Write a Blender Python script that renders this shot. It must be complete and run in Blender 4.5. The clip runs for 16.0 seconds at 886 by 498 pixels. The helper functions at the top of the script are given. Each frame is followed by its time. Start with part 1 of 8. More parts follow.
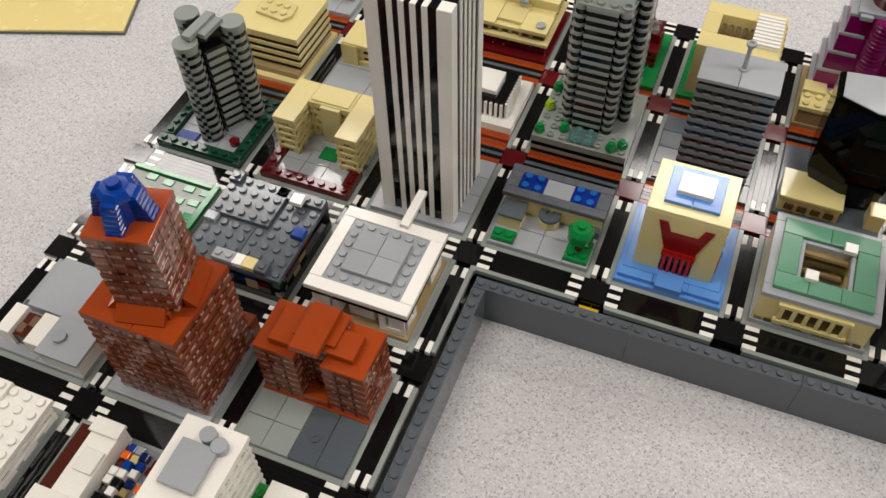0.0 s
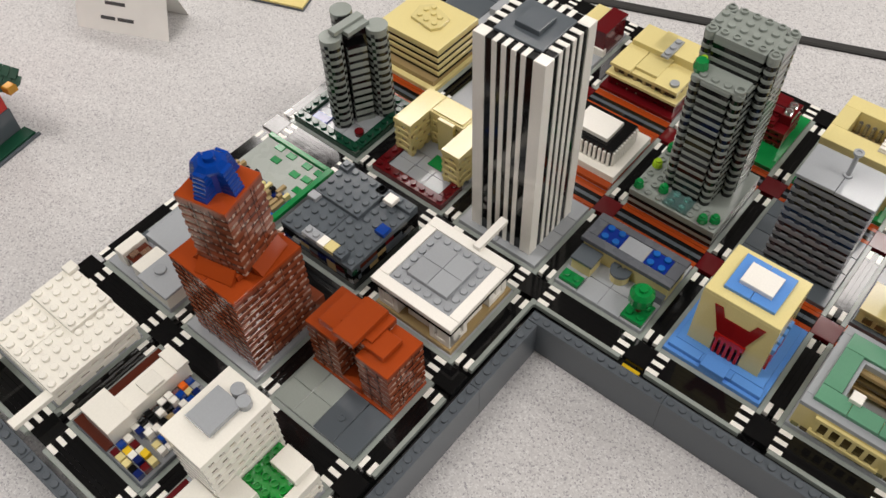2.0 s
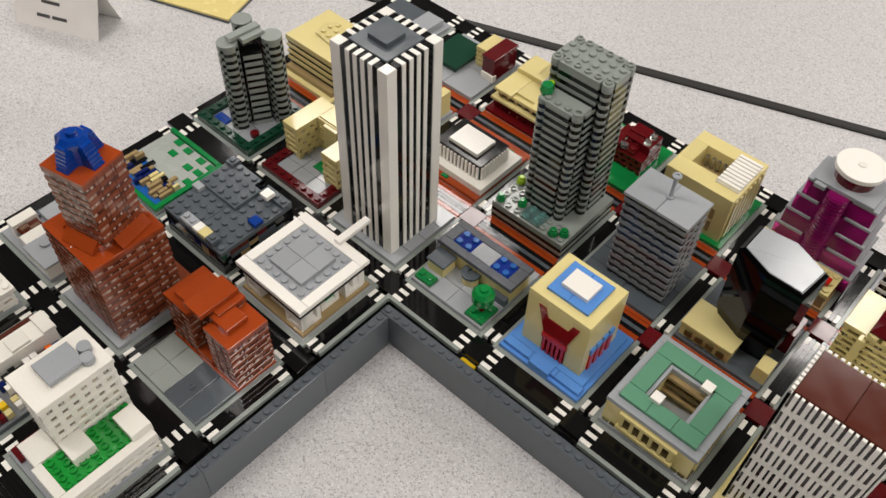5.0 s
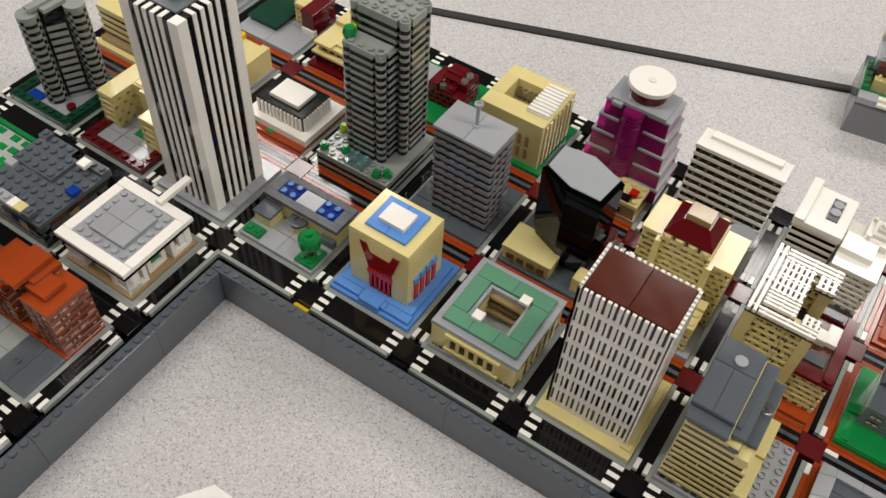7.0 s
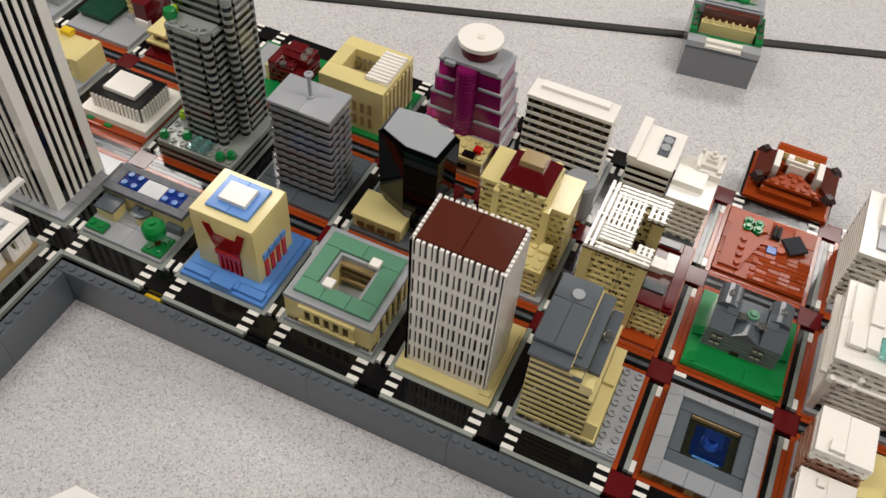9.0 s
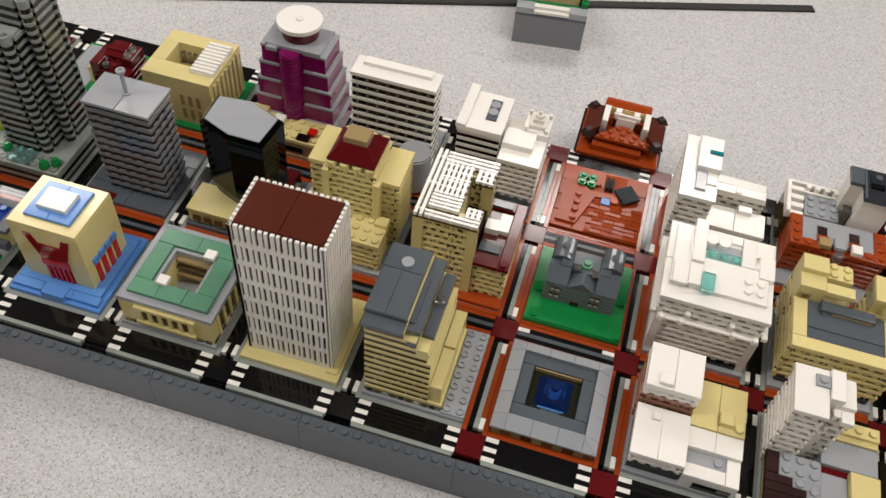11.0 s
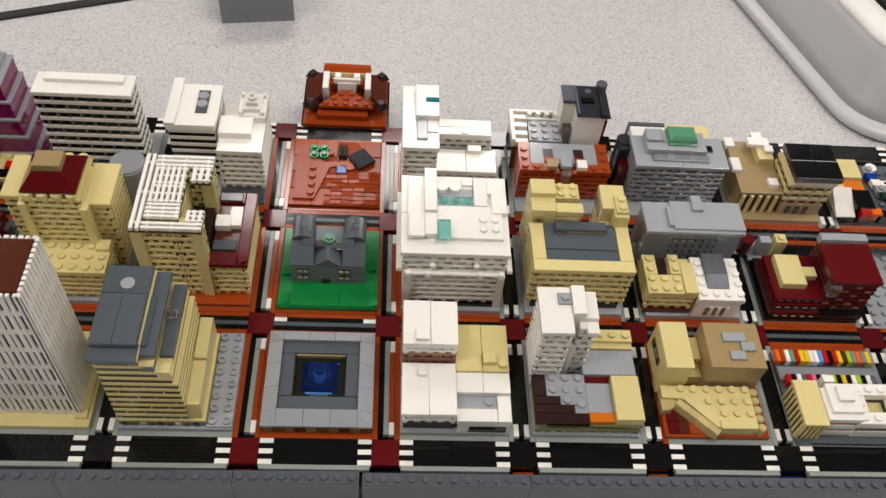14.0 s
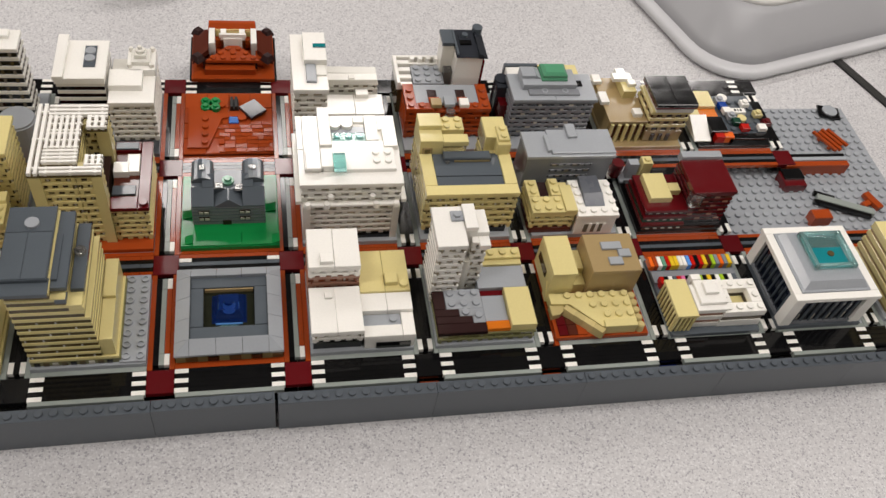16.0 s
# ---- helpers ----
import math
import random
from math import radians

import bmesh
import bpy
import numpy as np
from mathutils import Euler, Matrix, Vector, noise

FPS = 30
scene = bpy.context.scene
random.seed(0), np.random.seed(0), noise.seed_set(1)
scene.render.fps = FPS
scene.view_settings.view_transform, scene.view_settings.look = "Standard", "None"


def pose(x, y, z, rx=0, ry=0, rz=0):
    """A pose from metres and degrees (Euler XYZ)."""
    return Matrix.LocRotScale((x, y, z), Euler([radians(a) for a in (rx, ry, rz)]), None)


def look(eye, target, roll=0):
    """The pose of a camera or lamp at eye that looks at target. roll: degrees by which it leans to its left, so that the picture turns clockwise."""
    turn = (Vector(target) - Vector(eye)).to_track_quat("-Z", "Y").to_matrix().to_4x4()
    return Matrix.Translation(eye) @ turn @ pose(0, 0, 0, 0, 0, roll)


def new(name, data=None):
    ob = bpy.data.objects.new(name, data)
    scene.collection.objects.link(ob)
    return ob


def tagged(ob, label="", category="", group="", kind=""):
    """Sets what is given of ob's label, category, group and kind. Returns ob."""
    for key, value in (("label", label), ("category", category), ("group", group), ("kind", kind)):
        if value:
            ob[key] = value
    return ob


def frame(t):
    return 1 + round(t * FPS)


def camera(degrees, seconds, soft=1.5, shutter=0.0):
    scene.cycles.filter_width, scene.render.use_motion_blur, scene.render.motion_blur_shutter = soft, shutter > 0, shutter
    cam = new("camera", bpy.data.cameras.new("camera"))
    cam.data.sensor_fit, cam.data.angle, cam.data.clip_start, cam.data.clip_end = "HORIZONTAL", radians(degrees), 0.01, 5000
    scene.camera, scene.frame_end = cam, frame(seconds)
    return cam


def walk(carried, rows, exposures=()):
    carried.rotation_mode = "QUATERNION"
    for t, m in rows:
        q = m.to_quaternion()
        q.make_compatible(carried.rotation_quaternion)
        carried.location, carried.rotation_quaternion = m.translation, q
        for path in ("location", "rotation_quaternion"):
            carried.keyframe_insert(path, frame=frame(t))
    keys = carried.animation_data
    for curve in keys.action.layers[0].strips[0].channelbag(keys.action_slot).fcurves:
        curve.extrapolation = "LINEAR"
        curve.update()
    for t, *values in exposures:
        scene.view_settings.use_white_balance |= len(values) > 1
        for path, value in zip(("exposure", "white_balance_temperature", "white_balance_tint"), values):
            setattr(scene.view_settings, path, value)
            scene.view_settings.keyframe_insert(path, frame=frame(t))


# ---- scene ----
cam = camera(54.05, 16.0, shutter=0.0)
PATH = [
    (0, (0.1130, -0.3082, 0.4565), (-0.3649, 0.8257, -1.1201), -1.52),
    (0.5, (0.1192, -0.2926, 0.4603), (-0.4092, 0.8275, -1.1102), -1.49),
    (1, (0.1378, -0.2895, 0.4707), (-0.4841, 0.7707, -1.1070), -1.99),
    (1.5, (0.1553, -0.2821, 0.4908), (-0.5806, 0.7252, -1.0724), -2.70),
    (2, (0.1702, -0.2792, 0.4919), (-0.6403, 0.6355, -1.0911), -2.30),
    (2.5, (0.1860, -0.2806, 0.4978), (-0.7133, 0.5782, -1.0686), -1.45),
    (3, (0.2025, -0.2789, 0.5055), (-0.7217, 0.5619, -1.0562), 0.44),
    (3.5, (0.2132, -0.2725, 0.5079), (-0.7046, 0.5970, -1.0418), 0.92),
    (4, (0.2287, -0.2679, 0.5116), (-0.6725, 0.6437, -1.0236), 1.52),
    (6.5, (0.3178, -0.2531, 0.5076), (-0.3711, 0.8170, -1.0353), 4.05),
    (7, (0.3273, -0.2523, 0.5063), (-0.3100, 0.8440, -1.0403), 4.48),
    (7.5, (0.3328, -0.2519, 0.5039), (-0.2622, 0.8654, -1.0445), 5.00),
    (8, (0.3467, -0.2474, 0.5020), (-0.2115, 0.8924, -1.0437), 4.80),
    (8.5, (0.3588, -0.2453, 0.5004), (-0.1422, 0.9191, -1.0466), 5.04),
    (9, (0.3727, -0.2463, 0.5007), (-0.0833, 0.9370, -1.0459), 5.14),
    (11.5, (0.4296, -0.2312, 0.4989), (0.2223, 1.0187, -1.0487), 6.35),
    (12, (0.4378, -0.2205, 0.4967), (0.2887, 1.0276, -1.0589), 6.64),
    (12.5, (0.4516, -0.2169, 0.4945), (0.3809, 1.0325, -1.0656), 6.81),
    (13, (0.4665, -0.2155, 0.4969), (0.4725, 1.0336, -1.0651), 6.59),
    (13.5, (0.4726, -0.2166, 0.4969), (0.5536, 1.0275, -1.0670), 6.70),
    (14, (0.4735, -0.2176, 0.4968), (0.6171, 1.0202, -1.0676), 6.98),
    (14.5, (0.4776, -0.2215, 0.4964), (0.6835, 1.0148, -1.0622), 8.02),
    (15, (0.4795, -0.2299, 0.4949), (0.7536, 0.9952, -1.0621), 9.49),
    (15.5, (0.4706, -0.2474, 0.4935), (0.8035, 0.9649, -1.0619), 11.05),
    (16, (0.4636, -0.2725, 0.4944), (0.8626, 0.9385, -1.0464), 12.11),
]
walk(cam, [(t, look(eye, target, roll)) for t, eye, target, roll in PATH], exposures=[(0, 0.0, 6700, 12.5), (1, 0.02, 6700, 13), (2, 0.05, 6650, 12), (4, 0.03, 6650, 12), (6.5, -0.02, 6700, 11.5), (9, -0.07, 6700, 12.5), (13, -0.1, 6700, 13), (16, -0.1, 6600, 13)])

# ---- units: studs across, plates up ----
S, PL, ZR = 0.008, 0.0032, 0.032
PX, PY = 10.0, 10.8


def srgb(h):
    c = [int(h[i:i + 2], 16) / 255 for i in (0, 2, 4)]
    return tuple(v / 12.92 if v <= 0.04045 else ((v + 0.055) / 1.055) ** 2.4 for v in c)


# ---- light: ceiling troffers of a large room ----
world = bpy.data.worlds.new("room_air")
scene.world = world
world.use_nodes = True
world.node_tree.nodes["Background"].inputs["Color"].default_value = (1.0, 0.98, 0.96, 1)
world.node_tree.nodes["Background"].inputs["Strength"].default_value = 0.05
CEIL = 2.0
TROFFERS = []
for m in range(-2, 4):
    for n in range(-3, 3):
        cx, cy = -1.5 + 2.0 * m - 0.8 * n, 1.4 + 0.66 * m + 1.85 * n
        if abs(cx) < 4.2 and -1.9 < cy < 4.2:
            TROFFERS.append((cx, cy))
for cx, cy in TROFFERS:
    la = bpy.data.lights.new("troffer_lamp", "AREA")
    la.shape, la.size, la.size_y, la.energy, la.color = "RECTANGLE", 1.2, 0.32, 18.0, (1.0, 0.97, 0.935)
    ob = new("troffer_lamp", la)
    ob.matrix_world = Matrix.Translation((cx, cy, CEIL - 0.03)) @ Matrix.Rotation(radians(20), 4, "Z")
scene.view_settings.exposure = -0.1

# ---- materials ----
def plastic(name, hexa, rough=0.28, var=0.05, metal=0.0, spec=0.5):
    """Moulded ABS: a colour that varies a little from piece to piece, faint scuffs and finger marks in the gloss."""
    m = bpy.data.materials.new(name)
    m.use_nodes = True
    nt = m.node_tree
    b = nt.nodes["Principled BSDF"]
    c = srgb(hexa)
    info = nt.nodes.new("ShaderNodeObjectInfo")
    geo = nt.nodes.new("ShaderNodeNewGeometry")
    add = nt.nodes.new("ShaderNodeMath"); add.operation = "ADD"
    fr = nt.nodes.new("ShaderNodeMath"); fr.operation = "FRACT"
    nt.links.new(info.outputs["Random"], add.inputs[0]); nt.links.new(geo.outputs["Random Per Island"], add.inputs[1])
    nt.links.new(add.outputs[0], fr.inputs[0])
    hsv = nt.nodes.new("ShaderNodeHueSaturation")
    mr = nt.nodes.new("ShaderNodeMapRange")
    mr.inputs["To Min"].default_value, mr.inputs["To Max"].default_value = 1 - var, 1 + var
    nt.links.new(fr.outputs[0], mr.inputs["Value"]); nt.links.new(mr.outputs[0], hsv.inputs["Value"])
    hsv.inputs["Color"].default_value = (*c, 1)
    tc = nt.nodes.new("ShaderNodeTexCoord")
    n1 = nt.nodes.new("ShaderNodeTexNoise"); n1.inputs["Scale"].default_value = 90; n1.inputs["Detail"].default_value = 3
    n2 = nt.nodes.new("ShaderNodeTexNoise"); n2.inputs["Scale"].default_value = 900; n2.inputs["Detail"].default_value = 2
    nt.links.new(tc.outputs["Object"], n1.inputs["Vector"]); nt.links.new(tc.outputs["Object"], n2.inputs["Vector"])
    mr2 = nt.nodes.new("ShaderNodeMapRange")
    mr2.inputs["To Min"].default_value, mr2.inputs["To Max"].default_value = rough * 0.22, rough * 0.85
    nt.links.new(n1.outputs["Fac"], mr2.inputs["Value"]); nt.links.new(mr2.outputs[0], b.inputs["Roughness"])
    mix = nt.nodes.new("ShaderNodeMix"); mix.data_type = "RGBA"; mix.blend_type = "MULTIPLY"
    mix.inputs[0].default_value = 0.5
    mr3 = nt.nodes.new("ShaderNodeMapRange")
    mr3.inputs["To Min"].default_value, mr3.inputs["To Max"].default_value = 0.86, 1.06
    nt.links.new(n2.outputs["Fac"], mr3.inputs["Value"])
    nt.links.new(hsv.outputs[0], mix.inputs[6]); nt.links.new(mr3.outputs[0], mix.inputs[7])
    nt.links.new(mix.outputs[2], b.inputs["Base Color"])
    bump = nt.nodes.new("ShaderNodeBump"); bump.inputs["Strength"].default_value = 0.06; bump.inputs["Distance"].default_value = 0.0006
    nt.links.new(n1.outputs["Fac"], bump.inputs["Height"]); nt.links.new(bump.outputs[0], b.inputs["Normal"])
    b.inputs["IOR"].default_value = 1.5
    b.inputs["Metallic"].default_value = metal
    b.inputs["Specular IOR Level"].default_value = spec
    return m


def clear(name, hexa, rough=0.06, trans=0.9):
    """Transparent plastic."""
    m = bpy.data.materials.new(name)
    m.use_nodes = True
    nt = m.node_tree
    b = nt.nodes["Principled BSDF"]
    b.inputs["Base Color"].default_value = (*srgb(hexa), 1)
    b.inputs["Transmission Weight"].default_value = trans
    b.inputs["IOR"].default_value = 1.5
    n1 = nt.nodes.new("ShaderNodeTexNoise"); n1.inputs["Scale"].default_value = 120
    mr = nt.nodes.new("ShaderNodeMapRange")
    mr.inputs["To Min"].default_value, mr.inputs["To Max"].default_value = rough * 0.5, rough * 2
    nt.links.new(n1.outputs["Fac"], mr.inputs["Value"]); nt.links.new(mr.outputs[0], b.inputs["Roughness"])
    return m


WHITE = plastic("white_plastic", "f7f4ec", 0.25, 0.03)
CREAM = plastic("aged_white_plastic", "edeae0", 0.28, 0.03)
TAN = plastic("tan_plastic", "e0d192", 0.26, 0.05)
DTAN = plastic("dark_tan_plastic", "a48d63", 0.28, 0.05)
LGREY = plastic("light_grey_plastic", "a3a7ab", 0.25, 0.05)
OGREY = plastic("old_grey_plastic", "949b95", 0.28, 0.05)
MGREY = plastic("medium_grey_plastic", "83868a", 0.28, 0.05)
DGREY = plastic("dark_grey_plastic", "575e64", 0.26, 0.05)
BLACK = plastic("black_plastic", "101011", 0.16, 0.05)
DRED = plastic("dark_red_plastic", "5e1015", 0.24, 0.06)
RED = plastic("red_plastic", "c01c12", 0.22, 0.05)
RUST = plastic("dark_orange_plastic", "a2431a", 0.22, 0.06)
BROWN = plastic("reddish_brown_plastic", "55261a", 0.26, 0.06)
DBROWN = plastic("dark_brown_plastic", "33201f", 0.26, 0.05)
ORANGE = plastic("orange_plastic", "d8741f", 0.24, 0.05)
BRIGHT = plastic("bright_orange_plastic", "ee6a1c", 0.24, 0.05)
YELLOW = plastic("yellow_plastic", "e9c22a", 0.24, 0.05)
LIME = plastic("lime_plastic", "a2c62c", 0.24, 0.05)
GREEN = plastic("green_plastic", "0c8240", 0.22, 0.05)
DGREEN = plastic("dark_green_plastic", "113f2d", 0.24, 0.05)
SGREEN = plastic("sand_green_plastic", "62977a", 0.26, 0.05)
BLUE = plastic("blue_plastic", "073c94", 0.2, 0.05)
MBLUE = plastic("medium_blue_plastic", "5b92d8", 0.24, 0.05)
DBLUE = plastic("dark_blue_plastic", "10215c", 0.22, 0.05)
PINK = plastic("pink_plastic", "e06aa0", 0.24, 0.05)
OLIVE = plastic("olive_plastic", "574a2e", 0.2, 0.12)
PALE = plastic("pale_clear_sheet", "a2a8a2", 0.5, 0.08, 0, 0.25)
WGREY = plastic("window_grey_plastic", "7d7566", 0.2, 0.08)
RBRN = plastic("smoky_rust_plastic", "4a2a20", 0.12, 0.15)
BCLEAR = plastic("clear_over_brown_plastic", "a57a66", 0.14, 0.2)
RSLAB = plastic("rust_brown_plastic", "84432b", 0.24, 0.1)
BGREEN = plastic("bright_green_plastic", "1c9a3c", 0.14, 0.06)
# pale grey for clear pieces and for glints painted on windows
WGLINT = plastic("glassy_grey_plastic", "b9b4a6", 0.06, 0.25)
TCLEAR = clear("clear_plastic", "e8e6e0", 0.05)
TBLUE = clear("clear_blue_plastic", "3a76f5", 0.06, 0.9)
BTILE = plastic("clear_blue_tile", "0c2f8c", 0.7, 0.1, 0, 0.08)
BDOT = plastic("pale_blue_stud", "1f63b4", 0.3, 0.1, 0, 0.3)
TTEAL = clear("clear_teal_plastic", "c2faf5", 0.06, 0.85)
TMAG = clear("clear_magenta_plastic", "a61872", 0.1, 0.5)
TGREEN = clear("clear_green_plastic", "16b258", 0.06, 0.5)
TBROWN = clear("clear_brown_plastic", "b08c74", 0.1, 0.6)
SLATE = plastic("slate_plastic", "33363c", 0.2, 0.06)
GOLD = plastic("pearl_gold_plastic", "c08a2c", 0.25, 0.06, 0.2)
GLAZE = plastic("smoked_glazing", "0c1220", 0.1, 0.1)
RIMGREY = plastic("scuffed_grey_plastic", "5f6268", 0.5, 0.06, 0, 0.2)
WATER = plastic("dark_olive_clear_plastic", "23251a", 0.14, 0.08)
PAVER = plastic("worn_dark_orange_plastic", "a5461e", 0.16, 0.09, 0, 0.1)
SATIN = plastic("satin_black_plastic", "050506", 0.1, 0.05, 0, 0.18)
ROOFGREEN = plastic("dull_dark_green_plastic", "113f2d", 0.8, 0.12, 0, 0.2)
WALLGREY = plastic("wall_grey_plastic", "595f65", 0.3, 0.04)
RCORE = plastic("smoky_brown_plastic", "5c3022", 0.2, 0.1)
POOLTEAL = plastic("deep_teal_plastic", "168289", 0.1, 0.06)
OLCLEAR = plastic("clear_olive_plastic", "7c7a52", 0.1, 0.25)
CLWARM = plastic("clear_warm_plastic", "a89d86", 0.08, 0.25)
CLTAN = plastic("clear_tan_plastic", "93835a", 0.08, 0.25)
GLOSSTAN = plastic("glossy_tan_plastic", "c8b67e", 0.1, 0.12)
CGREEN = plastic("soft_green_plastic", "559672", 0.14, 0.06)
PORTAL = plastic("deep_red_plastic", "8a1517", 0.2, 0.06)
# pale colour of the glints painted along the rust courses
SPARK = plastic("bright_clear_edge", "c4a896", 0.1, 0.12)
CHROME = plastic("silver_plastic", "c8c8c8", 0.15, 0.03, 0.9)


def table_material():
    """Grey laminate with a fine speckle of dark and white flecks."""
    m = bpy.data.materials.new("speckled_laminate")
    m.use_nodes = True
    nt = m.node_tree
    b = nt.nodes["Principled BSDF"]
    tc = nt.nodes.new("ShaderNodeTexCoord")
    cells = nt.nodes.new("ShaderNodeTexVoronoi"); cells.inputs["Scale"].default_value = 980
    fine = nt.nodes.new("ShaderNodeTexNoise"); fine.inputs["Scale"].default_value = 900; fine.inputs["Detail"].default_value = 3
    sep = nt.nodes.new("ShaderNodeSeparateColor")
    avg = nt.nodes.new("ShaderNodeMix"); avg.data_type = "FLOAT"; avg.inputs[0].default_value = 0.35
    ramp = nt.nodes.new("ShaderNodeValToRGB")
    e = ramp.color_ramp.elements
    e[0].position, e[0].color = 0.20, (*srgb("9c9a9d"), 1)
    e[1].position, e[1].color = 0.30, (*srgb("c0bebe"), 1)
    x = ramp.color_ramp.elements.new(0.66); x.color = (*srgb("c8c6c5"), 1)
    x = ramp.color_ramp.elements.new(0.80); x.color = (*srgb("d5d4d3"), 1)
    big = nt.nodes.new("ShaderNodeTexNoise"); big.inputs["Scale"].default_value = 7; big.inputs["Detail"].default_value = 4
    mr = nt.nodes.new("ShaderNodeMapRange"); mr.inputs["To Min"].default_value, mr.inputs["To Max"].default_value = 0.93, 1.05
    mix = nt.nodes.new("ShaderNodeMix"); mix.data_type = "RGBA"; mix.blend_type = "MULTIPLY"; mix.inputs[0].default_value = 1
    for n in (fine, big, cells):
        nt.links.new(tc.outputs["Object"], n.inputs["Vector"])
    nt.links.new(cells.outputs["Color"], sep.inputs[0])
    nt.links.new(sep.outputs[0], avg.inputs[2]); nt.links.new(fine.outputs["Fac"], avg.inputs[3])
    nt.links.new(avg.outputs[0], ramp.inputs[0]); nt.links.new(big.outputs["Fac"], mr.inputs["Value"])
    nt.links.new(ramp.outputs[0], mix.inputs[6]); nt.links.new(mr.outputs[0], mix.inputs[7])
    nt.links.new(mix.outputs[2], b.inputs["Base Color"])
    b.inputs["Roughness"].default_value = 0.42
    return m


def plain(name, hexa, rough=0.8, scale=30.0):
    m = bpy.data.materials.new(name)
    m.use_nodes = True
    nt = m.node_tree
    b = nt.nodes["Principled BSDF"]
    n = nt.nodes.new("ShaderNodeTexNoise"); n.inputs["Scale"].default_value = scale; n.inputs["Detail"].default_value = 5
    mr = nt.nodes.new("ShaderNodeMapRange"); mr.inputs["To Min"].default_value, mr.inputs["To Max"].default_value = 0.9, 1.08
    mix = nt.nodes.new("ShaderNodeMix"); mix.data_type = "RGBA"; mix.blend_type = "MULTIPLY"; mix.inputs[0].default_value = 1
    tc = nt.nodes.new("ShaderNodeTexCoord")
    nt.links.new(tc.outputs["Object"], n.inputs["Vector"]); nt.links.new(n.outputs["Fac"], mr.inputs["Value"])
    mix.inputs[6].default_value = (*srgb(hexa), 1)
    nt.links.new(mr.outputs[0], mix.inputs[7]); nt.links.new(mix.outputs[2], b.inputs["Base Color"])
    b.inputs["Roughness"].default_value = rough
    return m


TABLE = table_material()
# greys of the added room shell, tuned for bounced fill light
WALLP = plain("painted_wall", "85827d", 0.85)
CEILM = plain("ceiling_tile", "9a9893", 0.9)
FLOORM = plain("carpet", "6a6762", 0.95)
PAPER = plain("white_card", "f1efea", 0.7)
INK = plain("printed_ink", "4c4c4c", 0.6)
RUBBER = plain("black_rubber", "15130f", 0.55)
BINM = plain("milky_polypropylene", "c9c9ca", 0.35, 8.0)
TUBM = plain("grey_polypropylene", "a9a9ab", 0.4, 8.0)


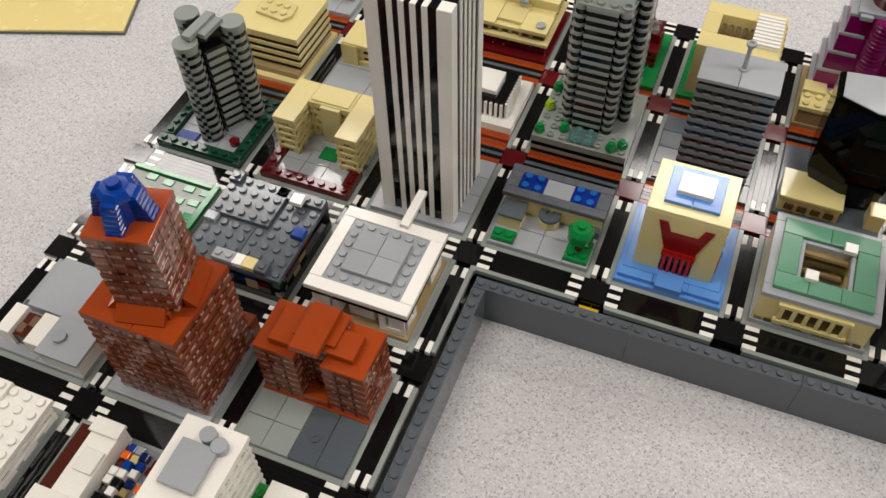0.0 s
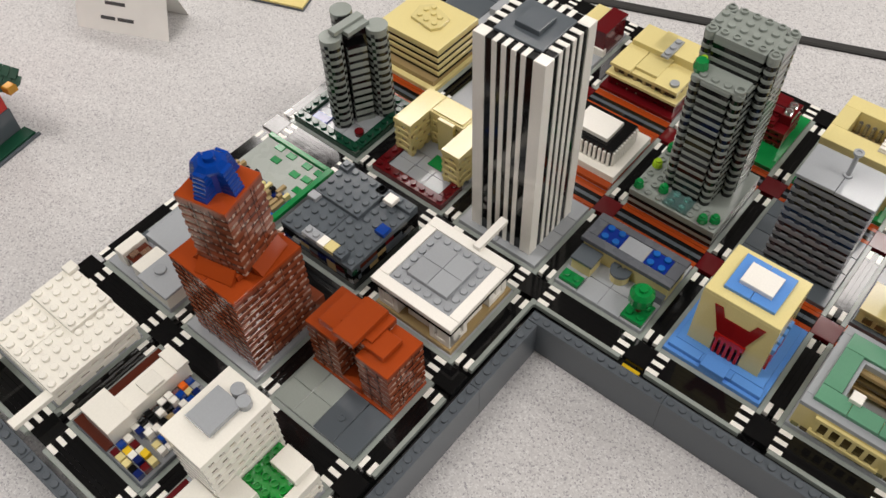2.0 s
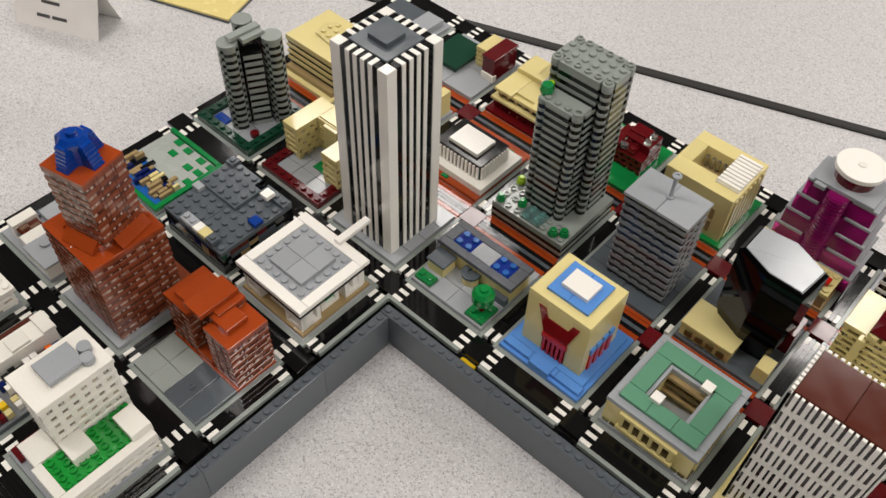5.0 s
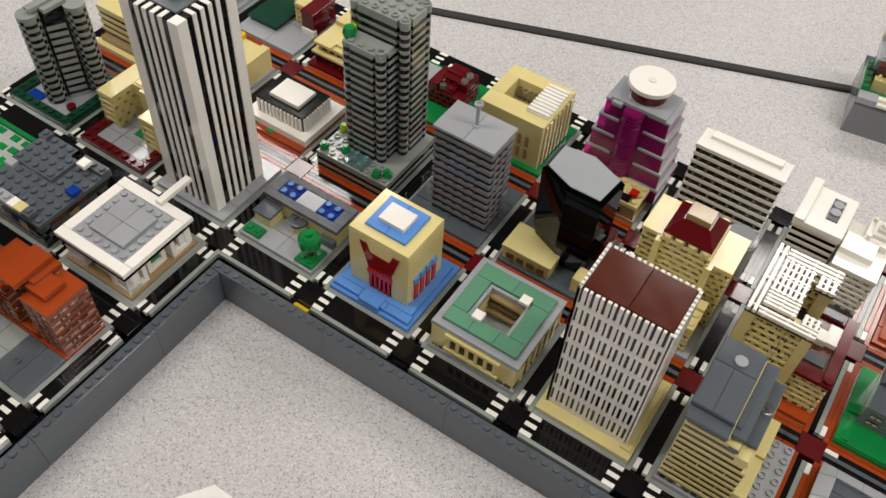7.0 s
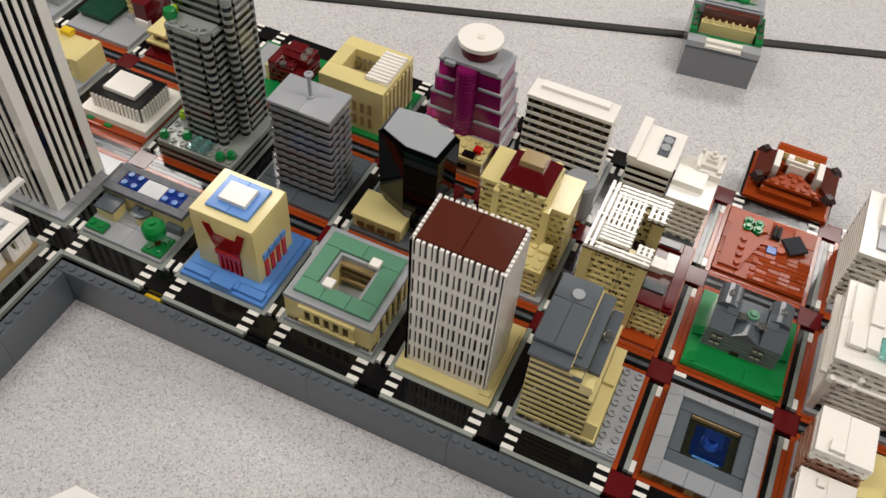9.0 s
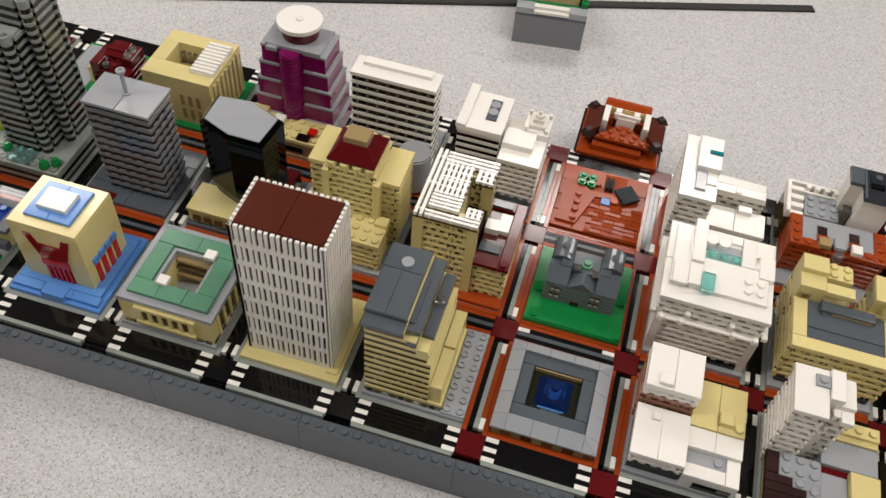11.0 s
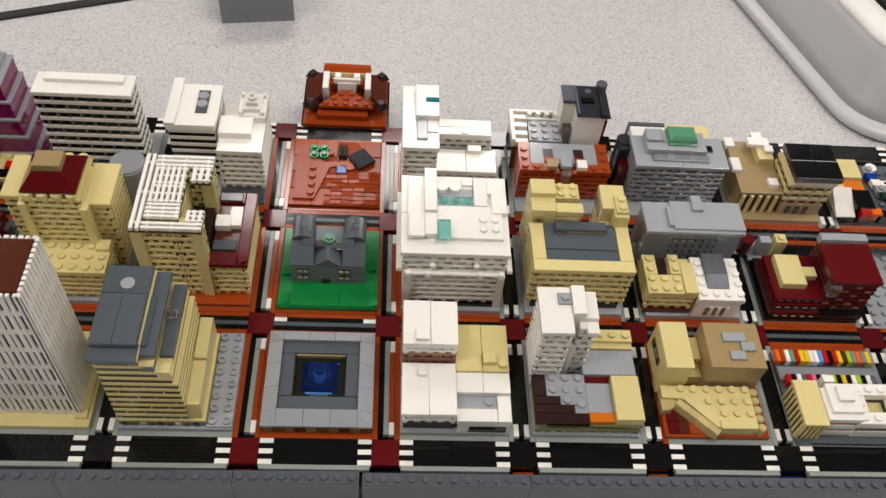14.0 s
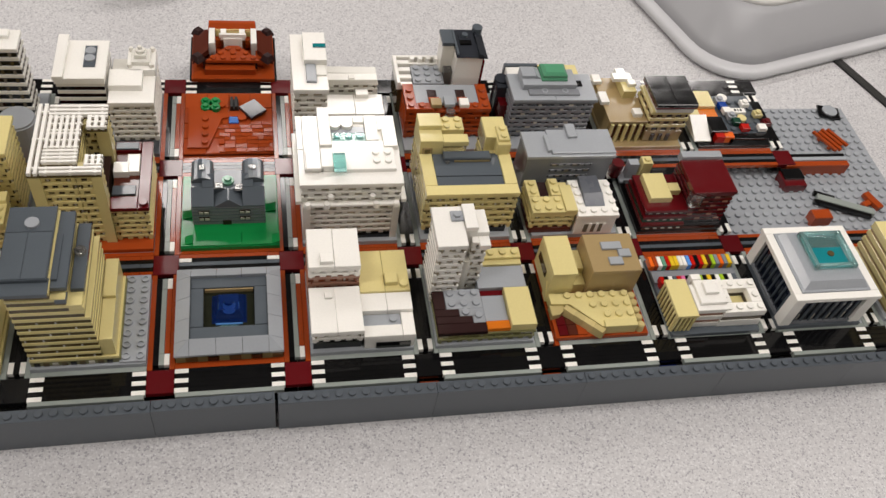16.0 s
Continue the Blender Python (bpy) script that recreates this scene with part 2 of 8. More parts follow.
# ---- piece builder ----
class Mesh:
    """Collects faces in studs (x, y) and plates (z)."""

    def __init__(self):
        self.v, self.f, self.m, self.mats = [], [], [], []

    def slot(self, mat):
        if mat not in self.mats:
            self.mats.append(mat)
        return self.mats.index(mat)

    def put(self, verts, faces, mat):
        k, s = len(self.v), self.slot(mat)
        self.v += [(x * S, y * S, z * PL) for x, y, z in verts]
        self.f += [[i + k for i in f] for f in faces]
        self.m += [s] * len(faces)
        return self

    def box(self, x0, y0, x1, y1, z0, z1, mat, ch=0.035):
        c = min(ch, (x1 - x0) / 4, (y1 - y0) / 4)
        zc = z1 - min(c * S / PL, (z1 - z0) / 3)
        v = [(x0, y0, z0), (x1, y0, z0), (x1, y1, z0), (x0, y1, z0),
             (x0, y0, zc), (x1, y0, zc), (x1, y1, zc), (x0, y1, zc),
             (x0 + c, y0 + c, z1), (x1 - c, y0 + c, z1), (x1 - c, y1 - c, z1), (x0 + c, y1 - c, z1)]
        f = [(0, 3, 2, 1), (8, 9, 10, 11)]
        for a in range(4):
            b = (a + 1) % 4
            f += [(a, b, b + 4, a + 4), (a + 4, b + 4, b + 8, a + 8)]
        return self.put(v, f, mat)

    def cyl(self, cx, cy, z0, z1, r, mat, n=14, r1=None, ch=0.03):
        r1 = r if r1 is None else r1
        h = z1 - min(ch * S / PL, (z1 - z0) / 3)
        ring = lambda rr, z: [(cx + rr * math.cos(2 * math.pi * i / n), cy + rr * math.sin(2 * math.pi * i / n), z) for i in range(n)]
        v = ring(r, z0) + ring(r1, h) + ring(max(r1 - ch, 0.01), z1)
        f = [list(range(n))[::-1], [2 * n + i for i in range(n)]]
        for i in range(n):
            j = (i + 1) % n
            f += [(i, j, n + j, n + i), (n + i, n + j, 2 * n + j, 2 * n + i)]
        return self.put(v, f, mat)

    def tube(self, cx, cy, z0, z1, r, ri, mat, n=14):
        ring = lambda rr, z: [(cx + rr * math.cos(2 * math.pi * i / n), cy + rr * math.sin(2 * math.pi * i / n), z) for i in range(n)]
        v = ring(r, z0) + ring(r, z1) + ring(ri, z1) + ring(ri, z0 + (z1 - z0) * 0.35)
        f = []
        for i in range(n):
            j = (i + 1) % n
            f += [(i, j, n + j, n + i), (n + i, n + j, 2 * n + j, 2 * n + i), (2 * n + i, 2 * n + j, 3 * n + j, 3 * n + i)]
        f.append([3 * n + i for i in range(n)])
        return self.put(v, f, mat)

    def studs(self, x0, y0, x1, y1, z, mat, hollow=False, skip=()):
        nx, ny = int(round(x1 - x0)), int(round(y1 - y0))
        for i in range(nx):
            for j in range(ny):
                if (i, j) in skip:
                    continue
                px, py = x0 + (i + 0.5) * (x1 - x0) / nx, y0 + (j + 0.5) * (y1 - y0) / ny
                if hollow:
                    self.tube(px, py, z, z + 0.53, 0.3, 0.2, mat, 12)
                else:
                    self.cyl(px, py, z - 0.02, z + 0.53, 0.3, mat, 12)
        return self

    def prism(self, poly, z0, z1, mat, ch=0.03):
        n = len(poly)
        cx, cy = sum(p[0] for p in poly) / n, sum(p[1] for p in poly) / n
        v = [(x, y, z0) for x, y in poly] + [(x, y, z1 - 0.06) for x, y in poly]
        v += [(x + (cx - x) * ch, y + (cy - y) * ch, z1) for x, y in poly]
        f = [list(range(n))[::-1], [2 * n + i for i in range(n)]]
        for i in range(n):
            j = (i + 1) % n
            f += [(i, j, n + j, n + i), (n + i, n + j, 2 * n + j, 2 * n + i)]
        return self.put(v, f, mat)

    def loft(self, a, b, z0, z1, mat):
        """A solid between the polygon a at z0 and the polygon b, with as many corners, at z1."""
        n = len(a)
        v = [(x, y, z0) for x, y in a] + [(x, y, z1) for x, y in b]
        f = [list(range(n))[::-1], [n + i for i in range(n)]]
        f += [(i, (i + 1) % n, n + (i + 1) % n, n + i) for i in range(n)]
        return self.put(v, f, mat)

    def slope(self, x0, y0, x1, y1, z0, z1, mat, low):
        """A wedge whose top falls to the side low: 'n', 's', 'e' or 'w'; a lip stays."""
        l = z0 + (z1 - z0) * 0.12
        z = {"s": (l, l, z1, z1), "n": (z1, z1, l, l), "w": (l, z1, z1, l), "e": (z1, l, l, z1)}[low]
        v = [(x0, y0, z0), (x1, y0, z0), (x1, y1, z0), (x0, y1, z0), (x0, y0, z[0]), (x1, y0, z[1]), (x1, y1, z[2]), (x0, y1, z[3])]
        return self.put(v, [(0, 3, 2, 1), (4, 5, 6, 7), (0, 1, 5, 4), (1, 2, 6, 5), (2, 3, 7, 6), (3, 0, 4, 7)], mat)

    def data(self, name):
        me = bpy.data.meshes.new(name)
        me.from_pydata(self.v, [], self.f)
        for m in self.mats:
            me.materials.append(m)
        me.polygons.foreach_set("material_index", self.m)
        me.update()
        return me


CACHE = {}
GAP = 0.014
LOOSE = random.Random(21)


def link(name, data, parent, at=(0, 0, 0), label="", kind=""):
    ob = new(name, data)
    ob.parent = parent
    ob.location = at
    return tagged(ob, label, kind=kind)


class Build:
    """One model on the plan: an empty at its base that holds its pieces."""

    def __init__(self, name, c, r, label, category, dx=0.0, dy=0.0, group="", z=0.0, holder=None):
        if holder:
            self.ob = holder
            return
        self.ob = new(name)
        self.ob.empty_display_size = 0.01
        self.ob.location = ((PX * c + 1 + dx) * S, (PY * r + 1.4 + dy) * S, ZR + z * PL)
        tagged(self.ob, label, category, group)

    def pc(self, x0, y0, x1, y1, z0, h, mat, st=0, name=None, label="", under=None):
        """One brick, plate or tile."""
        key = (round(x1 - x0, 3), round(y1 - y0, 3), h, mat.name, st)
        name = name or ("tile" if not st and h <= 1.01 else "plate" if h < 3 else "brick")
        if key not in CACHE:
            w, d = x1 - x0, y1 - y0
            mb = Mesh().box(GAP, GAP, w - GAP, d - GAP, 0, h, mat)
            if st:
                mb.studs(0, 0, w, d, h, mat, st == 2)
            CACHE[key] = mb.data(name)
        ob = link(name, CACHE[key], under or self.ob, (x0 * S, y0 * S, z0 * PL), label)
        if h <= 1.21 and not st and max(x1 - x0, y1 - y0) < 6:
            ob.rotation_euler = (LOOSE.uniform(-0.007, 0.007), LOOSE.uniform(-0.007, 0.007), LOOSE.uniform(-0.004, 0.004))
        return ob

    def add(self, name, mb, label="", at=(0, 0, 0), under=None):
        return link(name, mb.data(name) if isinstance(mb, Mesh) else mb, under or self.ob, (at[0] * S, at[1] * S, at[2] * PL), label)

    def tiles(self, x0, y0, x1, y1, z0, h, mat, sx=2, sy=2, st=0):
        x = x0
        while x < x1 - 0.01:
            y = y0
            while y < y1 - 0.01:
                self.pc(x, y, min(x + sx, x1), min(y + sy, y1), z0, h, mat, st)
                y += sy
            x += sx

    def storeys(self, x0, y0, x1, y1, z0, n, ha, ma, hb, mb_, inset=0.15, post=None):
        """n storeys: a window band of height hb, then a floor slab of height ha."""
        kb, ka = ("b", x1 - x0, y1 - y0, hb, mb_.name, inset, post and post.name), ("a", x1 - x0, y1 - y0, ha, ma.name)
        if kb not in CACHE:
            w, d = x1 - x0, y1 - y0
            m = Mesh().box(inset, inset, w - inset, d - inset, 0, hb, mb_, 0.01)
            if post:
                k = 0.12
                for i in range(int(w)):
                    for yy in (0.03, d - 0.33):
                        m.box(i + 0.5 - k * 2, yy, i + 0.5 + k, yy + 0.3, 0, hb, post, 0.01)
                for j in range(int(d)):
                    for xx in (0.03, w - 0.33):
                        m.box(xx, j + 0.5 - k * 2, xx + 0.3, j + 0.5 + k, 0, hb, post, 0.01)
            CACHE[kb] = m.data("window_band")
        if ka not in CACHE:
            CACHE[ka] = Mesh().box(GAP, GAP, x1 - x0 - GAP, y1 - y0 - GAP, 0, ha, ma).data("floor_slab")
        z = z0
        for i in range(n):
            self.add("window_band", CACHE[kb], at=(x0, y0, z)); z += hb
            self.add("floor_slab", CACHE[ka], at=(x0, y0, z)); z += ha
        return z

    def courses(self, x0, y0, x1, y1, z0, n, h, ma, mb_, core, lens=(1.0, 0.5), bond=True, under=None):
        """n courses round a core: a row of small windows between blocks, a closed slab above it; each row is shifted."""
        w, d = x1 - x0, y1 - y0
        glint = BCLEAR if ma in (RUST, DRED) else WGLINT
        alt = {WGREY: CLWARM, OLIVE: CLTAN, DBROWN: OLIVE, DTAN: CLTAN}.get(mb_, mb_)
        for i in range(n):
            key = ("c", w, d, h, ma.name, mb_.name, lens, bond, i % 4)
            if key not in CACHE:
                rr = random.Random(i % 4 * 7 + int(w * 13))
                m = Mesh().box(0.3, 0.3, w - 0.3, d - 0.3, 0, h * 0.63, mb_, 0.01)
                m.box(GAP, GAP, w - GAP, d - GAP, h * 0.63, h, ma, 0.03)
                for side in range(4):
                    run = w if side % 2 == 0 else d
                    pairs = max(1, round((run - lens[0]) / (lens[0] + lens[1])))
                    unit = (run - lens[0]) / pairs
                    p, k = rr.uniform(-0.03, 0.03) - (unit * 0.5 if bond and i % 2 else 0.0), 0
                    while p < run - 0.02:
                        q = p + (lens[0] if k % 2 == 0 else unit - lens[0])
                        a, b = max(p, 0.02), min(q, run - 0.02)
                        if b - a > 0.06:
                            g = 0.012
                            bits = [(a + g, b - g, ma, 0.11, h * 0.64)] if k % 2 == 0 else [(a + g, b - g, mb_ if rr.random() < 0.45 else alt, 0.22, h * 0.62)]
                            # a small pale bit on some windows paints a glint
                            if k % 2 and rr.random() < 0.45:
                                c = a + (b - a) * rr.uniform(0.15, 0.5)
                                bits.append((c, min(c + 0.16, b - g), glint, 0.18, h * rr.uniform(0.2, 0.45)))
                            r = 0.34
                            for a_, b_, mat, lo, zh in bits:
                                if side == 0:
                                    m.box(a_, lo, b_, r, 0, zh, mat, 0.02)
                                elif side == 1:
                                    m.box(w - r, a_, w - lo, b_, 0, zh, mat, 0.02)
                                elif side == 2:
                                    m.box(a_, d - r, b_, d - lo, 0, zh, mat, 0.02)
                                else:
                                    m.box(lo, a_, r, b_, 0, zh, mat, 0.02)
                        p, k = q, k + 1
                CACHE[key] = m.data("brick_course")
            self.add("brick_course", CACHE[key], at=(x0, y0, z0 + i * h), under=under)
        return z0 + n * h

    def grille(self, x0, y0, x1, y1, z0, h, mat, along="x", n=None, name="grille_tile", bed=None, fill=0.68):
        """A plate topped with raised bars that run along x or y."""
        w, d = x1 - x0, y1 - y0
        m = Mesh().box(0, 0, w, d, 0, h * 0.4, bed or mat, 0.01)
        run = d if along == "x" else w
        n = n or int(run / 0.4)
        for i in range(n):
            a = run * (i + 0.12) / n
            b = run * (i + 0.12 + fill) / n
            if along == "x":
                m.box(0, a, w, b, h * 0.4, h, mat, 0.02)
            else:
                m.box(a, 0, b, d, h * 0.4, h, mat, 0.02)
        return self.add(name, m, at=(x0, y0, z0))


# ---- room and table ----
def slab(name, x0, y0, x1, y1, z0, z1, mat, kind="structure", label="", bevel=0.0):
    me = bpy.data.meshes.new(name)
    bm = bmesh.new()
    bmesh.ops.create_cube(bm, size=1.0, matrix=Matrix.Translation(((x0 + x1) / 2, (y0 + y1) / 2, (z0 + z1) / 2)) @ Matrix.Diagonal((x1 - x0, y1 - y0, z1 - z0, 1)))
    if bevel:
        bmesh.ops.bevel(bm, geom=bm.edges[:], offset=bevel, segments=2, affect="EDGES")
    bm.to_mesh(me)
    bm.free()
    me.materials.append(mat)
    return tagged(new(name, me), label, kind=kind)


# unseen room shell, added to close the space and bounce the lamps
slab("floor", -4.5, -4.5, 4.5, 4.5, -0.85, -0.75, FLOORM, label="unseen grey floor added under the table")
slab("wall_north", -4.6, 4.5, 4.6, 4.6, -0.75, CEIL, WALLP, label="unseen wall added for bounced light")
slab("wall_south", -4.6, -4.6, 4.6, -4.5, -0.75, CEIL, WALLP, label="unseen wall added for bounced light")
slab("wall_east", 4.5, -4.5, 4.6, 4.5, -0.75, CEIL, WALLP, label="unseen wall added for bounced light")
slab("wall_west", -4.6, -4.5, -4.5, 4.5, -0.75, CEIL, WALLP, label="unseen wall added for bounced light")
slab("ceiling", -4.6, -4.6, 4.6, 4.6, CEIL, CEIL + 0.1, CEILM, label="unseen ceiling added for bounced light")

table = tagged(new("table"), "long folding table with a speckled grey laminate top", "table")
table.location = (0.45, 0.15, -0.75)


def under(ob, parent):
    ob.parent = parent
    ob.matrix_parent_inverse = parent.matrix_basis.inverted()
    return ob


under(slab("tabletop", -1.25, -0.62, 2.15, 1.35, -0.028, 0.0, TABLE, kind="", bevel=0.004), table)
for lx, ly in ((-1.0, -0.45), (1.9, -0.45), (-1.0, 1.15), (1.9, 1.15)):
    under(slab("leg", lx - 0.02, ly - 0.02, lx + 0.02, ly + 0.02, -0.75, -0.028, RUBBER, kind=""), table)

# ---- base, pavements and roads ----
BLOCKS = [(c, r) for r in (0, 1, 2) for c in range(-3, 10)] + [(10, 0), (11, 0), (10, 2)] + [(c, r) for r in (-3, -2, -1) for c in (-3, -2, -1)]
base = tagged(new("base"), "raised dark base of the brick city", kind="structure")
pave = tagged(new("pavement"), "grey and rust pavements round each city block", kind="structure")
road = tagged(new("road"), "black brick streets with white crossings", kind="structure")
for o in (base, pave, road):
    o.location = (0, 0, ZR)


def rust_side(c, r, side):
    if c == 5 or (c == 8 and r == 0 and side == "w"):
        return True
    if side == "e":
        return c == 4
    if side == "w":
        return c == 6
    return (side == "n" and r in (0, 1)) or (side == "s" and r in (1, 2))


def pavement(c, r):
    x, y = PX * c + 1, PY * r + 1.4
    m = Mesh()
    m.box(0, 0, 8, 8, -1, -0.05, RUST if c == 5 else LGREY)
    e = lambda s: RUST if rust_side(c, r, s) else OGREY
    m.box(-0.39, -0.39, -0.01, 8.39, -1, 0, e("w"), 0.02)
    m.box(8.01, -0.39, 8.39, 8.39, -1, 0, e("e"), 0.02)
    m.box(0.01, -0.39, 7.99, -0.01, -1, 0, e("s"), 0.02)
    m.box(0.01, 8.01, 7.99, 8.39, -1, 0, e("n"), 0.02)
    link("pavement_block", m.data("pavement_block"), pave, (x * S, y * S, 0))
    b = Mesh().box(-0.95, -1.35, 8.95, 9.35, -10, -1.02, BLACK, 0.02)
    link("base_block", CACHE.setdefault("base_block", b.data("base_block")), base, (x * S, y * S, 0))


for c, r in BLOCKS:
    pavement(c, r)

EW_PLAIN, EW_OLD, NS_PLAIN, NS_OLD = [BLACK] * 5, [RUST, BLACK, DGREY, BLACK, RUST], [BLACK] * 3, [BLACK, OGREY, RUST]


def strips(key, along, n0, length, mats, ends):
    """A street of plates set on edge: one strip a colour, white at the ends where ends says so."""
    if key in CACHE:
        return CACHE[key]
    m = Mesh()
    w = 0.4
    for i, mat in enumerate(mats):
        a = n0 + i * w
        runs = [(0, 1, WHITE), (1, length - 1, mat), (length - 1, length, WHITE)] if ends[i] else [(0, 1, mat), (1, length - 1, mat), (length - 1, length, mat)]
        for p, q, k in runs:
            g = 0.004 if k is BLACK else 0.01
            dz = 0.0 if k is BLACK else 0.04 * ((i * 7 + int(p)) % 3) / 3
            if along == "x":
                m.box(p + g, a + g, q - g, a + w - g, -1, -dz, k, 0.006 if k is BLACK else 0.02)
            else:
                m.box(a + g, p + g, a + w - g, q - g, -1, -dz, k, 0.006 if k is BLACK else 0.02)
    CACHE[key] = m.data("street_strip")
    return CACHE[key]


def crossing(i, j):
    red = (j in (1, 2)) or (i in (5, 6) and j in (0, 3))
    m = CACHE.get(("x", red)) or Mesh().box(-1 + GAP, -1 + GAP, 1 - GAP, 1 - GAP, -1, 0.0, DRED if red else BLACK).data("crossing_tile")
    CACHE[("x", red)] = m
    link("crossing_tile", m, road, (PX * i * S, PY * j * S, 0)).rotation_euler = (LOOSE.uniform(-0.008, 0.008), LOOSE.uniform(-0.008, 0.008), 0)


ews, nss, xs = set(), set(), set()
for c, r in BLOCKS:
    ews |= {(c, r), (c, r + 1)}
    nss |= {(c, r), (c + 1, r)}
    xs |= {(c, r), (c + 1, r), (c, r + 1), (c + 1, r + 1)}
for c, j in sorted(ews):
    old = j in (1, 2)
    stub = old and c == 5 and j == 1
    d = strips(("ew", old, stub), "x", -1.0, 8, EW_OLD if old else EW_PLAIN, (0, 0, 0, int(stub), 0) if old else (1, 0, 1, 0, 1))
    link("street_strip", d, road, ((PX * c + 1) * S, PY * j * S, 0)).rotation_euler = (LOOSE.uniform(-0.012, 0.012), LOOSE.uniform(-0.004, 0.004), 0)
for i, r in sorted(nss):
    old = i in (5, 6) and r in (0, 1, 2)
    d = strips(("ns", old), "y", -0.6, 8.0, NS_OLD if old else NS_PLAIN, (0, 0, 1) if old else (1, 0, 1))
    link("street_strip", d, road, (PX * i * S, (PY * r + 1.4) * S, 0)).rotation_euler = (LOOSE.uniform(-0.004, 0.004), LOOSE.uniform(-0.012, 0.012), 0)
for i, j in sorted(xs):
    crossing(i, j)
# coloured ends of the base at the outer crossings
for i, mat in ((1, YELLOW), (2, BLACK), (3, BLACK), (4, BLACK), (5, DRED), (6, BLACK), (7, RUST), (8, RUST), (9, DBLUE), (10, BLACK), (11, BLACK)):
    link("base_end", Mesh().box(-0.75, -1.36, 0.75, -1.02, -4, -1.9, mat).data("base_end"), base, (PX * i * S, 0, 0))

# light grey kerb plates along the court
kerb_x = Mesh().box(0.1, -1.38, 7.9, -1.02, -1, 0.1, OGREY, 0.02).data("kerb_plate")
kerb_y = Mesh().box(0.62, 0.1, 0.98, 7.9, -1, 0.1, OGREY, 0.02).data("kerb_plate")
link("kerb_corner", Mesh().box(0.62, -1.5, 1.08, -1.02, -1, 0.1, OGREY, 0.02).data("kerb_corner"), pave)
for c in range(0, 12):
    link("kerb_plate", kerb_x, pave, ((PX * c + 1) * S, 0, 0))
for r in (-3, -2, -1):
    link("kerb_plate", kerb_y, pave, (0, (PY * r + 1.4) * S, 0))
    link("kerb_plate", kerb_x, pave, ((PX * r + 1) * S, -3 * PY * S, 0))

# ---- retaining wall of dark grey bricks ----
wall_parent = tagged(new("retaining_wall"), "dark grey studded brick wall round the inner court", kind="structure")
wall_parent.location = (0, 0, 0)


def wall_run(x0, y0, x1, y1, lean=0.0):
    """Bricks twelve studs long and one wide, standing on the table; lean turns the whole run a little."""
    along = (x1 - x0) > (y1 - y0)
    total, p = (x1 - x0) if along else (y1 - y0), 0.0
    while p < total - 0.01:
        q = min(p + 12, total)
        w, d = ((q - p), 1.0) if along else (1.0, (q - p))
        key = ("wall", round(w, 3), round(d, 3))
        if key not in CACHE:
            m = Mesh().box(GAP, GAP, w - GAP, d - GAP, 0, 9.85, WALLGREY)
            m.studs(0, 0, max(1, round(w)) * w / max(1, round(w)), d, 9.85, WALLGREY)
            CACHE[key] = m.data("wall_brick")
        at = ((x0 + p) * S, (y0 + p * lean) * S, 0) if along else (x0 * S, (y0 + p) * S, 0)
        link("wall_brick", CACHE[key], wall_parent, at).rotation_euler = (0, 0, lean + LOOSE.uniform(-0.001, 0.001))
        p = q


YS = -3 * PY
wall_run(1.4, -2.8, 58.2, -1.8, 0.0075)
wall_run(58.4, -2.5, 112.4, -1.5)
wall_run(1.4, YS - 1.75, 2.4, -2.82)
wall_run(-31.6, YS - 2.75, 2.4, YS - 1.75)


# ================= western blocks =================
def grey_pavement(b, mat=LGREY, x0=0, y0=0, x1=8, y1=8, z=0.0, sx=2, sy=2):
    b.tiles(x0, y0, x1, y1, z, 1, mat, sx, sy)


def striped_tower():
    b = Build("office_tower", -1, 0, "tall white tower with black vertical stripes and grey roof", "tower")
    grey_pavement(b, LGREY, sx=4, sy=2)
    x0, y0, x1, y1, H = 1.0, 0.6, 7.0, 6.6, 51
    b.add("core", Mesh().box(x0 + 0.09, y0 + 0.09, x1 - 0.09, y1 - 0.09, 1, H - 0.15, BLACK), "black plates between the white ribs")
    corner = Mesh().box(0, 0, 1, 1, 0, H - 1, WHITE, 0.04).data("corner_pier")
    for px, py in ((x0, y0), (x1 - 1, y0), (x0, y1 - 1), (x1 - 1, y1 - 1)):
        b.add("corner_pier", corner, at=(px, py, 1))
    ribx = Mesh().box(0, 0, 0.4, 0.92, 0, H - 1, WHITE, 0.02).data("rib")
    riby = Mesh().box(0, 0, 0.92, 0.4, 0, H - 1, WHITE, 0.02).data("rib")
    for k in range(4):
        p = 1.0 + 4.0 * (k + 1) / 5 - 0.21
        b.add("rib", ribx, at=(x0 + p, y0 + 0.02, 1)); b.add("rib", ribx, at=(x0 + p, y1 - 0.94, 1))
        b.add("rib", riby, at=(x0 + 0.02, y0 + p, 1)); b.add("rib", riby, at=(x1 - 0.94, y0 + p, 1))
    b.pc(x0 + 0.96, y0 + 0.96, x1 - 0.96, y1 - 0.96, H - 0.14, 0.5, DGREY, name="roof")
    b.pc(x0 + 2, y0 + 2, x1 - 2, y1 - 2, H + 0.36, 1, DGREY)


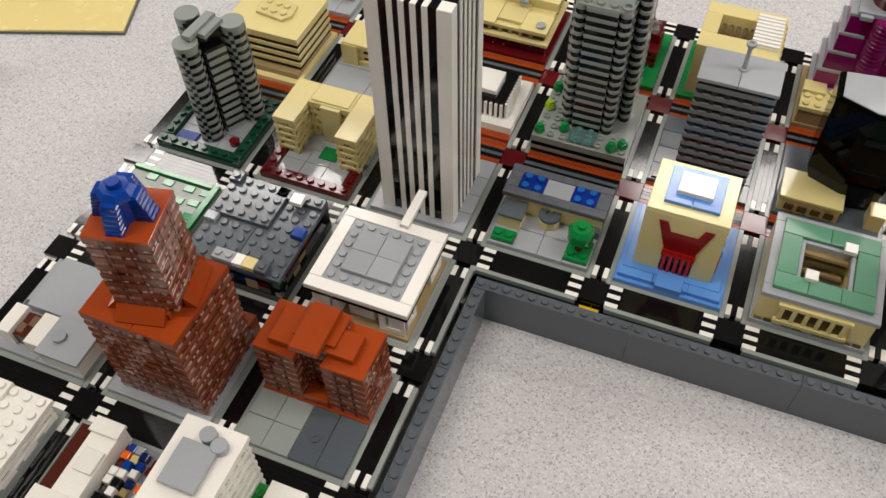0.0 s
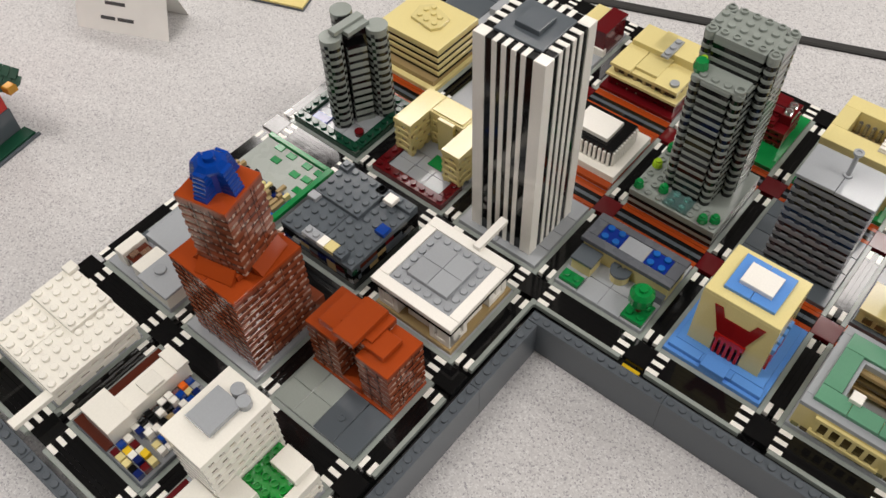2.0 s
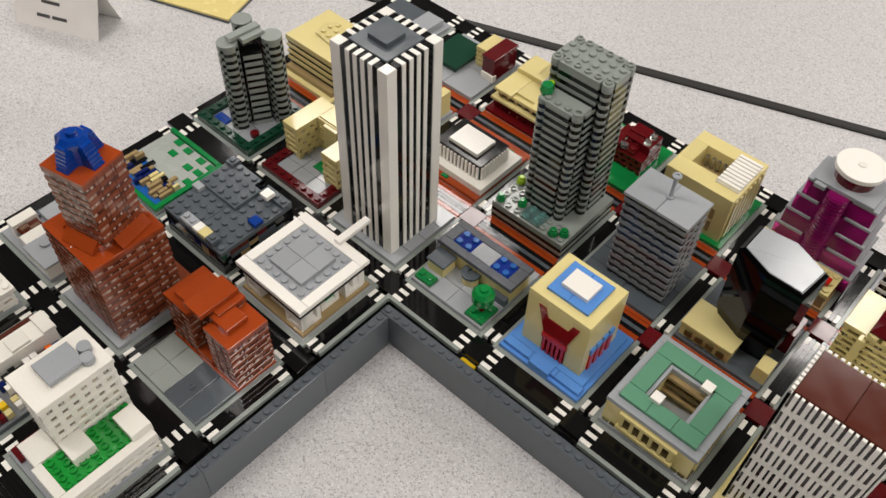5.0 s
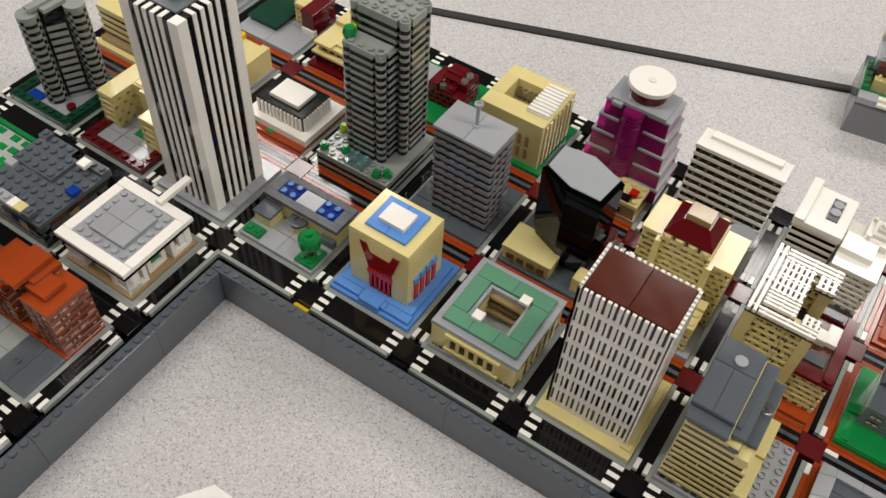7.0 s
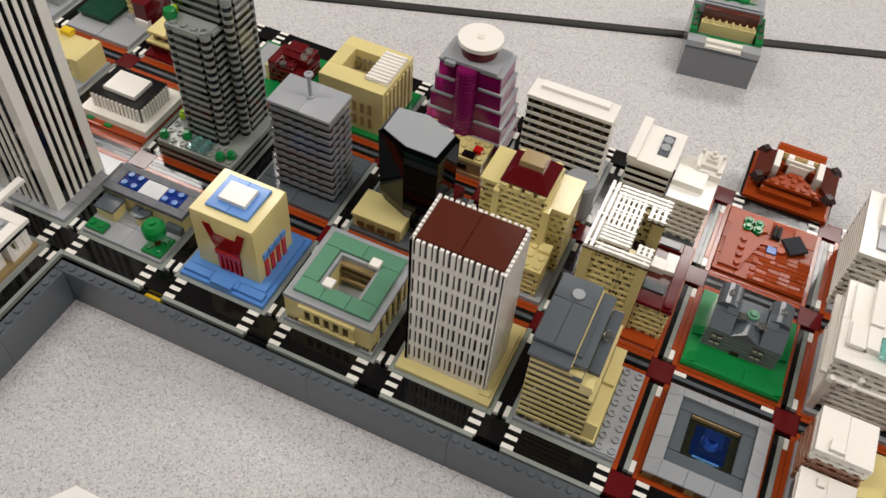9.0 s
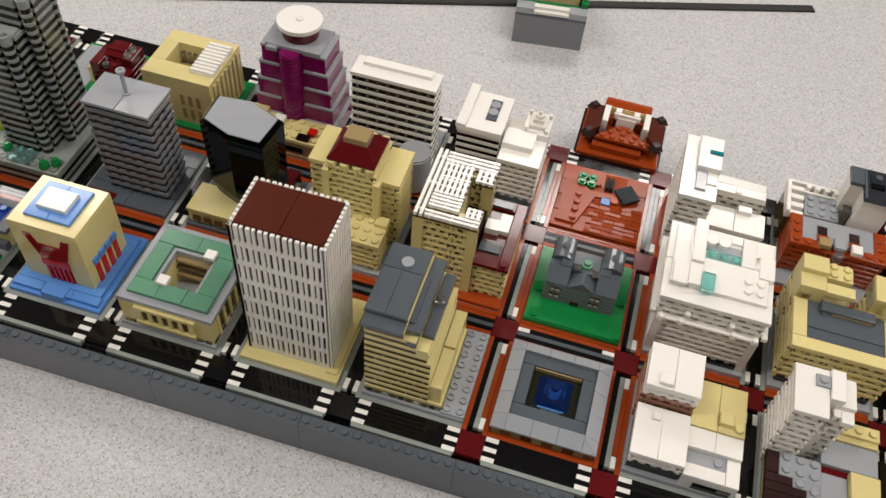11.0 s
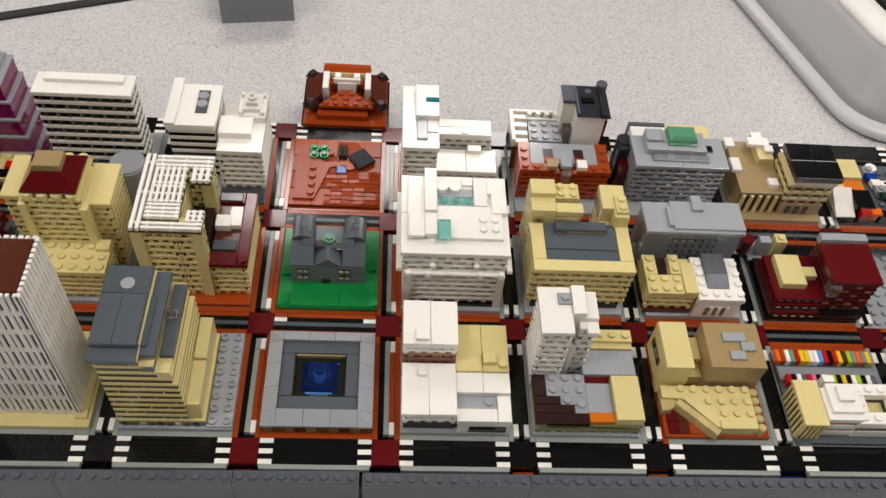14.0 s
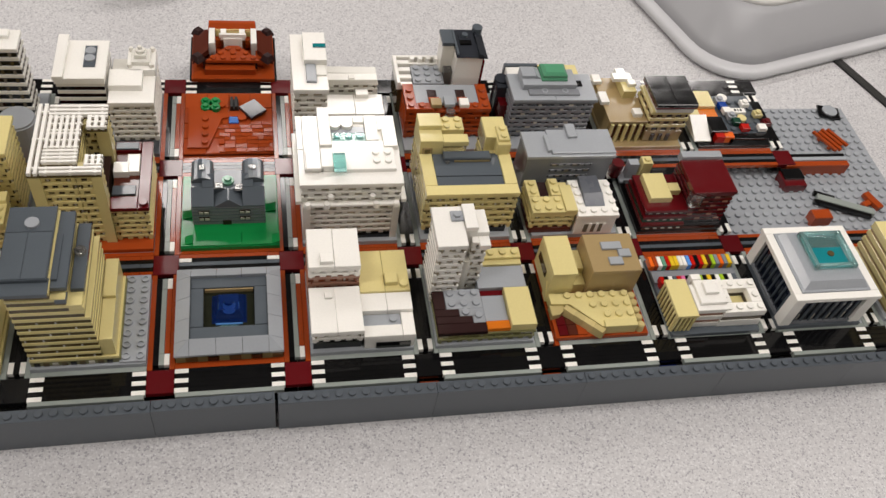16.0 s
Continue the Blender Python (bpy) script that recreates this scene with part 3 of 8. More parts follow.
def museum():
    b = Build("museum", -1, -1, "low white pavilion with overhanging roof on a tan base", "building")
    b.pc(0.15, 0.15, 7.85, 7.85, 0, 1, DTAN, name="base_plate")
    b.add("hall", Mesh().box(1.9, 1.9, 6.1, 6.1, 1, 7, DTAN), "dark tan inner wall")
    b.pc(6.6, 3.4, 6.9, 4.9, 1, 4, GREEN, name="hedge")
    win = Mesh()
    win.box(0, 0, 0.42, 1.3, 0, 6, WHITE, 0.04).box(1.58, 0, 2, 1.3, 0, 6, WHITE, 0.04)
    win.box(0.42, 0, 1.58, 1.3, 0, 1.2, WHITE, 0.02).box(0.42, 0, 1.58, 1.3, 4.7, 6, WHITE, 0.02)
    win.box(0.42, 0.9, 1.58, 1.2, 1.2, 4.7, DTAN, 0.02).box(0.5, 0.86, 0.9, 0.92, 1.4, 3.4, WGLINT, 0.01)
    wd = win.data("window_panel")
    for px, py, rz in ((0.4, 0.4, 0), (5.6, 0.4, 0), (3.0, 0.9, 0), (7.6, 0.5, 90), (7.6, 5.3, 90), (7.2, 2.9, 90), (2.4, 7.6, 180), (7.5, 7.6, 180), (0.4, 2.5, 270), (0.4, 7.5, 270)):
        o = b.add("window_panel", wd, at=(px, py, 1))
        o.rotation_euler = (0, 0, radians(rz))
    b.pc(0.02, 0.1, 7.98, 7.9, 7.0, 0.85, BLACK, name="eave_band", label="thin black band under the roof")
    for q in ((0, 0.1, 8, 1.1), (0, 6.9, 8, 7.9), (0, 1.1, 1, 6.9), (7, 1.1, 8, 6.9)):
        b.pc(*q, 7.85, 1.1, WHITE, name="roof_rim")
    b.add("roof_plate", Mesh().box(1, 1.1, 7, 6.9, 7.8, 8.7, LGREY).studs(1, 1.1, 7, 6.9, 8.7, LGREY, skip={(i, j) for i in range(1, 5) for j in range(1, 5)}), "light grey studded plate")
    b.tiles(2, 2.07, 6, 5.93, 8.7, 1, LGREY, 2, 1.93)
    b.pc(4.4, 7.2, 5.1, 10.9, 9.0, 1, WHITE, name="beam", label="white beam reaching to the tower")


def rust_block(b, x0, y0, x1, y1, z0, z1, roof=True):
    """Rust-brown courses, each with a row of small clear plates; pale dashes paint their glints."""
    h = 1.9
    n = max(2, round((z1 - z0) / h))
    hh = (z1 - z0) / n
    w, d = x1 - x0, y1 - y0
    key = ("rb", round(w, 2), round(d, 2), round(hh, 3))
    if key not in CACHE:
        out = []
        for ph in range(4):
            m = Mesh()
            m.box(0.1, 0.1, w - 0.1, d - 0.1, 0, hh, RCORE, 0.01)
            rr = random.Random(ph + int(w * 10))

            def put(side, a, q, o, g, lo, hi, mat):
                if side == 0: m.box(a, o, q, g, lo, hi, mat, 0.04)
                elif side == 1: m.box(w - g, a, w - o, q, lo, hi, mat, 0.04)
                elif side == 2: m.box(a, d - g, q, d - o, lo, hi, mat, 0.04)
                else: m.box(o, a, g, q, lo, hi, mat, 0.04)

            for side in range(4):
                run = w if side % 2 == 0 else d
                k = max(1, round(run / 0.95))
                u = run / k
                for i in range(k):
                    a = i * u + 0.015
                    q = (i + 1) * u - 0.015
                    put(side, max(a, 0.02), min(q, run - 0.02), 0.02 + 0.02 * rr.random(), 0.3, hh * 0.46, hh - 0.03, RSLAB)
                    put(side, a + 0.08, q - 0.1, 0.07, 0.3, 0.02, hh * 0.45, BCLEAR if rr.random() < 0.5 else RCORE)
                    # up to two pale dashes a block stand in for glints
                    for _ in range(2):
                        if rr.random() < 0.6:
                            c = rr.uniform(a + 0.08, q - 0.3)
                            put(side, c, c + rr.uniform(0.12, 0.28), 0.05, 0.3, hh * rr.uniform(0.05, 0.22), hh * rr.uniform(0.3, 0.43), SPARK)
            out.append(m.data("brick_course"))
        CACHE[key] = out
    for i in range(n):
        b.add("brick_course", CACHE[key][i % 4], at=(x0, y0, z0 + i * hh))
    for f in (0.33, 0.67):
        for yy in (y0, y1):
            b.add("wall_seam", Mesh().box(x0 + w * f - 0.02, yy - 0.012, x0 + w * f + 0.02, yy + 0.012, z0, z1, DBROWN, 0.01))
        for xx in (x0, x1):
            b.add("wall_seam", Mesh().box(xx - 0.012, y0 + d * f - 0.02, xx + 0.012, y0 + d * f + 0.02, z0, z1, RBRN, 0.01))
    if roof:
        b.pc(x0, y0, x1, y1, z1, 0.6, RUST, name="roof_tile")


def rust_low():
    b = Build("apartment_block", -1, -2, "rust-coloured twin block with stepped flat roofs on paving", "building")
    b.tiles(0, 0, 4, 4, 0, 1, OGREY, 2, 2)
    b.tiles(4, 0, 8, 4, 0, 1, DGREY, 2, 4)
    b.add("stud_ring", Mesh().tube(5.2, 1.8, 1, 1.4, 0.3, 0.18, DGREY))
    b.pc(0, 4, 8, 8, 0, 1, RUST, name="base_plate")
    rust_block(b, 0.2, 4.1, 3.2, 8, 1, 14)
    rust_block(b, 5, 4.2, 8, 8, 1, 14)
    rust_block(b, 2.6, 5.4, 5.6, 8, 1, 16)
    b.pc(1.2, 4.6, 3.4, 7.6, 14.6, 1.6, RUST, name="roof_step")
    b.pc(3.0, 4.2, 5.0, 7.9, 16.6, 1.2, RUST, name="roof_step")
    b.pc(4.9, 5.0, 7.0, 7.0, 14.8, 1.2, RUST, name="roof_step")
    b.pc(3.2, 4.1, 5, 5.4, 1, 2.0, RUST, name="entrance")


def white_hotel():
    b = Build("hotel_block", -1, -3, "white tower on a podium with green roof terrace", "building")
    b.pc(0, 0, 8, 8, 0, 1, LGREY, name="base_plate")
    z = b.courses(0.2, 2.6, 4.1, 8.4, 1, 8, 2.25, CREAM, WGREY, CREAM, (0.48, 0.44), False)
    b.pc(0.1, 2.5, 4.2, 8.5, z, 1, CREAM, name="roof")
    # black sheet stands in for the shade under the raised tile
    b.pc(0.9, 4.2, 3.2, 7.0, z + 1.3, 0.9, LGREY, name="roof_tile"); b.pc(1.1, 4.4, 3.1, 6.9, z + 1, 0.3, BLACK, name="roof_gap")
    b.add("vent_drum", Mesh().cyl(2.2, 7.55, z + 1, z + 2.6, 0.5, LGREY)); b.add("vent_drum", Mesh().cyl(3.1, 7.2, z + 1, z + 2.4, 0.5, LGREY))
    z = b.courses(4.0, 0.3, 8, 8.0, 1, 3, 1.6, CREAM, WGREY, CREAM, (0.45, 0.45))
    b.courses(1.6, 0.6, 4, 2.7, 1, 3, 1.6, CREAM, WGREY, CREAM, (0.45, 0.45))
    b.pc(1.6, 0.6, 4, 2.6, z, 1.2, CREAM, name="parapet")
    b.pc(7.2, 0.3, 8, 8.0, z, 1.2, CREAM, name="parapet"); b.pc(4, 0.3, 7.2, 1.1, z, 1.2, CREAM, name="parapet")
    b.add("roof_garden", Mesh().box(4, 1.1, 7.2, 8.0, z, z + 0.5, BGREEN), "green studded roof terrace")
    g = Mesh()
    for k in range(4):
        for j in range(8):
            g.tube(4.42 + k * 0.8, 1.5 + j * 0.84, z + 0.5, z + 1.15, 0.3, 0.19, BGREEN)
            g.box(4.74 + k * 0.8, 1.36 + j * 0.84, 4.88 + k * 0.8, 1.6 + j * 0.84, z + 0.5, z + 0.56, DGREEN, 0.01)
    b.add("leaf_studs", g, "hollow green studs")
    b.pc(4.0, 2.6, 6.0, 4.4, z + 0.5, 2.5, CREAM, name="roof_house"); b.pc(5.0, 6.4, 7.4, 8.1, z + 0.5, 2.5, CREAM, name="roof_house")
    b.pc(0.1, 0.2, 1.5, 2.4, 1, 1, DRED, 0)


def grey_mall():
    b = Build("shopping_hall", -2, -1, "flat dark grey studded hall with coloured bits in its sides", "building")
    b.pc(0, 0, 8, 8, 0, 2, BLACK, name="plinth")
    rnd = random.Random(4)
    m = Mesh().box(0.3, 0.3, 7.7, 7.7, 2, 6, BLACK)
    b.add("shop_core", m)
    cols = [DGREY, BLACK, BLACK, DBLUE, DGREY, BLACK, BLACK, DGREY, BROWN, DGREEN, DRED, BLACK, DTAN, BLACK]
    for k in range(8):
        for zz in (2.0, 3.3, 4.6):
            for side in ("s", "e"):
                mat = rnd.choice(cols)
                if side == "s":
                    b.pc(k, 0.05, k + 1, 0.6, zz, 1.3, mat, name="shop_window")
                else:
                    b.pc(7.4, k, 7.95, k + 1, zz, 1.3, mat, name="shop_window")
    b.pc(0, 0, 4, 8, 6, 1, DGREY, 1); b.pc(4, 0, 8, 8, 6, 1, DGREY, 1)
    b.pc(0, 4, 5, 8, 7, 1, DGREY, 1)
    b.pc(4, 7, 8, 8, 7, 1, DGREY, 1); b.pc(0, 7, 1, 8, 8, 1, DGREY, 1)
    b.pc(5.6, 6.4, 6.6, 7.4, 8.5, 1, WHITE)
    b.pc(7, 3.8, 8, 4.8, 7.5, 1, BLUE)
    b.pc(2.5, 0, 4.2, 1, 7.5, 1, LGREY, 1); b.pc(4.2, 0, 5.0, 1, 7.5, 1, WHITE); b.pc(5.0, 0, 6.0, 1, 7.5, 1, TAN); b.pc(6, 0, 7, 1, 7.5, 1, DGREY, 1)
    b.pc(-0.1, 3.2, 0.9, 4.0, 7, 1, LGREY)


def step_pyramid_crown(b, cx, cy, z):
    """Blue crown: four stair-shaped buttresses round a slim eight-sided core."""
    m = Mesh()
    ring = lambda r: [(cx + r * math.cos(math.pi / 8 + math.pi / 4 * i), cy + r * math.sin(math.pi / 8 + math.pi / 4 * i)) for i in range(8)]
    m.loft(ring(0.95), ring(0.95), z, z + 4.4, BLUE).loft(ring(1.12), ring(1.12), z + 4.3, z + 4.9, BLUE).loft(ring(1.12), ring(0.8), z + 4.9, z + 5.6, BLUE)
    m.cyl(cx, cy, z + 5.6, z + 6.5, 0.4, BLUE)
    for sx, sy in ((1, 0), (-1, 0), (0, 1), (0, -1)):
        for k in range(6):
            o = 1.78 - 0.09 * k
            a, b_ = 0.3, o
            hx = sorted((cx + sx * a, cx + sx * b_)) if sx else (cx - 0.5, cx + 0.5)
            hy = sorted((cy + sy * a, cy + sy * b_)) if sy else (cy - 0.5, cy + 0.5)
            m.box(hx[0], hy[0], hx[1], hy[1], z + k * 0.78, z + k * 0.78 + 0.7, BLUE, 0.09)
        e = 1.3
        hx = sorted((cx + sx * 0.3, cx + sx * e)) if sx else (cx - 0.46, cx + 0.46)
        hy = sorted((cy + sy * 0.3, cy + sy * e)) if sy else (cy - 0.46, cy + 0.46)
        m.slope(hx[0], hy[0], hx[1], hy[1], z + 4.6, z + 5.3, BLUE, {(1, 0): "e", (-1, 0): "w", (0, 1): "n", (0, -1): "s"}[(sx, sy)])
    b.add("crown", m, "glossy blue stepped crown")


def rust_tower():
    b = Build("brick_tower", -2, -2, "rust brown stepped tower with a blue crown on top", "tower")
    b.pc(0, 0, 8, 8, 0, 1, LGREY, name="base_plate")
    b.pc(-0.2, 2.2, 0.9, 4.6, 1, 5.0, RUST, name="porch")
    rust_block(b, 0.9, 0.6, 4.6, 6.6, 1, 23)
    rust_block(b, 4.6, 0.6, 7.7, 7.0, 1, 23)
    rust_block(b, 0.9, 6.6, 4.6, 8.0, 1, 17)
    b.pc(4.6, 7.0, 7.7, 8.0, 1, 5, RSLAB, name="annex")
    ang = radians(13)
    top = new("top_storeys"); top.parent = b.ob
    top.location = (4.75 * S, 4.0 * S, 0); top.rotation_euler = (0, 0, ang)
    h = Build("", 0, 0, "", "", holder=top)
    rust_block(h, -2.0, -2.0, 2.0, 2.0, 25, 41)
    step_pyramid_crown(h, 0, 0, 41.6)
    for x0, y0, x1, y1, low in ((-1.9, -2.85, 1.2, -2.0, "s"), (2.0, -1.2, 2.7, 1.9, "e"), (-1.2, 2.0, 1.9, 2.7, "n"), (-2.7, -1.9, -2.0, 1.2, "w")):
        h.add("roof_slope", Mesh().slope(x0, y0, x1, y1, 23.7, 25.9, RUST, low))
    b.pc(2.9, 2.1, 6.6, 5.9, 23.6, 1.4, RUST, name="roof_step")


def market_square():
    b = Build("market_block", -2, -3, "market yard of coloured stalls beside long white halls", "market")
    b.pc(0, 0, 8, 8, 0, 1, DGREY, name="base_plate")
    b.pc(0.1, 0.1, 4.0, 8, 1, 0.3, BROWN, name="yard_floor")
    b.pc(1.9, 2.9, 3.9, 8.2, 1, 4.0, CREAM, name="hall"); b.pc(0.9, 0.8, 4.2, 3.0, 1, 4.7, CREAM, name="hall"); b.pc(2.4, 4.6, 3.8, 6.2, 5, 0.7, CREAM, name="hall_roof"); b.pc(1.8, 7.2, 4.0, 8.3, 5, 0.8, CREAM, name="hall_roof")
    b.pc(4.1, 0.1, 8, 8, 1, 0.3, MGREY, name="yard_floor")
    rnd = random.Random(11)
    cols = [WHITE, TAN, BLUE, DRED, YELLOW, BLACK, DBLUE, LGREY, DRED, BRIGHT, CREAM, WHITE, CREAM, TAN, BLACK, WHITE, DTAN, CREAM, BLACK, WHITE, DBLUE]
    for x, y, n in ((4.15, 2.3, 9), (4.75, 2.3, 9), (5.35, 2.6, 8), (6.4, 2.4, 8), (7.0, 2.4, 8)):
        for k in range(n):
            b.pc(x, y + k * 0.62, x + 0.56, y + k * 0.62 + 0.58, 1.3, rnd.choice((0.8, 1.4, 2.0)), rnd.choice(cols), name="stall")
    for x in (4.4, 5.0, 5.7, 6.4, 7.1):
        for k in range(3):
            b.pc(x, 0.2 + k * 0.62, x + 0.62, 0.2 + k * 0.62 + 0.58, 1.3, rnd.choice((0.8, 1.4, 2.0)), rnd.choice(cols), name="stall")


def white_depot():
    b = Build("white_depot", -3, -3, "broad flat cream studded depot with louvred sides", "building")
    b.pc(0, 0, 8, 8, 0, 1, LGREY, name="base_plate")
    b.courses(0.4, 0.1, 8.3, 7.8, 1, 3, 1.53, CREAM, WGREY, CREAM, (1.4, 0.5))
    b.pc(0.3, 0.2, 4.3, 8.0, 5.6, 1, CREAM, 1); b.pc(4.3, 0.2, 8.6, 8.0, 5.6, 1, CREAM, 1)
    b.pc(0.3, 4.2, 5.6, 8, 6.6, 1, CREAM, 1)
    b.pc(0.3, 7.2, 1.3, 8.2, 7.6, 1, CREAM); b.pc(0.3, -2.4, 2.6, -0.2, 4.8, 1, CREAM, name="canopy")
    b.pc(7.7, -3.1, 8.6, 0.4, 4.6, 1, CREAM, name="beam", label="cream beam jutting over the street")


def grey_yard_house():
    b = Build("workshop_yard", -3, -2, "grey paved yard with low white and brown sheds", "building")
    b.tiles(0, 0, 8, 8, 0, 1, LGREY, 4, 4)
    b.pc(1, 3.4, 8, 8, 1, 2.2, LGREY, name="low_hall")
    b.pc(0.8, 0.6, 1.9, 3.0, 1, 4.0, CREAM, name="shed"); b.pc(1.9, 0.8, 3.3, 2.8, 1, 3.0, BROWN, name="shed"); b.pc(3.3, 0.4, 4.6, 3.0, 1, 4.0, CREAM, name="shed")
    b.pc(2.0, 1.0, 2.6, 1.8, 4, 0.5, TBROWN, name="roof_light"); b.pc(2.6, 1.7, 3.2, 2.6, 4, 0.5, TBROWN, name="roof_light")
    b.pc(4.6, 0.1, 8, 3.2, 1, 3.4, CREAM, name="shed"); b.pc(4.5, 0.0, 8.1, 3.3, 4.4, 0.6, LGREY, name="shed_roof"); b.pc(0.3, 3.0, 1.0, 4.0, 1, 1, DGREY, name="step")
    b.add("vent_drum", Mesh().cyl(5.6, 1.6, 5.0, 5.6, 0.5, LGREY))


def waterfront():
    b = Build("waterfront_park", -3, -1, "waterfront park with clear blue water and green edges", "park")
    b.pc(0, 0, 8, 8, 0, 1, LGREY, name="base_plate")
    b.pc(7.4, 0, 8, 8, 1, 1, GREEN, name="hedge"); b.pc(0, 7.5, 7.4, 8, 1, 1, GREEN, name="hedge"); b.pc(0, 0, 7.4, 0.5, 1, 1, GREEN, name="hedge")
    b.add("water", Mesh().box(0.1, 0.6, 7.3, 3.4, 1, 1.3, BDOT), "clear blue water strip")
    b.add("ice_sheet", Mesh().box(0.1, 3.4, 7.3, 7.4, 1, 1.5, PALE), "pale clear sheet")
    rnd = random.Random(3)
    for k in range(13):
        x = 0.3 + k * 0.54
        y0, y1 = rnd.uniform(0.7, 1.4), rnd.uniform(3.0, 4.2)
        while y0 < y1 - 0.4:
            l = rnd.choice((0.5, 1.0, 1.5))
            b.pc(x, y0, x + 0.4, min(y0 + l, y1), 1.3, rnd.choice((0.6, 1.0, 1.4)), rnd.choice((DTAN, TAN, DTAN, DBLUE, DTAN, BLACK)), name="jetty")
            y0 += l + 0.06
    for x, y in ((5.2, 6.6), (6.3, 5.4), (5.0, 5.2), (6.6, 4.0), (3.2, 6.6), (6.7, 6.6), (1.6, 6.7), (2.4, 5.4)):
        b.pc(x, y, x + 0.95, y + 0.7, 1.4, 0.4, GREEN, name="lawn_tile")


def round_towers():
    b = Build("triple_tower", -3, 0, "grey and black banded tower with three rounded shafts", "tower")
    b.tiles(1, 1, 7, 7, 0, 1, LGREY, 2, 2)
    for x0, y0, x1, y1 in ((0, 0, 8, 1), (0, 1, 1, 8), (1, 7, 8, 8), (7, 1, 8, 7)):
        b.pc(x0, y0, x1, y1, 0, 2, DGREEN, 1, name="hedge")
    b.pc(1.3, 1.05, 3.1, 2.1, 1, 0.5, BLUE, name="pool"); b.add("fountain", Mesh().cyl(6.4, 2.2, 1, 2.2, 0.45, DRED))
    z, n, r = 1.0, 12, 1.0
    spots = ((4.05, 2.5), (6.1, 6.1), (2.15, 5.75))
    grey, dark = Mesh().cyl(0, 0, 0, 1, r, OGREY, 24, ch=0.02), Mesh().cyl(0, 0, 0, 1, r * 0.97, BLACK, 24, ch=0.01)
    for a in (-70, 20, 110, 200):
        c, s_ = math.cos(radians(a)), math.sin(radians(a))
        tab = lambda w, d: [(c * p - s_ * q, s_ * p + c * q) for p, q in ((d - 0.3, -w), (d, -w), (d, w), (d - 0.3, w))]
        grey.prism(tab(0.17, r * 1.005), 0.0, 0.96, BLACK, 0.0)
        dark.prism(tab(0.17, r * 1.01), 0.04, 1.0, OGREY, 0.0)
    cg, cb = grey.data("floor_ring"), dark.data("window_ring")
    inner = Mesh().prism(spots, 0, 2 * n + 0.6, BLACK, 0.0)
    b.add("core", inner, at=(0, 0, z))
    panels = []
    for (ax, ay), (bx, by) in ((spots[0], spots[1]), (spots[1], spots[2]), (spots[2], spots[0])):
        d = math.hypot(bx - ax, by - ay)
        ux, uy = (bx - ax) / d, (by - ay) / d
        pt = lambda t, o: (ax + ux * d * t + uy * o, ay + uy * d * t - ux * o)
        panels.append([pt(0.29, -0.2), pt(0.29, 0.62), pt(0.71, 0.62), pt(0.71, -0.2)])
    slabs = [(Mesh().prism(p, 0, 1.15, OGREY, 0.0).data("floor_slab"), Mesh().prism([(x + (4.1 - x) * 0.02, y + (4.8 - y) * 0.02) for x, y in p], 0, 0.85, BLACK, 0.0).data("window_band")) for p in panels]
    for i in range(n):
        for px, py in spots:
            b.add("window_ring", cb, at=(px, py, z + 2 * i)); b.add("floor_ring", cg, at=(px, py, z + 2 * i + 1))
        for slab_, band in slabs:
            if i < n - 1:
                b.add("floor_slab", slab_, at=(0, 0, z + 2 * i)); b.add("window_band", band, at=(0, 0, z + 2 * i + 1.15))
    t = z + 2 * n
    for px, py in spots:
        b.add("roof_disc", Mesh().cyl(px, py, t, t + 0.9, r, OGREY, 24))
    for px, py, w, dz in ((4.35, 4.2, 1.7, 1.4), (5.05, 4.6, 1.2, 0.75)):
        o = b.add("roof_slab", Mesh().box(-w, -0.42, w, 0.42, 0, 1.0, OGREY), at=(px, py, t + dz)); o.rotation_euler = (0, 0, radians(86))
    b.add("roof_core", Mesh().box(3.4, 3.4, 5.3, 5.6, t, t + 0.75, BLACK))


def tan_court():
    b = Build("courtyard_flats", -2, 0, "tan U-shaped flats with dark red garden wall", "building")
    b.tiles(1, 1, 7, 4, 0, 1, LGREY, 2, 1.5)
    b.pc(0, 4, 8, 8, 0, 1, LGREY, name="base_plate")
    b.pc(0, 0, 8, 1, 0, 1.6, DRED, 1, name="garden_wall"); b.pc(0, 1, 1, 4, 0, 1.6, DRED, 1, name="garden_wall"); b.pc(7, 1, 8, 3, 0, 1.6, DRED, 1, name="garden_wall")
    b.pc(3.8, 3.2, 5.4, 4.6, 1, 0.4, GREEN, name="lawn_tile")
    for x0, y0, x1, y1 in ((0.2, 3.0, 2.2, 8), (6.0, 2.6, 8, 8), (2.2, 5.6, 6.0, 8)):
        z = b.courses(x0, y0, x1, y1, 1, 5, 1.8, TAN, DTAN, DTAN, (0.7, 0.4))
        b.pc(x0, y0, x1, y1, z, 0.6, TAN, name="roof_tile")
    b.pc(3.4, 5.2, 5.2, 5.6, 1, 9.6, TAN, name="stair_panel")
    b.pc(2.4, 5.8, 5.8, 7.8, 10.6, 0.4, TAN, name="roof_tile")


for f in (striped_tower, museum, rust_low, white_hotel, grey_mall, rust_tower, market_square, white_depot, grey_yard_house, waterfront, round_towers, tan_court):
    f()


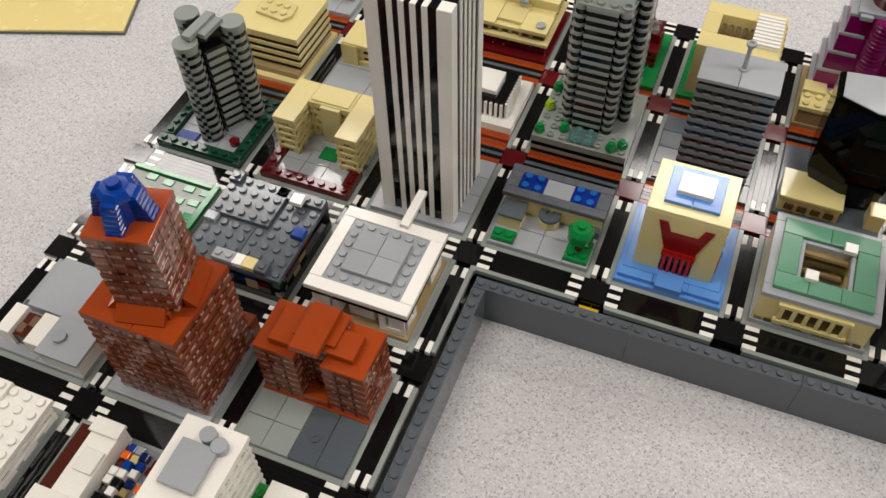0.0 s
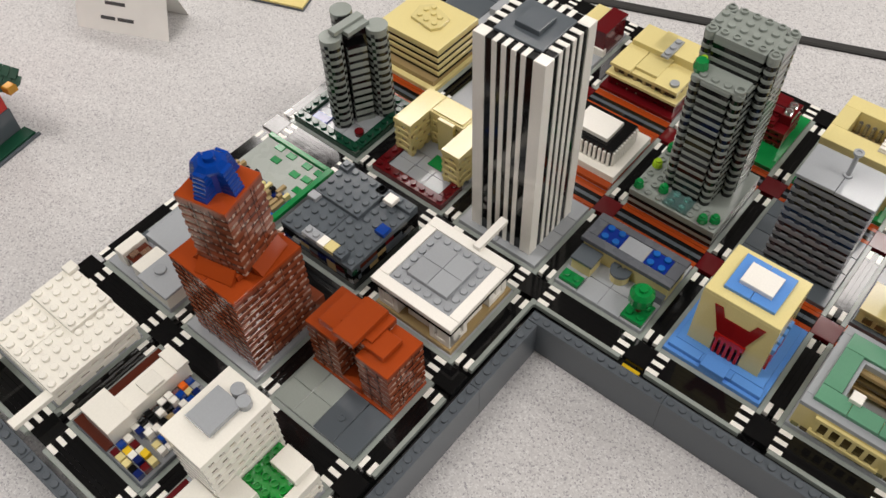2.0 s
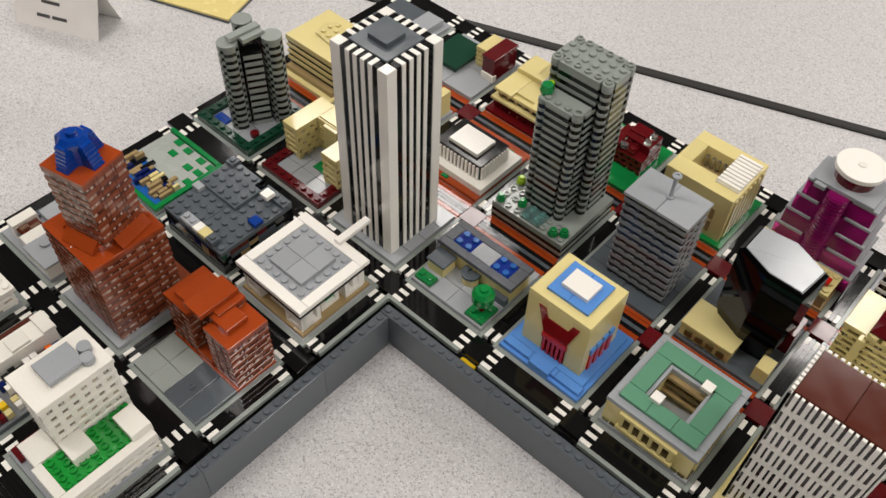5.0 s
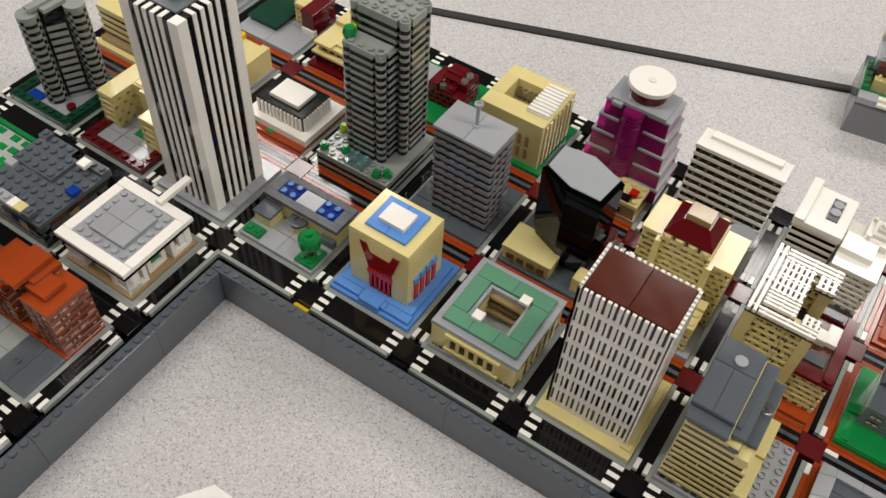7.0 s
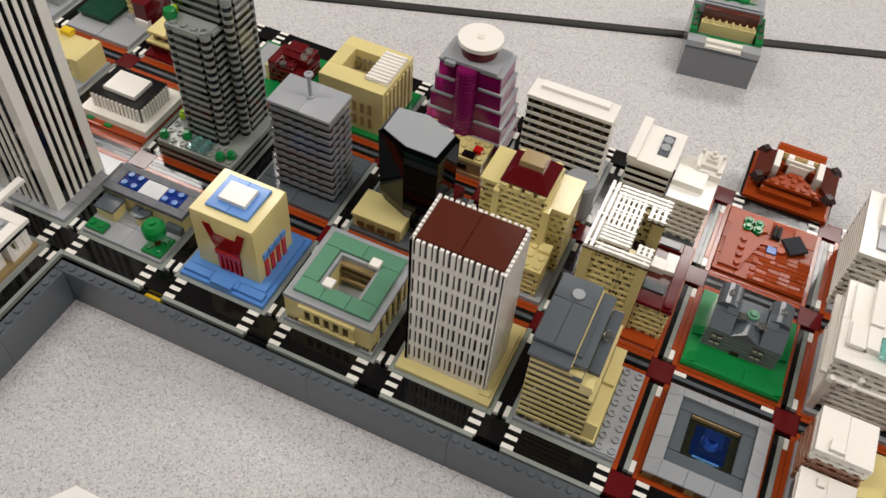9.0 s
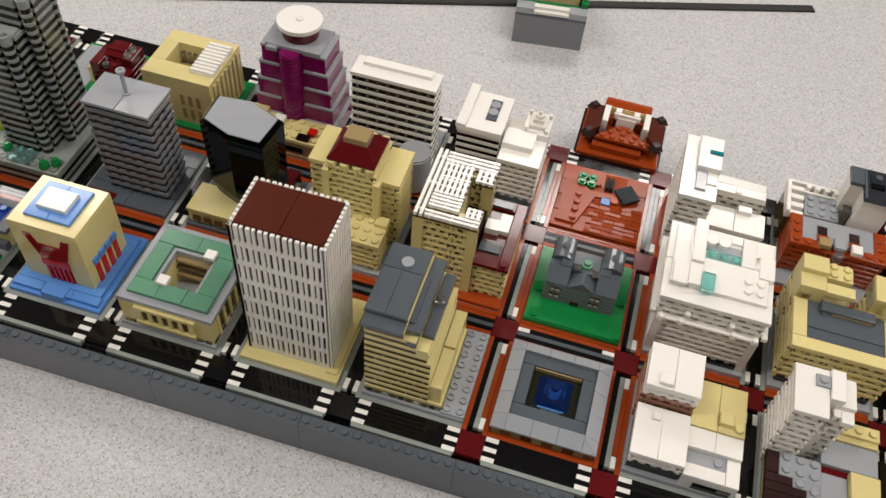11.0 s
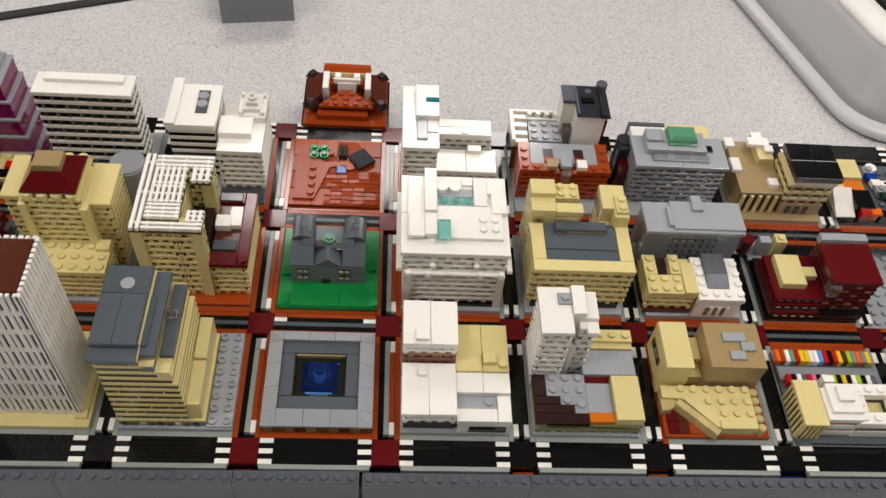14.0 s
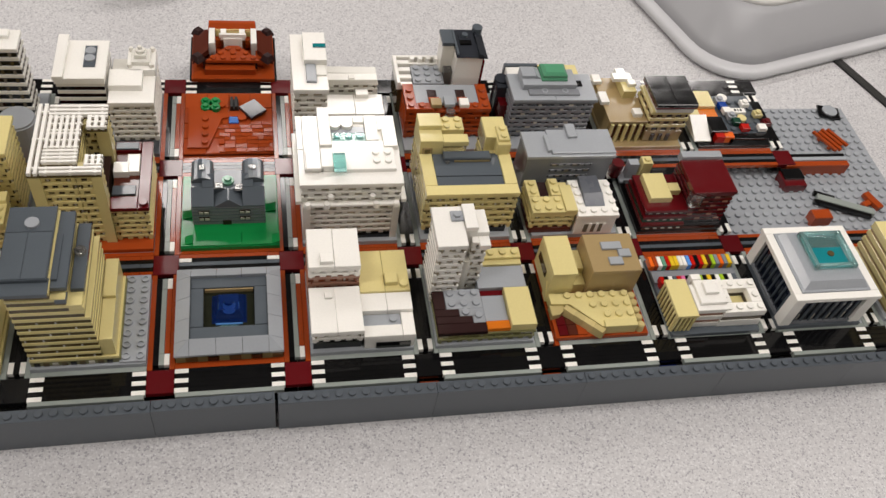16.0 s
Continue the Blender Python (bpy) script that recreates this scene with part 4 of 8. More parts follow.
# ================= front row =================
def pool_house():
    b = Build("bath_house", 0, 0, "low grey-roofed bath house with blue glass lights and tree", "building")
    b.tiles(0, 0, 8, 4, 0, 1, LGREY, 2, 2); b.pc(0, 4, 8, 8, 0, 1, LGREY, name="base_plate")
    b.pc(0.2, 3.6, 8, 6.4, 1, 4.4, TAN, name="hall")
    m = Mesh().box(0, 3.4, 8.2, 4.2, 5.4, 6.4, RIMGREY).box(0, 5.9, 8.2, 6.6, 5.4, 6.4, RIMGREY).box(0, 4.2, 1.0, 5.9, 5.4, 6.4, RIMGREY).box(7.2, 4.2, 8.2, 5.9, 5.4, 6.4, RIMGREY)
    b.add("roof_rim", m, "dark grey flat roof rim")
    for x in (1.0, 5.2):
        b.pc(x, 4.2, x + 2.0, 5.9, 5.0, 0.45, DBLUE, name="light_bed")
        b.add("roof_light", Mesh().box(x + 0.02, 4.22, x + 1.98, 5.88, 5.5, 6.3, BTILE).studs(x, 4.05, x + 2, 6.05, 6.3, BDOT), "clear blue studded roof light")
    b.pc(3.0, 4.2, 5.2, 5.9, 5.4, 0.9, LGREY, name="roof_panel")
    b.pc(0.3, 1.8, 2.1, 3.4, 1, 3, TAN, name="kiosk"); b.pc(0.2, 1.7, 2.2, 3.5, 4, 0.6, DGREY, name="kiosk_roof")
    b.add("round_porch", Mesh().cyl(4.0, 3.3, 1, 3.2, 0.8, TAN, 16)); b.add("round_roof", Mesh().tube(4.0, 3.3, 3.2, 3.9, 0.88, 0.34, DGREY, 18))
    b.pc(0.2, 0.2, 2.0, 1.3, 1, 1, GREEN, 1, name="hedge")
    b.pc(6.4, 3.0, 8, 3.6, 1, 2.0, DGREY, name="step")
    t = Build("tree", 0, 0, "round green plastic tree on a green plate", "tree", 6.9, 1.4, z=1)
    t.pc(-0.9, -1.2, 1.0, 1.0, 0, 1, GREEN, 1, name="grass_plate")
    t.add("trunk", Mesh().cyl(0, 0, 1, 3.4, 0.3, BROWN))
    t.add("crown", Mesh().cyl(0, 0, 3.4, 4.4, 0.7, TGREEN, 18, 0.98).cyl(0, 0, 4.4, 6.4, 0.98, TGREEN, 18).cyl(0, 0, 6.4, 7.4, 0.98, TGREEN, 18, 0.7).cyl(0, 0, 7.4, 8.0, 0.34, TGREEN), "glossy clear green crown")


def red_gate_house():
    b = Build("gate_house", 1, 0, "tan block on a blue base with red portal", "building")
    b.pc(0, 0, 8, 8, 0, 1, MBLUE, name="base_plate"); b.tiles(0.2, 0.3, 7.8, 1.1, 1, 1, MBLUE, 2.6, 0.8)
    b.pc(0.4, 1.1, 7.6, 7.6, 1, 1, MBLUE, name="base_step"); b.pc(3.0, 0.0, 5.0, 1.2, 1, 1.3, MBLUE, name="step")
    x0, y0, x1, y1, z0, z1 = 1.0, 1.7, 6.8, 6.7, 2, 17
    m = Mesh().box(x0, y0, 2.9, y1, z0, z1, TAN).box(5.2, y0, x1, y1, z0, z1, TAN).box(2.9, 2.6, 5.2, y1, z0, z1, TAN).box(2.9, y0, 5.2, 2.6, 12.5, z1, TAN)
    b.add("body", m, "smooth tan walls")
    for x in (3.15, 3.6, 4.05, 4.5, 4.95):
        b.add("portal_bar", Mesh().box(x - 0.12, y0 - 0.1, x + 0.12, y0 + 0.3, z0, 6.6, RED))
    b.add("portal_head", Mesh().box(2.85, y0 - 0.14, 5.25, y0 + 0.3, 6.6, 8.2, RED))
    for s_ in (-1, 1):
        q = lambda x: 4.05 + s_ * x
        pts = [(q(1.1), 8.2), (q(1.95), 15.4), (q(1.3), 15.4), (q(0.95), 13.0), (q(0.0), 13.0), (q(0.0), 8.2)]
        n = len(pts)
        v = [(x, y0 - 0.08, z) for x, z in pts] + [(x, y0 + 0.3, z) for x, z in pts]
        f = [(i, (i + 1) % n, n + (i + 1) % n, n + i) for i in range(n)] + [(0, 1, 2, 3), (0, 3, 4, 5), (n + 3, n + 2, n + 1, n), (n + 5, n + 4, n + 3, n)]
        b.add("portal_wing", Mesh().put(v, f, PORTAL), "dark red slanting wing")
    for k in range(4):
        y = 2.6 + k * 0.85
        b.add("side_bar", Mesh().box(x1 - 0.05, y, x1 + 0.16, y + 0.45, z0, 7.5, RED)); b.add("side_cap", Mesh().box(x1 - 0.05, y - 0.1, x1 + 0.2, y + 0.55, 7.5, 9.0, MBLUE))
    b.pc(x0, y0, x1, y1, z1, 0.8, TAN, name="roof_tile")
    b.tiles(2.0, 2.5, 5.9, 6.1, z1 + 0.8, 0.7, MBLUE, 1.95, 3.6); b.pc(2.7, 3.3, 5.2, 5.3, z1 + 1.5, 1, WHITE)


def green_roof_house():
    b = Build("civic_hall", 2, 0, "tan hall with green courtyard roof and grey cornice", "building")
    b.pc(0, 0, 8, 8, 0, 1, LGREY, name="base_plate")
    for x0, y0, x1, y1 in ((0.15, 0.2, 7.85, 2.4), (0.15, 5.6, 7.85, 7.85), (0.15, 2.4, 2.4, 5.6), (5.8, 2.4, 7.85, 5.6)):
        b.pc(x0, y0, x1, y1, 1, 6.6, TAN, name="wing")
    for k in range(6):
        b.add("pier", Mesh().box(1.7 + k * 0.85, 0.02, 2.0 + k * 0.85, 0.26, 2.6, 6.6, TAN, 0.02))
        b.add("pier", Mesh().box(7.8, 1.1 + k * 1.0, 8.0, 1.4 + k * 1.0, 1.6, 7.2, TAN, 0.02))
        if k < 5:
            b.add("window", Mesh().box(2.0 + k * 0.85, 0.16, 2.55 + k * 0.85, 0.22, 2.9, 6.2, OLIVE, 0.01))
            b.add("window", Mesh().box(7.82, 1.4 + k * 1.0, 7.88, 2.1 + k * 1.0, 2.2, 6.8, OLIVE, 0.01))
    b.add("plinth_band", Mesh().box(1.5, -0.1, 6.5, 0.24, 2.0, 2.8, TAN, 0.02)); b.add("window_head", Mesh().box(1.5, -0.02, 6.5, 0.24, 6.3, 7.1, TAN, 0.02))
    # clear strip at the foot; its pale panes paint glints
    for k in range(11):
        b.add("plinth_glass", Mesh().box(0.3 + k * 0.68, 0.1, 0.85 + k * 0.68, 0.22, 1.0, 1.7, (OLCLEAR, OLIVE, WGLINT)[k % 3], 0.01))
        b.add("plinth_glass", Mesh().box(7.83, 0.3 + k * 0.68, 7.93, 0.85 + k * 0.68, 1.0, 1.7, (OLIVE, OLCLEAR, OLIVE, WGLINT)[k % 4], 0.01))
    c = Mesh()
    for x0, y0, x1, y1 in ((0.1, 0.2, 8.0, 1.1), (0.1, 7.2, 8.0, 8.0), (0.1, 1.1, 1.0, 7.2), (7.1, 1.1, 8.0, 7.2)):
        c.box(x0, y0, x1, y1, 7.6, 8.6, LGREY)
    b.add("cornice", c, "light grey cornice")
    for x0, y0, x1, y1 in ((0.7, 0.8, 3.0, 2.2), (3.0, 0.8, 5.2, 2.2), (5.2, 0.8, 7.4, 2.2), (0.7, 5.9, 4.0, 7.4), (4.0, 5.9, 7.4, 7.4), (0.7, 2.2, 2.1, 5.9), (5.9, 2.2, 7.4, 5.9)):
        b.pc(x0, y0, x1, y1, 8.5, 0.9, SGREEN, name="roof_tile")
    b.add("court_rim", Mesh().box(2.1, 2.2, 2.4, 5.9, 7.4, 8.8, LGREY).box(5.6, 2.2, 5.9, 5.9, 7.4, 8.8, LGREY).box(2.4, 5.6, 5.6, 5.9, 7.4, 8.8, LGREY))
    for k in range(3):
        b.add("court_ledge", Mesh().box(2.4, 5.2 - 0.15 * k, 5.6, 5.62, 6.4 - 1.8 * k, 7.2 - 1.8 * k, DTAN if k % 2 == 0 else OLIVE))
    b.pc(2.6, 1.9, 3.5, 2.8, 9.4, 0.9, WHITE, name="roof_vent"); b.pc(4.9, 5.3, 5.8, 6.2, 9.4, 0.9, WHITE, name="roof_vent")


def grid_tower():
    b = Build("grid_tower", 3, 0, "white grid-faced tower with brown roof on tan base", "tower")
    b.pc(0, 0, 8, 8, 0, 1, TAN, name="base_plate"); b.pc(6.9, 0.6, 7.8, 7.6, 1, 0.6, TAN)
    x0, y0, x1, y1, z0, z1 = 0.4, 1.0, 7.3, 5.6, 1, 37.4
    b.add("core", Mesh().box(x0 + 0.13, y0 + 0.13, x1 - 0.13, y1 - 0.13, z0, z1 - 0.4, DBROWN).box(x1 - 0.09, y0 + 0.02, x1 + 0.0, y0 + 0.1, z0, z1 - 0.3, BLACK, 0.01), "dark core behind the grid")
    rows = 7
    hh = (z1 - z0) / rows
    ncol = 16
    w = (x1 - x0) / ncol
    for r in range(rows):
        for yy in (y0, y1 - 0.25):
            m = Mesh().box(x0 + 0.02, yy + 0.03, x1 - 0.02, yy + 0.22, r * hh + z0, r * hh + z0 + hh * 0.24, WHITE, 0.01)
            for k in range(ncol):
                m.box(x0 + k * w, yy, x0 + k * w + w * (0.66 if k % 2 else 0.5), yy + 0.25, r * hh + z0, (r + 1) * hh + z0 - 0.02, WHITE, 0.03)
            b.add("grille_course", m)
    nd = 11
    d = (y1 - y0) / nd
    for side, xx in (("e", x1 - 0.25), ("w", x0)):
        for r in range(rows):
            m = Mesh().box(xx + 0.03, y0 + 0.02, xx + 0.22, y1 - 0.02, r * hh + z0, r * hh + z0 + hh * 0.3, WHITE, 0.01)
            for k in range(nd):
                m.box(xx, y0 + k * d, xx + 0.25, y0 + k * d + d * 0.72, r * hh + z0, (r + 1) * hh + z0 - 0.02, WHITE, 0.03)
            b.add("grille_course", m)
    b.tiles(x0 + 0.28, y0 + 0.28, x1 - 0.28, y1 - 0.28, z1 - 0.4, 0.5, BROWN, 3.17, 4.04)


def terrace_office():
    b = Build("terraced_offices", 4, 0, "tan banded offices with stepped dark grey slab roof", "building")
    b.pc(0, 0, 8, 8, 0, 1, LGREY, name="base_plate")
    b.pc(0.1, 0.25, 6.3, 7.6, 1, 1.3, OLCLEAR, name="ground_floor", label="clear olive ground floor")
    for k in range(9):
        b.add("shop_window", Mesh().box(0.35 + k * 0.62, 0.19, 0.75 + k * 0.62, 0.3, 1.15, 2.0, (BLACK, OLIVE, WGLINT, OLIVE)[k % 4], 0.01))
    b.pc(0.1, 0.25, 6.2, 7.6, 2.3, 0.7, TAN, name="floor_slab")
    z = b.storeys(0.1, 0.3, 5.1, 7.5, 3, 7, 0.75, TAN, 1.05, OLIVE, 0.07)
    for i in range(4):
        zz = 15.6 + 1.85 * i
        xr = (4.8, 4.8, 3.9, 3.0)[i]
        b.storeys(0.1, 0.3, xr, 7.5, zz, 1, 0.75, TAN, 1.1, OLIVE, 0.07)
    # narrow pale slips that paint glints on the olive bands
    for k in range(7):
        for j in range(8):
            if (k * 5 + j * 3) % 7 < 2:
                b.add("window", Mesh().box(0.3 + j * 0.6, 0.33, 0.42 + j * 0.6, 0.5, 3.1 + 1.8 * k, 3.6 + 1.8 * k, WGLINT, 0.01))
    b.pc(-0.1, 0.1, 2.95, 1.5, 23.0 - 0.5, 0.8, DGREY, name="roof_slab")
    b.pc(-0.2, 1.1, 2.9, 5.2, 23.3, 0.75, DGREY, name="roof_slab"); b.pc(-0.2, 5.2, 2.9, 7.5, 23.3, 0.75, DGREY, name="roof_slab"); b.pc(-0.15, 1.15, 1.3, 5.1, 24.05, 0.22, DGREY, name="roof_tile"); b.pc(1.3, 1.15, 2.85, 5.1, 24.05, 0.22, DGREY, name="roof_tile")
    b.pc(2.95, 0.8, 4.0, 7.5, 21.7, 0.9, DGREY, name="roof_slab"); b.pc(2.95, 1.4, 3.4, 5.4, 22.6, 0.4, DGREY, name="roof_tile")
    b.pc(3.2, 0.2, 3.95, 1.0, 20.2, 0.8, DGREY, name="roof_slab")
    b.pc(4.0, 1.4, 4.9, 7.2, 19.3, 0.9, DGREY, name="roof_slab")
    b.pc(3.9, 0.3, 4.9, 1.4, 17.6, 0.9, TAN, name="roof_tile")
    b.add("roof_disc", Mesh().cyl(1.45, 5.9, 24.05, 24.6, 0.48, LGREY, 18)); b.add("clear_stud", Mesh().cyl(4.4, 4.5, 20.2, 21.1, 0.4, TCLEAR).cyl(4.4, 4.5, 21.1, 21.5, 0.25, TCLEAR))
    b.pc(5.1, 0.4, 6.05, 4.0, 3, 5.2, TAN, name="annex"); b.pc(5.1, 4.0, 6.05, 7.5, 3, 5.8, TAN, name="annex")
    b.add("studded_plate", Mesh().box(6.15, 0.1, 8, 8, 1, 1.6, LGREY).studs(6.1, 0, 8.1, 8, 1.6, LGREY, True), "light grey plate with hollow studs")


def fountain():
    b = Build("fountain_court", 5, 0, "grey stone court with a clear blue fountain", "fountain")
    b.pc(0.1, 0.1, 7.9, 7.9, 0, 2.2, OLIVE, name="plinth", label="olive clear plinth")
    for k in range(10):
        for yy in (0.02, 7.88):
            b.add("plinth_glass", Mesh().box(0.1 + k * 0.79, yy, 0.82 + k * 0.79, yy + 0.1, 0.3, 2.15, (OLCLEAR, OLIVE, OLCLEAR, WATER)[k % 4], 0.02))
        for xx in (0.02, 7.88):
            b.add("plinth_glass", Mesh().box(xx, 0.1 + k * 0.79, xx + 0.1, 0.82 + k * 0.79, 0.3, 2.15, (WATER, OLCLEAR, OLIVE)[k % 3], 0.02))
    lo, hi = 2.7, 4.1
    box = [(0, 1, 2, 3)[::-1], (4, 5, 6, 7), (0, 1, 5, 4), (1, 2, 6, 5), (2, 3, 7, 6), (3, 0, 4, 7)]
    stone = lambda L: Mesh().put([(0.015, 0, 2.2), (L - 0.015, 0, 2.2), (L - 0.015, 1.1, 2.2), (0.015, 1.1, 2.2), (0.015, 0, lo), (L - 0.015, 0, lo), (L - 0.015, 1.1, hi), (0.015, 1.1, hi)], box, LGREY).data("rim_stone")
    sd, cd = stone(1.94), Mesh().put([(0, 0, 2.2), (1.08, 0, 2.2), (1.08, 1.08, 2.2), (0, 1.08, 2.2), (0, 0, lo), (1.08, 0, lo), (1.08, 1.08, hi), (0, 1.08, lo)], box[:1] + box[2:] + [(4, 5, 6), (4, 6, 7)], LGREY).data("rim_corner")
    for k in range(4):
        a = math.pi / 2 * k
        turned = lambda x, y: (4 + (x - 4) * math.cos(a) - (y - 4) * math.sin(a), 4 + (x - 4) * math.sin(a) + (y - 4) * math.cos(a), 0)
        b.add("rim_corner", cd, at=turned(0, 0)).rotation_euler = (0, 0, a)
        for q in range(3):
            b.add("rim_stone", sd, at=turned(1.09 + q * 1.94, 0)).rotation_euler = (LOOSE.uniform(-0.006, 0.006), 0, a)
    for x0, y0, x1, y1 in ((1.1, 1.1, 6.9, 2.3), (1.1, 5.9, 6.9, 6.9), (1.1, 2.3, 2.1, 5.9), (5.9, 2.3, 6.9, 5.9)):
        b.pc(x0, y0, x1, y1, 2.2, 1.2, DGREY, name="paving_slab")
    b.add("basin", Mesh().box(2.1, 2.3, 5.9, 5.9, 2.2, 2.35, WATER), "dark water of the basin")
    sq = lambda r: [(4 - r, 4.1 - r), (4 + r, 4.1 - r), (4 + r, 4.1 + r), (4 - r, 4.1 + r)]
    m = Mesh().loft(sq(1.3), sq(1.15), 2.36, 2.9, TBLUE).loft(sq(1.15), sq(0.72), 2.9, 4.8, TBLUE).cyl(4, 4.1, 4.8, 5.4, 0.36, TBLUE)
    b.add("fountain_dome", m, "clear blue sloping fountain block")
    b.add("fountain_rim", Mesh().box(3.0, 2.66, 5.0, 2.78, 2.36, 2.6, MBLUE, 0.02), "pale blue rim")
    b.add("basin_stud", Mesh().cyl(4, 4.1, 2.36, 3.0, 0.5, LGREY, 16)); b.add("basin_light", Mesh().box(3.3, 2.5, 4.7, 2.62, 2.36, 2.55, TTEAL), "clear teal bar")
    b.pc(2.15, 5.72, 5.85, 5.88, 2.36, 0.9, DTAN, name="ledge")


def white_shops():
    b = Build("white_shops", 6, 0, "white flat-roofed shops with a tan rear roof", "building")
    b.pc(0, 0, 8, 8, 0, 1, LGREY, name="base_plate")
    b.pc(0.2, 0.35, 3.9, 4.2, 1, 2.4, BLACK, name="shopfront"); b.courses(0.1, 0.25, 4, 4.4, 3.4, 2, 1.4, WHITE, WGREY, CREAM, (0.5, 0.35))
    b.pc(0, 0.15, 2, 4.4, 6.2, 1, WHITE); b.pc(2, 0.15, 4, 4.4, 6.2, 1, WHITE); b.pc(1.2, 3.2, 1.8, 3.8, 7.2, 0.7, WHITE)
    z = b.courses(0, 4.6, 4, 8.2, 1, 4, 2.19, BCLEAR, RSLAB, BROWN, (0.4, 0.4))
    z = b.courses(0, 4.5, 4, 8.2, z, 2, 1.2, WHITE, WGREY, CREAM, (0.5, 0.35))
    b.pc(0, 4.5, 2, 8.3, z, 1, WHITE); b.pc(2, 4.5, 4, 8.3, z, 1, WHITE); b.pc(0.9, 4.7, 1.9, 5.6, z + 1, 1, WHITE)
    b.pc(4, 3.9, 8, 8, 1, 5.0, TAN, name="rear_hall"); b.pc(4, 3.9, 6, 8, 6, 0.6, TAN); b.pc(6, 3.9, 8, 8, 6, 0.6, TAN)
    b.pc(6.0, 4.4, 7, 5.4, 6.6, 1.2, TAN); b.add("round_stud", Mesh().cyl(7.5, 4.5, 6.6, 7.4, 0.35, TAN))
    b.pc(4.1, 0.15, 8, 3.9, 1, 3.4, WHITE, name="front_hall"); b.add("shop_window", Mesh().box(5.0, 0.08, 7.7, 0.22, 1.1, 2.9, BLACK, 0.01))
    b.pc(4, 2.2, 6, 3.9, 4.4, 1.8, WHITE); b.pc(6, 2.2, 8, 3.9, 4.4, 1.8, WHITE); b.pc(4, 0.05, 7, 1.1, 4.4, 1, WHITE); b.pc(7, 0.05, 8, 2.2, 4.4, 1, WHITE)
    b.pc(4, 1.1, 7, 2.2, 4.4, 0.6, LGREY); b.add("round_stud", Mesh().cyl(6.4, 1.65, 5.0, 5.6, 0.32, LGREY))


def white_slim_tower():
    b = Build("clock_tower_block", 7, 0, "white textured tower above brown and tan roofs", "tower", -0.25)
    b.pc(0, 0, 8, 8, 0, 1, LGREY, name="base_plate")
    b.courses(0.1, 0.15, 8, 4.2, 1, 2, 1.4, OLCLEAR, OLIVE, DBROWN, (0.4, 0.4))
    b.pc(0.05, 0.1, 4.0, 1.0, 3.8, 1, DBROWN); b.pc(0.05, 1.0, 3.0, 1.7, 3.8, 1, DBROWN); b.pc(0.05, 1.7, 2.0, 2.4, 3.8, 1, DBROWN); b.pc(0.05, 2.4, 1.0, 4.2, 3.8, 1, DBROWN)
    b.add("studded_plate", Mesh().box(1.02, 2.42, 4.0, 4.3, 3.8, 4.6, LGREY).box(2.02, 1.72, 4.0, 2.42, 3.8, 4.6, LGREY).box(3.02, 1.02, 4.0, 1.72, 3.8, 4.6, LGREY).studs(1, 2.4, 4, 4.4, 4.6, LGREY).studs(3, 1.2, 4, 2.2, 4.6, LGREY).cyl(2.5, 2.05, 4.6, 5.1, 0.3, LGREY))
    b.pc(4.0, 0.3, 5.9, 1.1, 3.8, 1, ORANGE); b.pc(4, 1.1, 5.9, 3.6, 3.8, 0.7, LGREY); b.pc(4, 3.6, 8, 4.2, 3.0, 1.2, DRED)
    b.pc(5.9, 0.3, 8, 4.0, 3.8, 2.0, TAN, name="roof_block")
    b.pc(3.9, 4.2, 8, 6.4, 1, 4, LGREY, name="side_hall"); b.pc(3.9, 6.4, 8, 8, 1, 4.4, TAN, name="rear_hall"); b.pc(3.9, 6.9, 8, 8, 5.4, 0.7, TAN, 1)
    z = b.courses(0.0, 4.2, 2.2, 8, 1, 10, 1.76, WHITE, CLWARM, CREAM, (0.4, 0.5))
    b.pc(-0.2, 4.0, 2.2, 8.0, z, 1, WHITE, name="roof"); b.pc(1.2, 6.4, 2.2, 7.4, z + 1, 0.5, LGREY, 1)
    z2 = b.courses(2.8, 5.0, 4.1, 8, 1, 9, 1.82, WHITE, CLWARM, CREAM, (0.4, 0.5))
    b.pc(2.8, 5.6, 4.2, 8.0, z2, 1.2, WHITE, name="roof"); b.pc(3.3, 4.6, 4.2, 5.6, z2 - 1.0, 1.2, WHITE, name="roof")
    b.pc(2.2, 5.6, 3.2, 8, 1, z - 0.2, CREAM, name="link_tower"); b.pc(2.2, 5.5, 3.2, 8.0, z + 0.8, 1.0, WHITE)
    b.add("round_pier", Mesh().cyl(2.65, 5.2, 1, 12, 0.4, CREAM, 16))


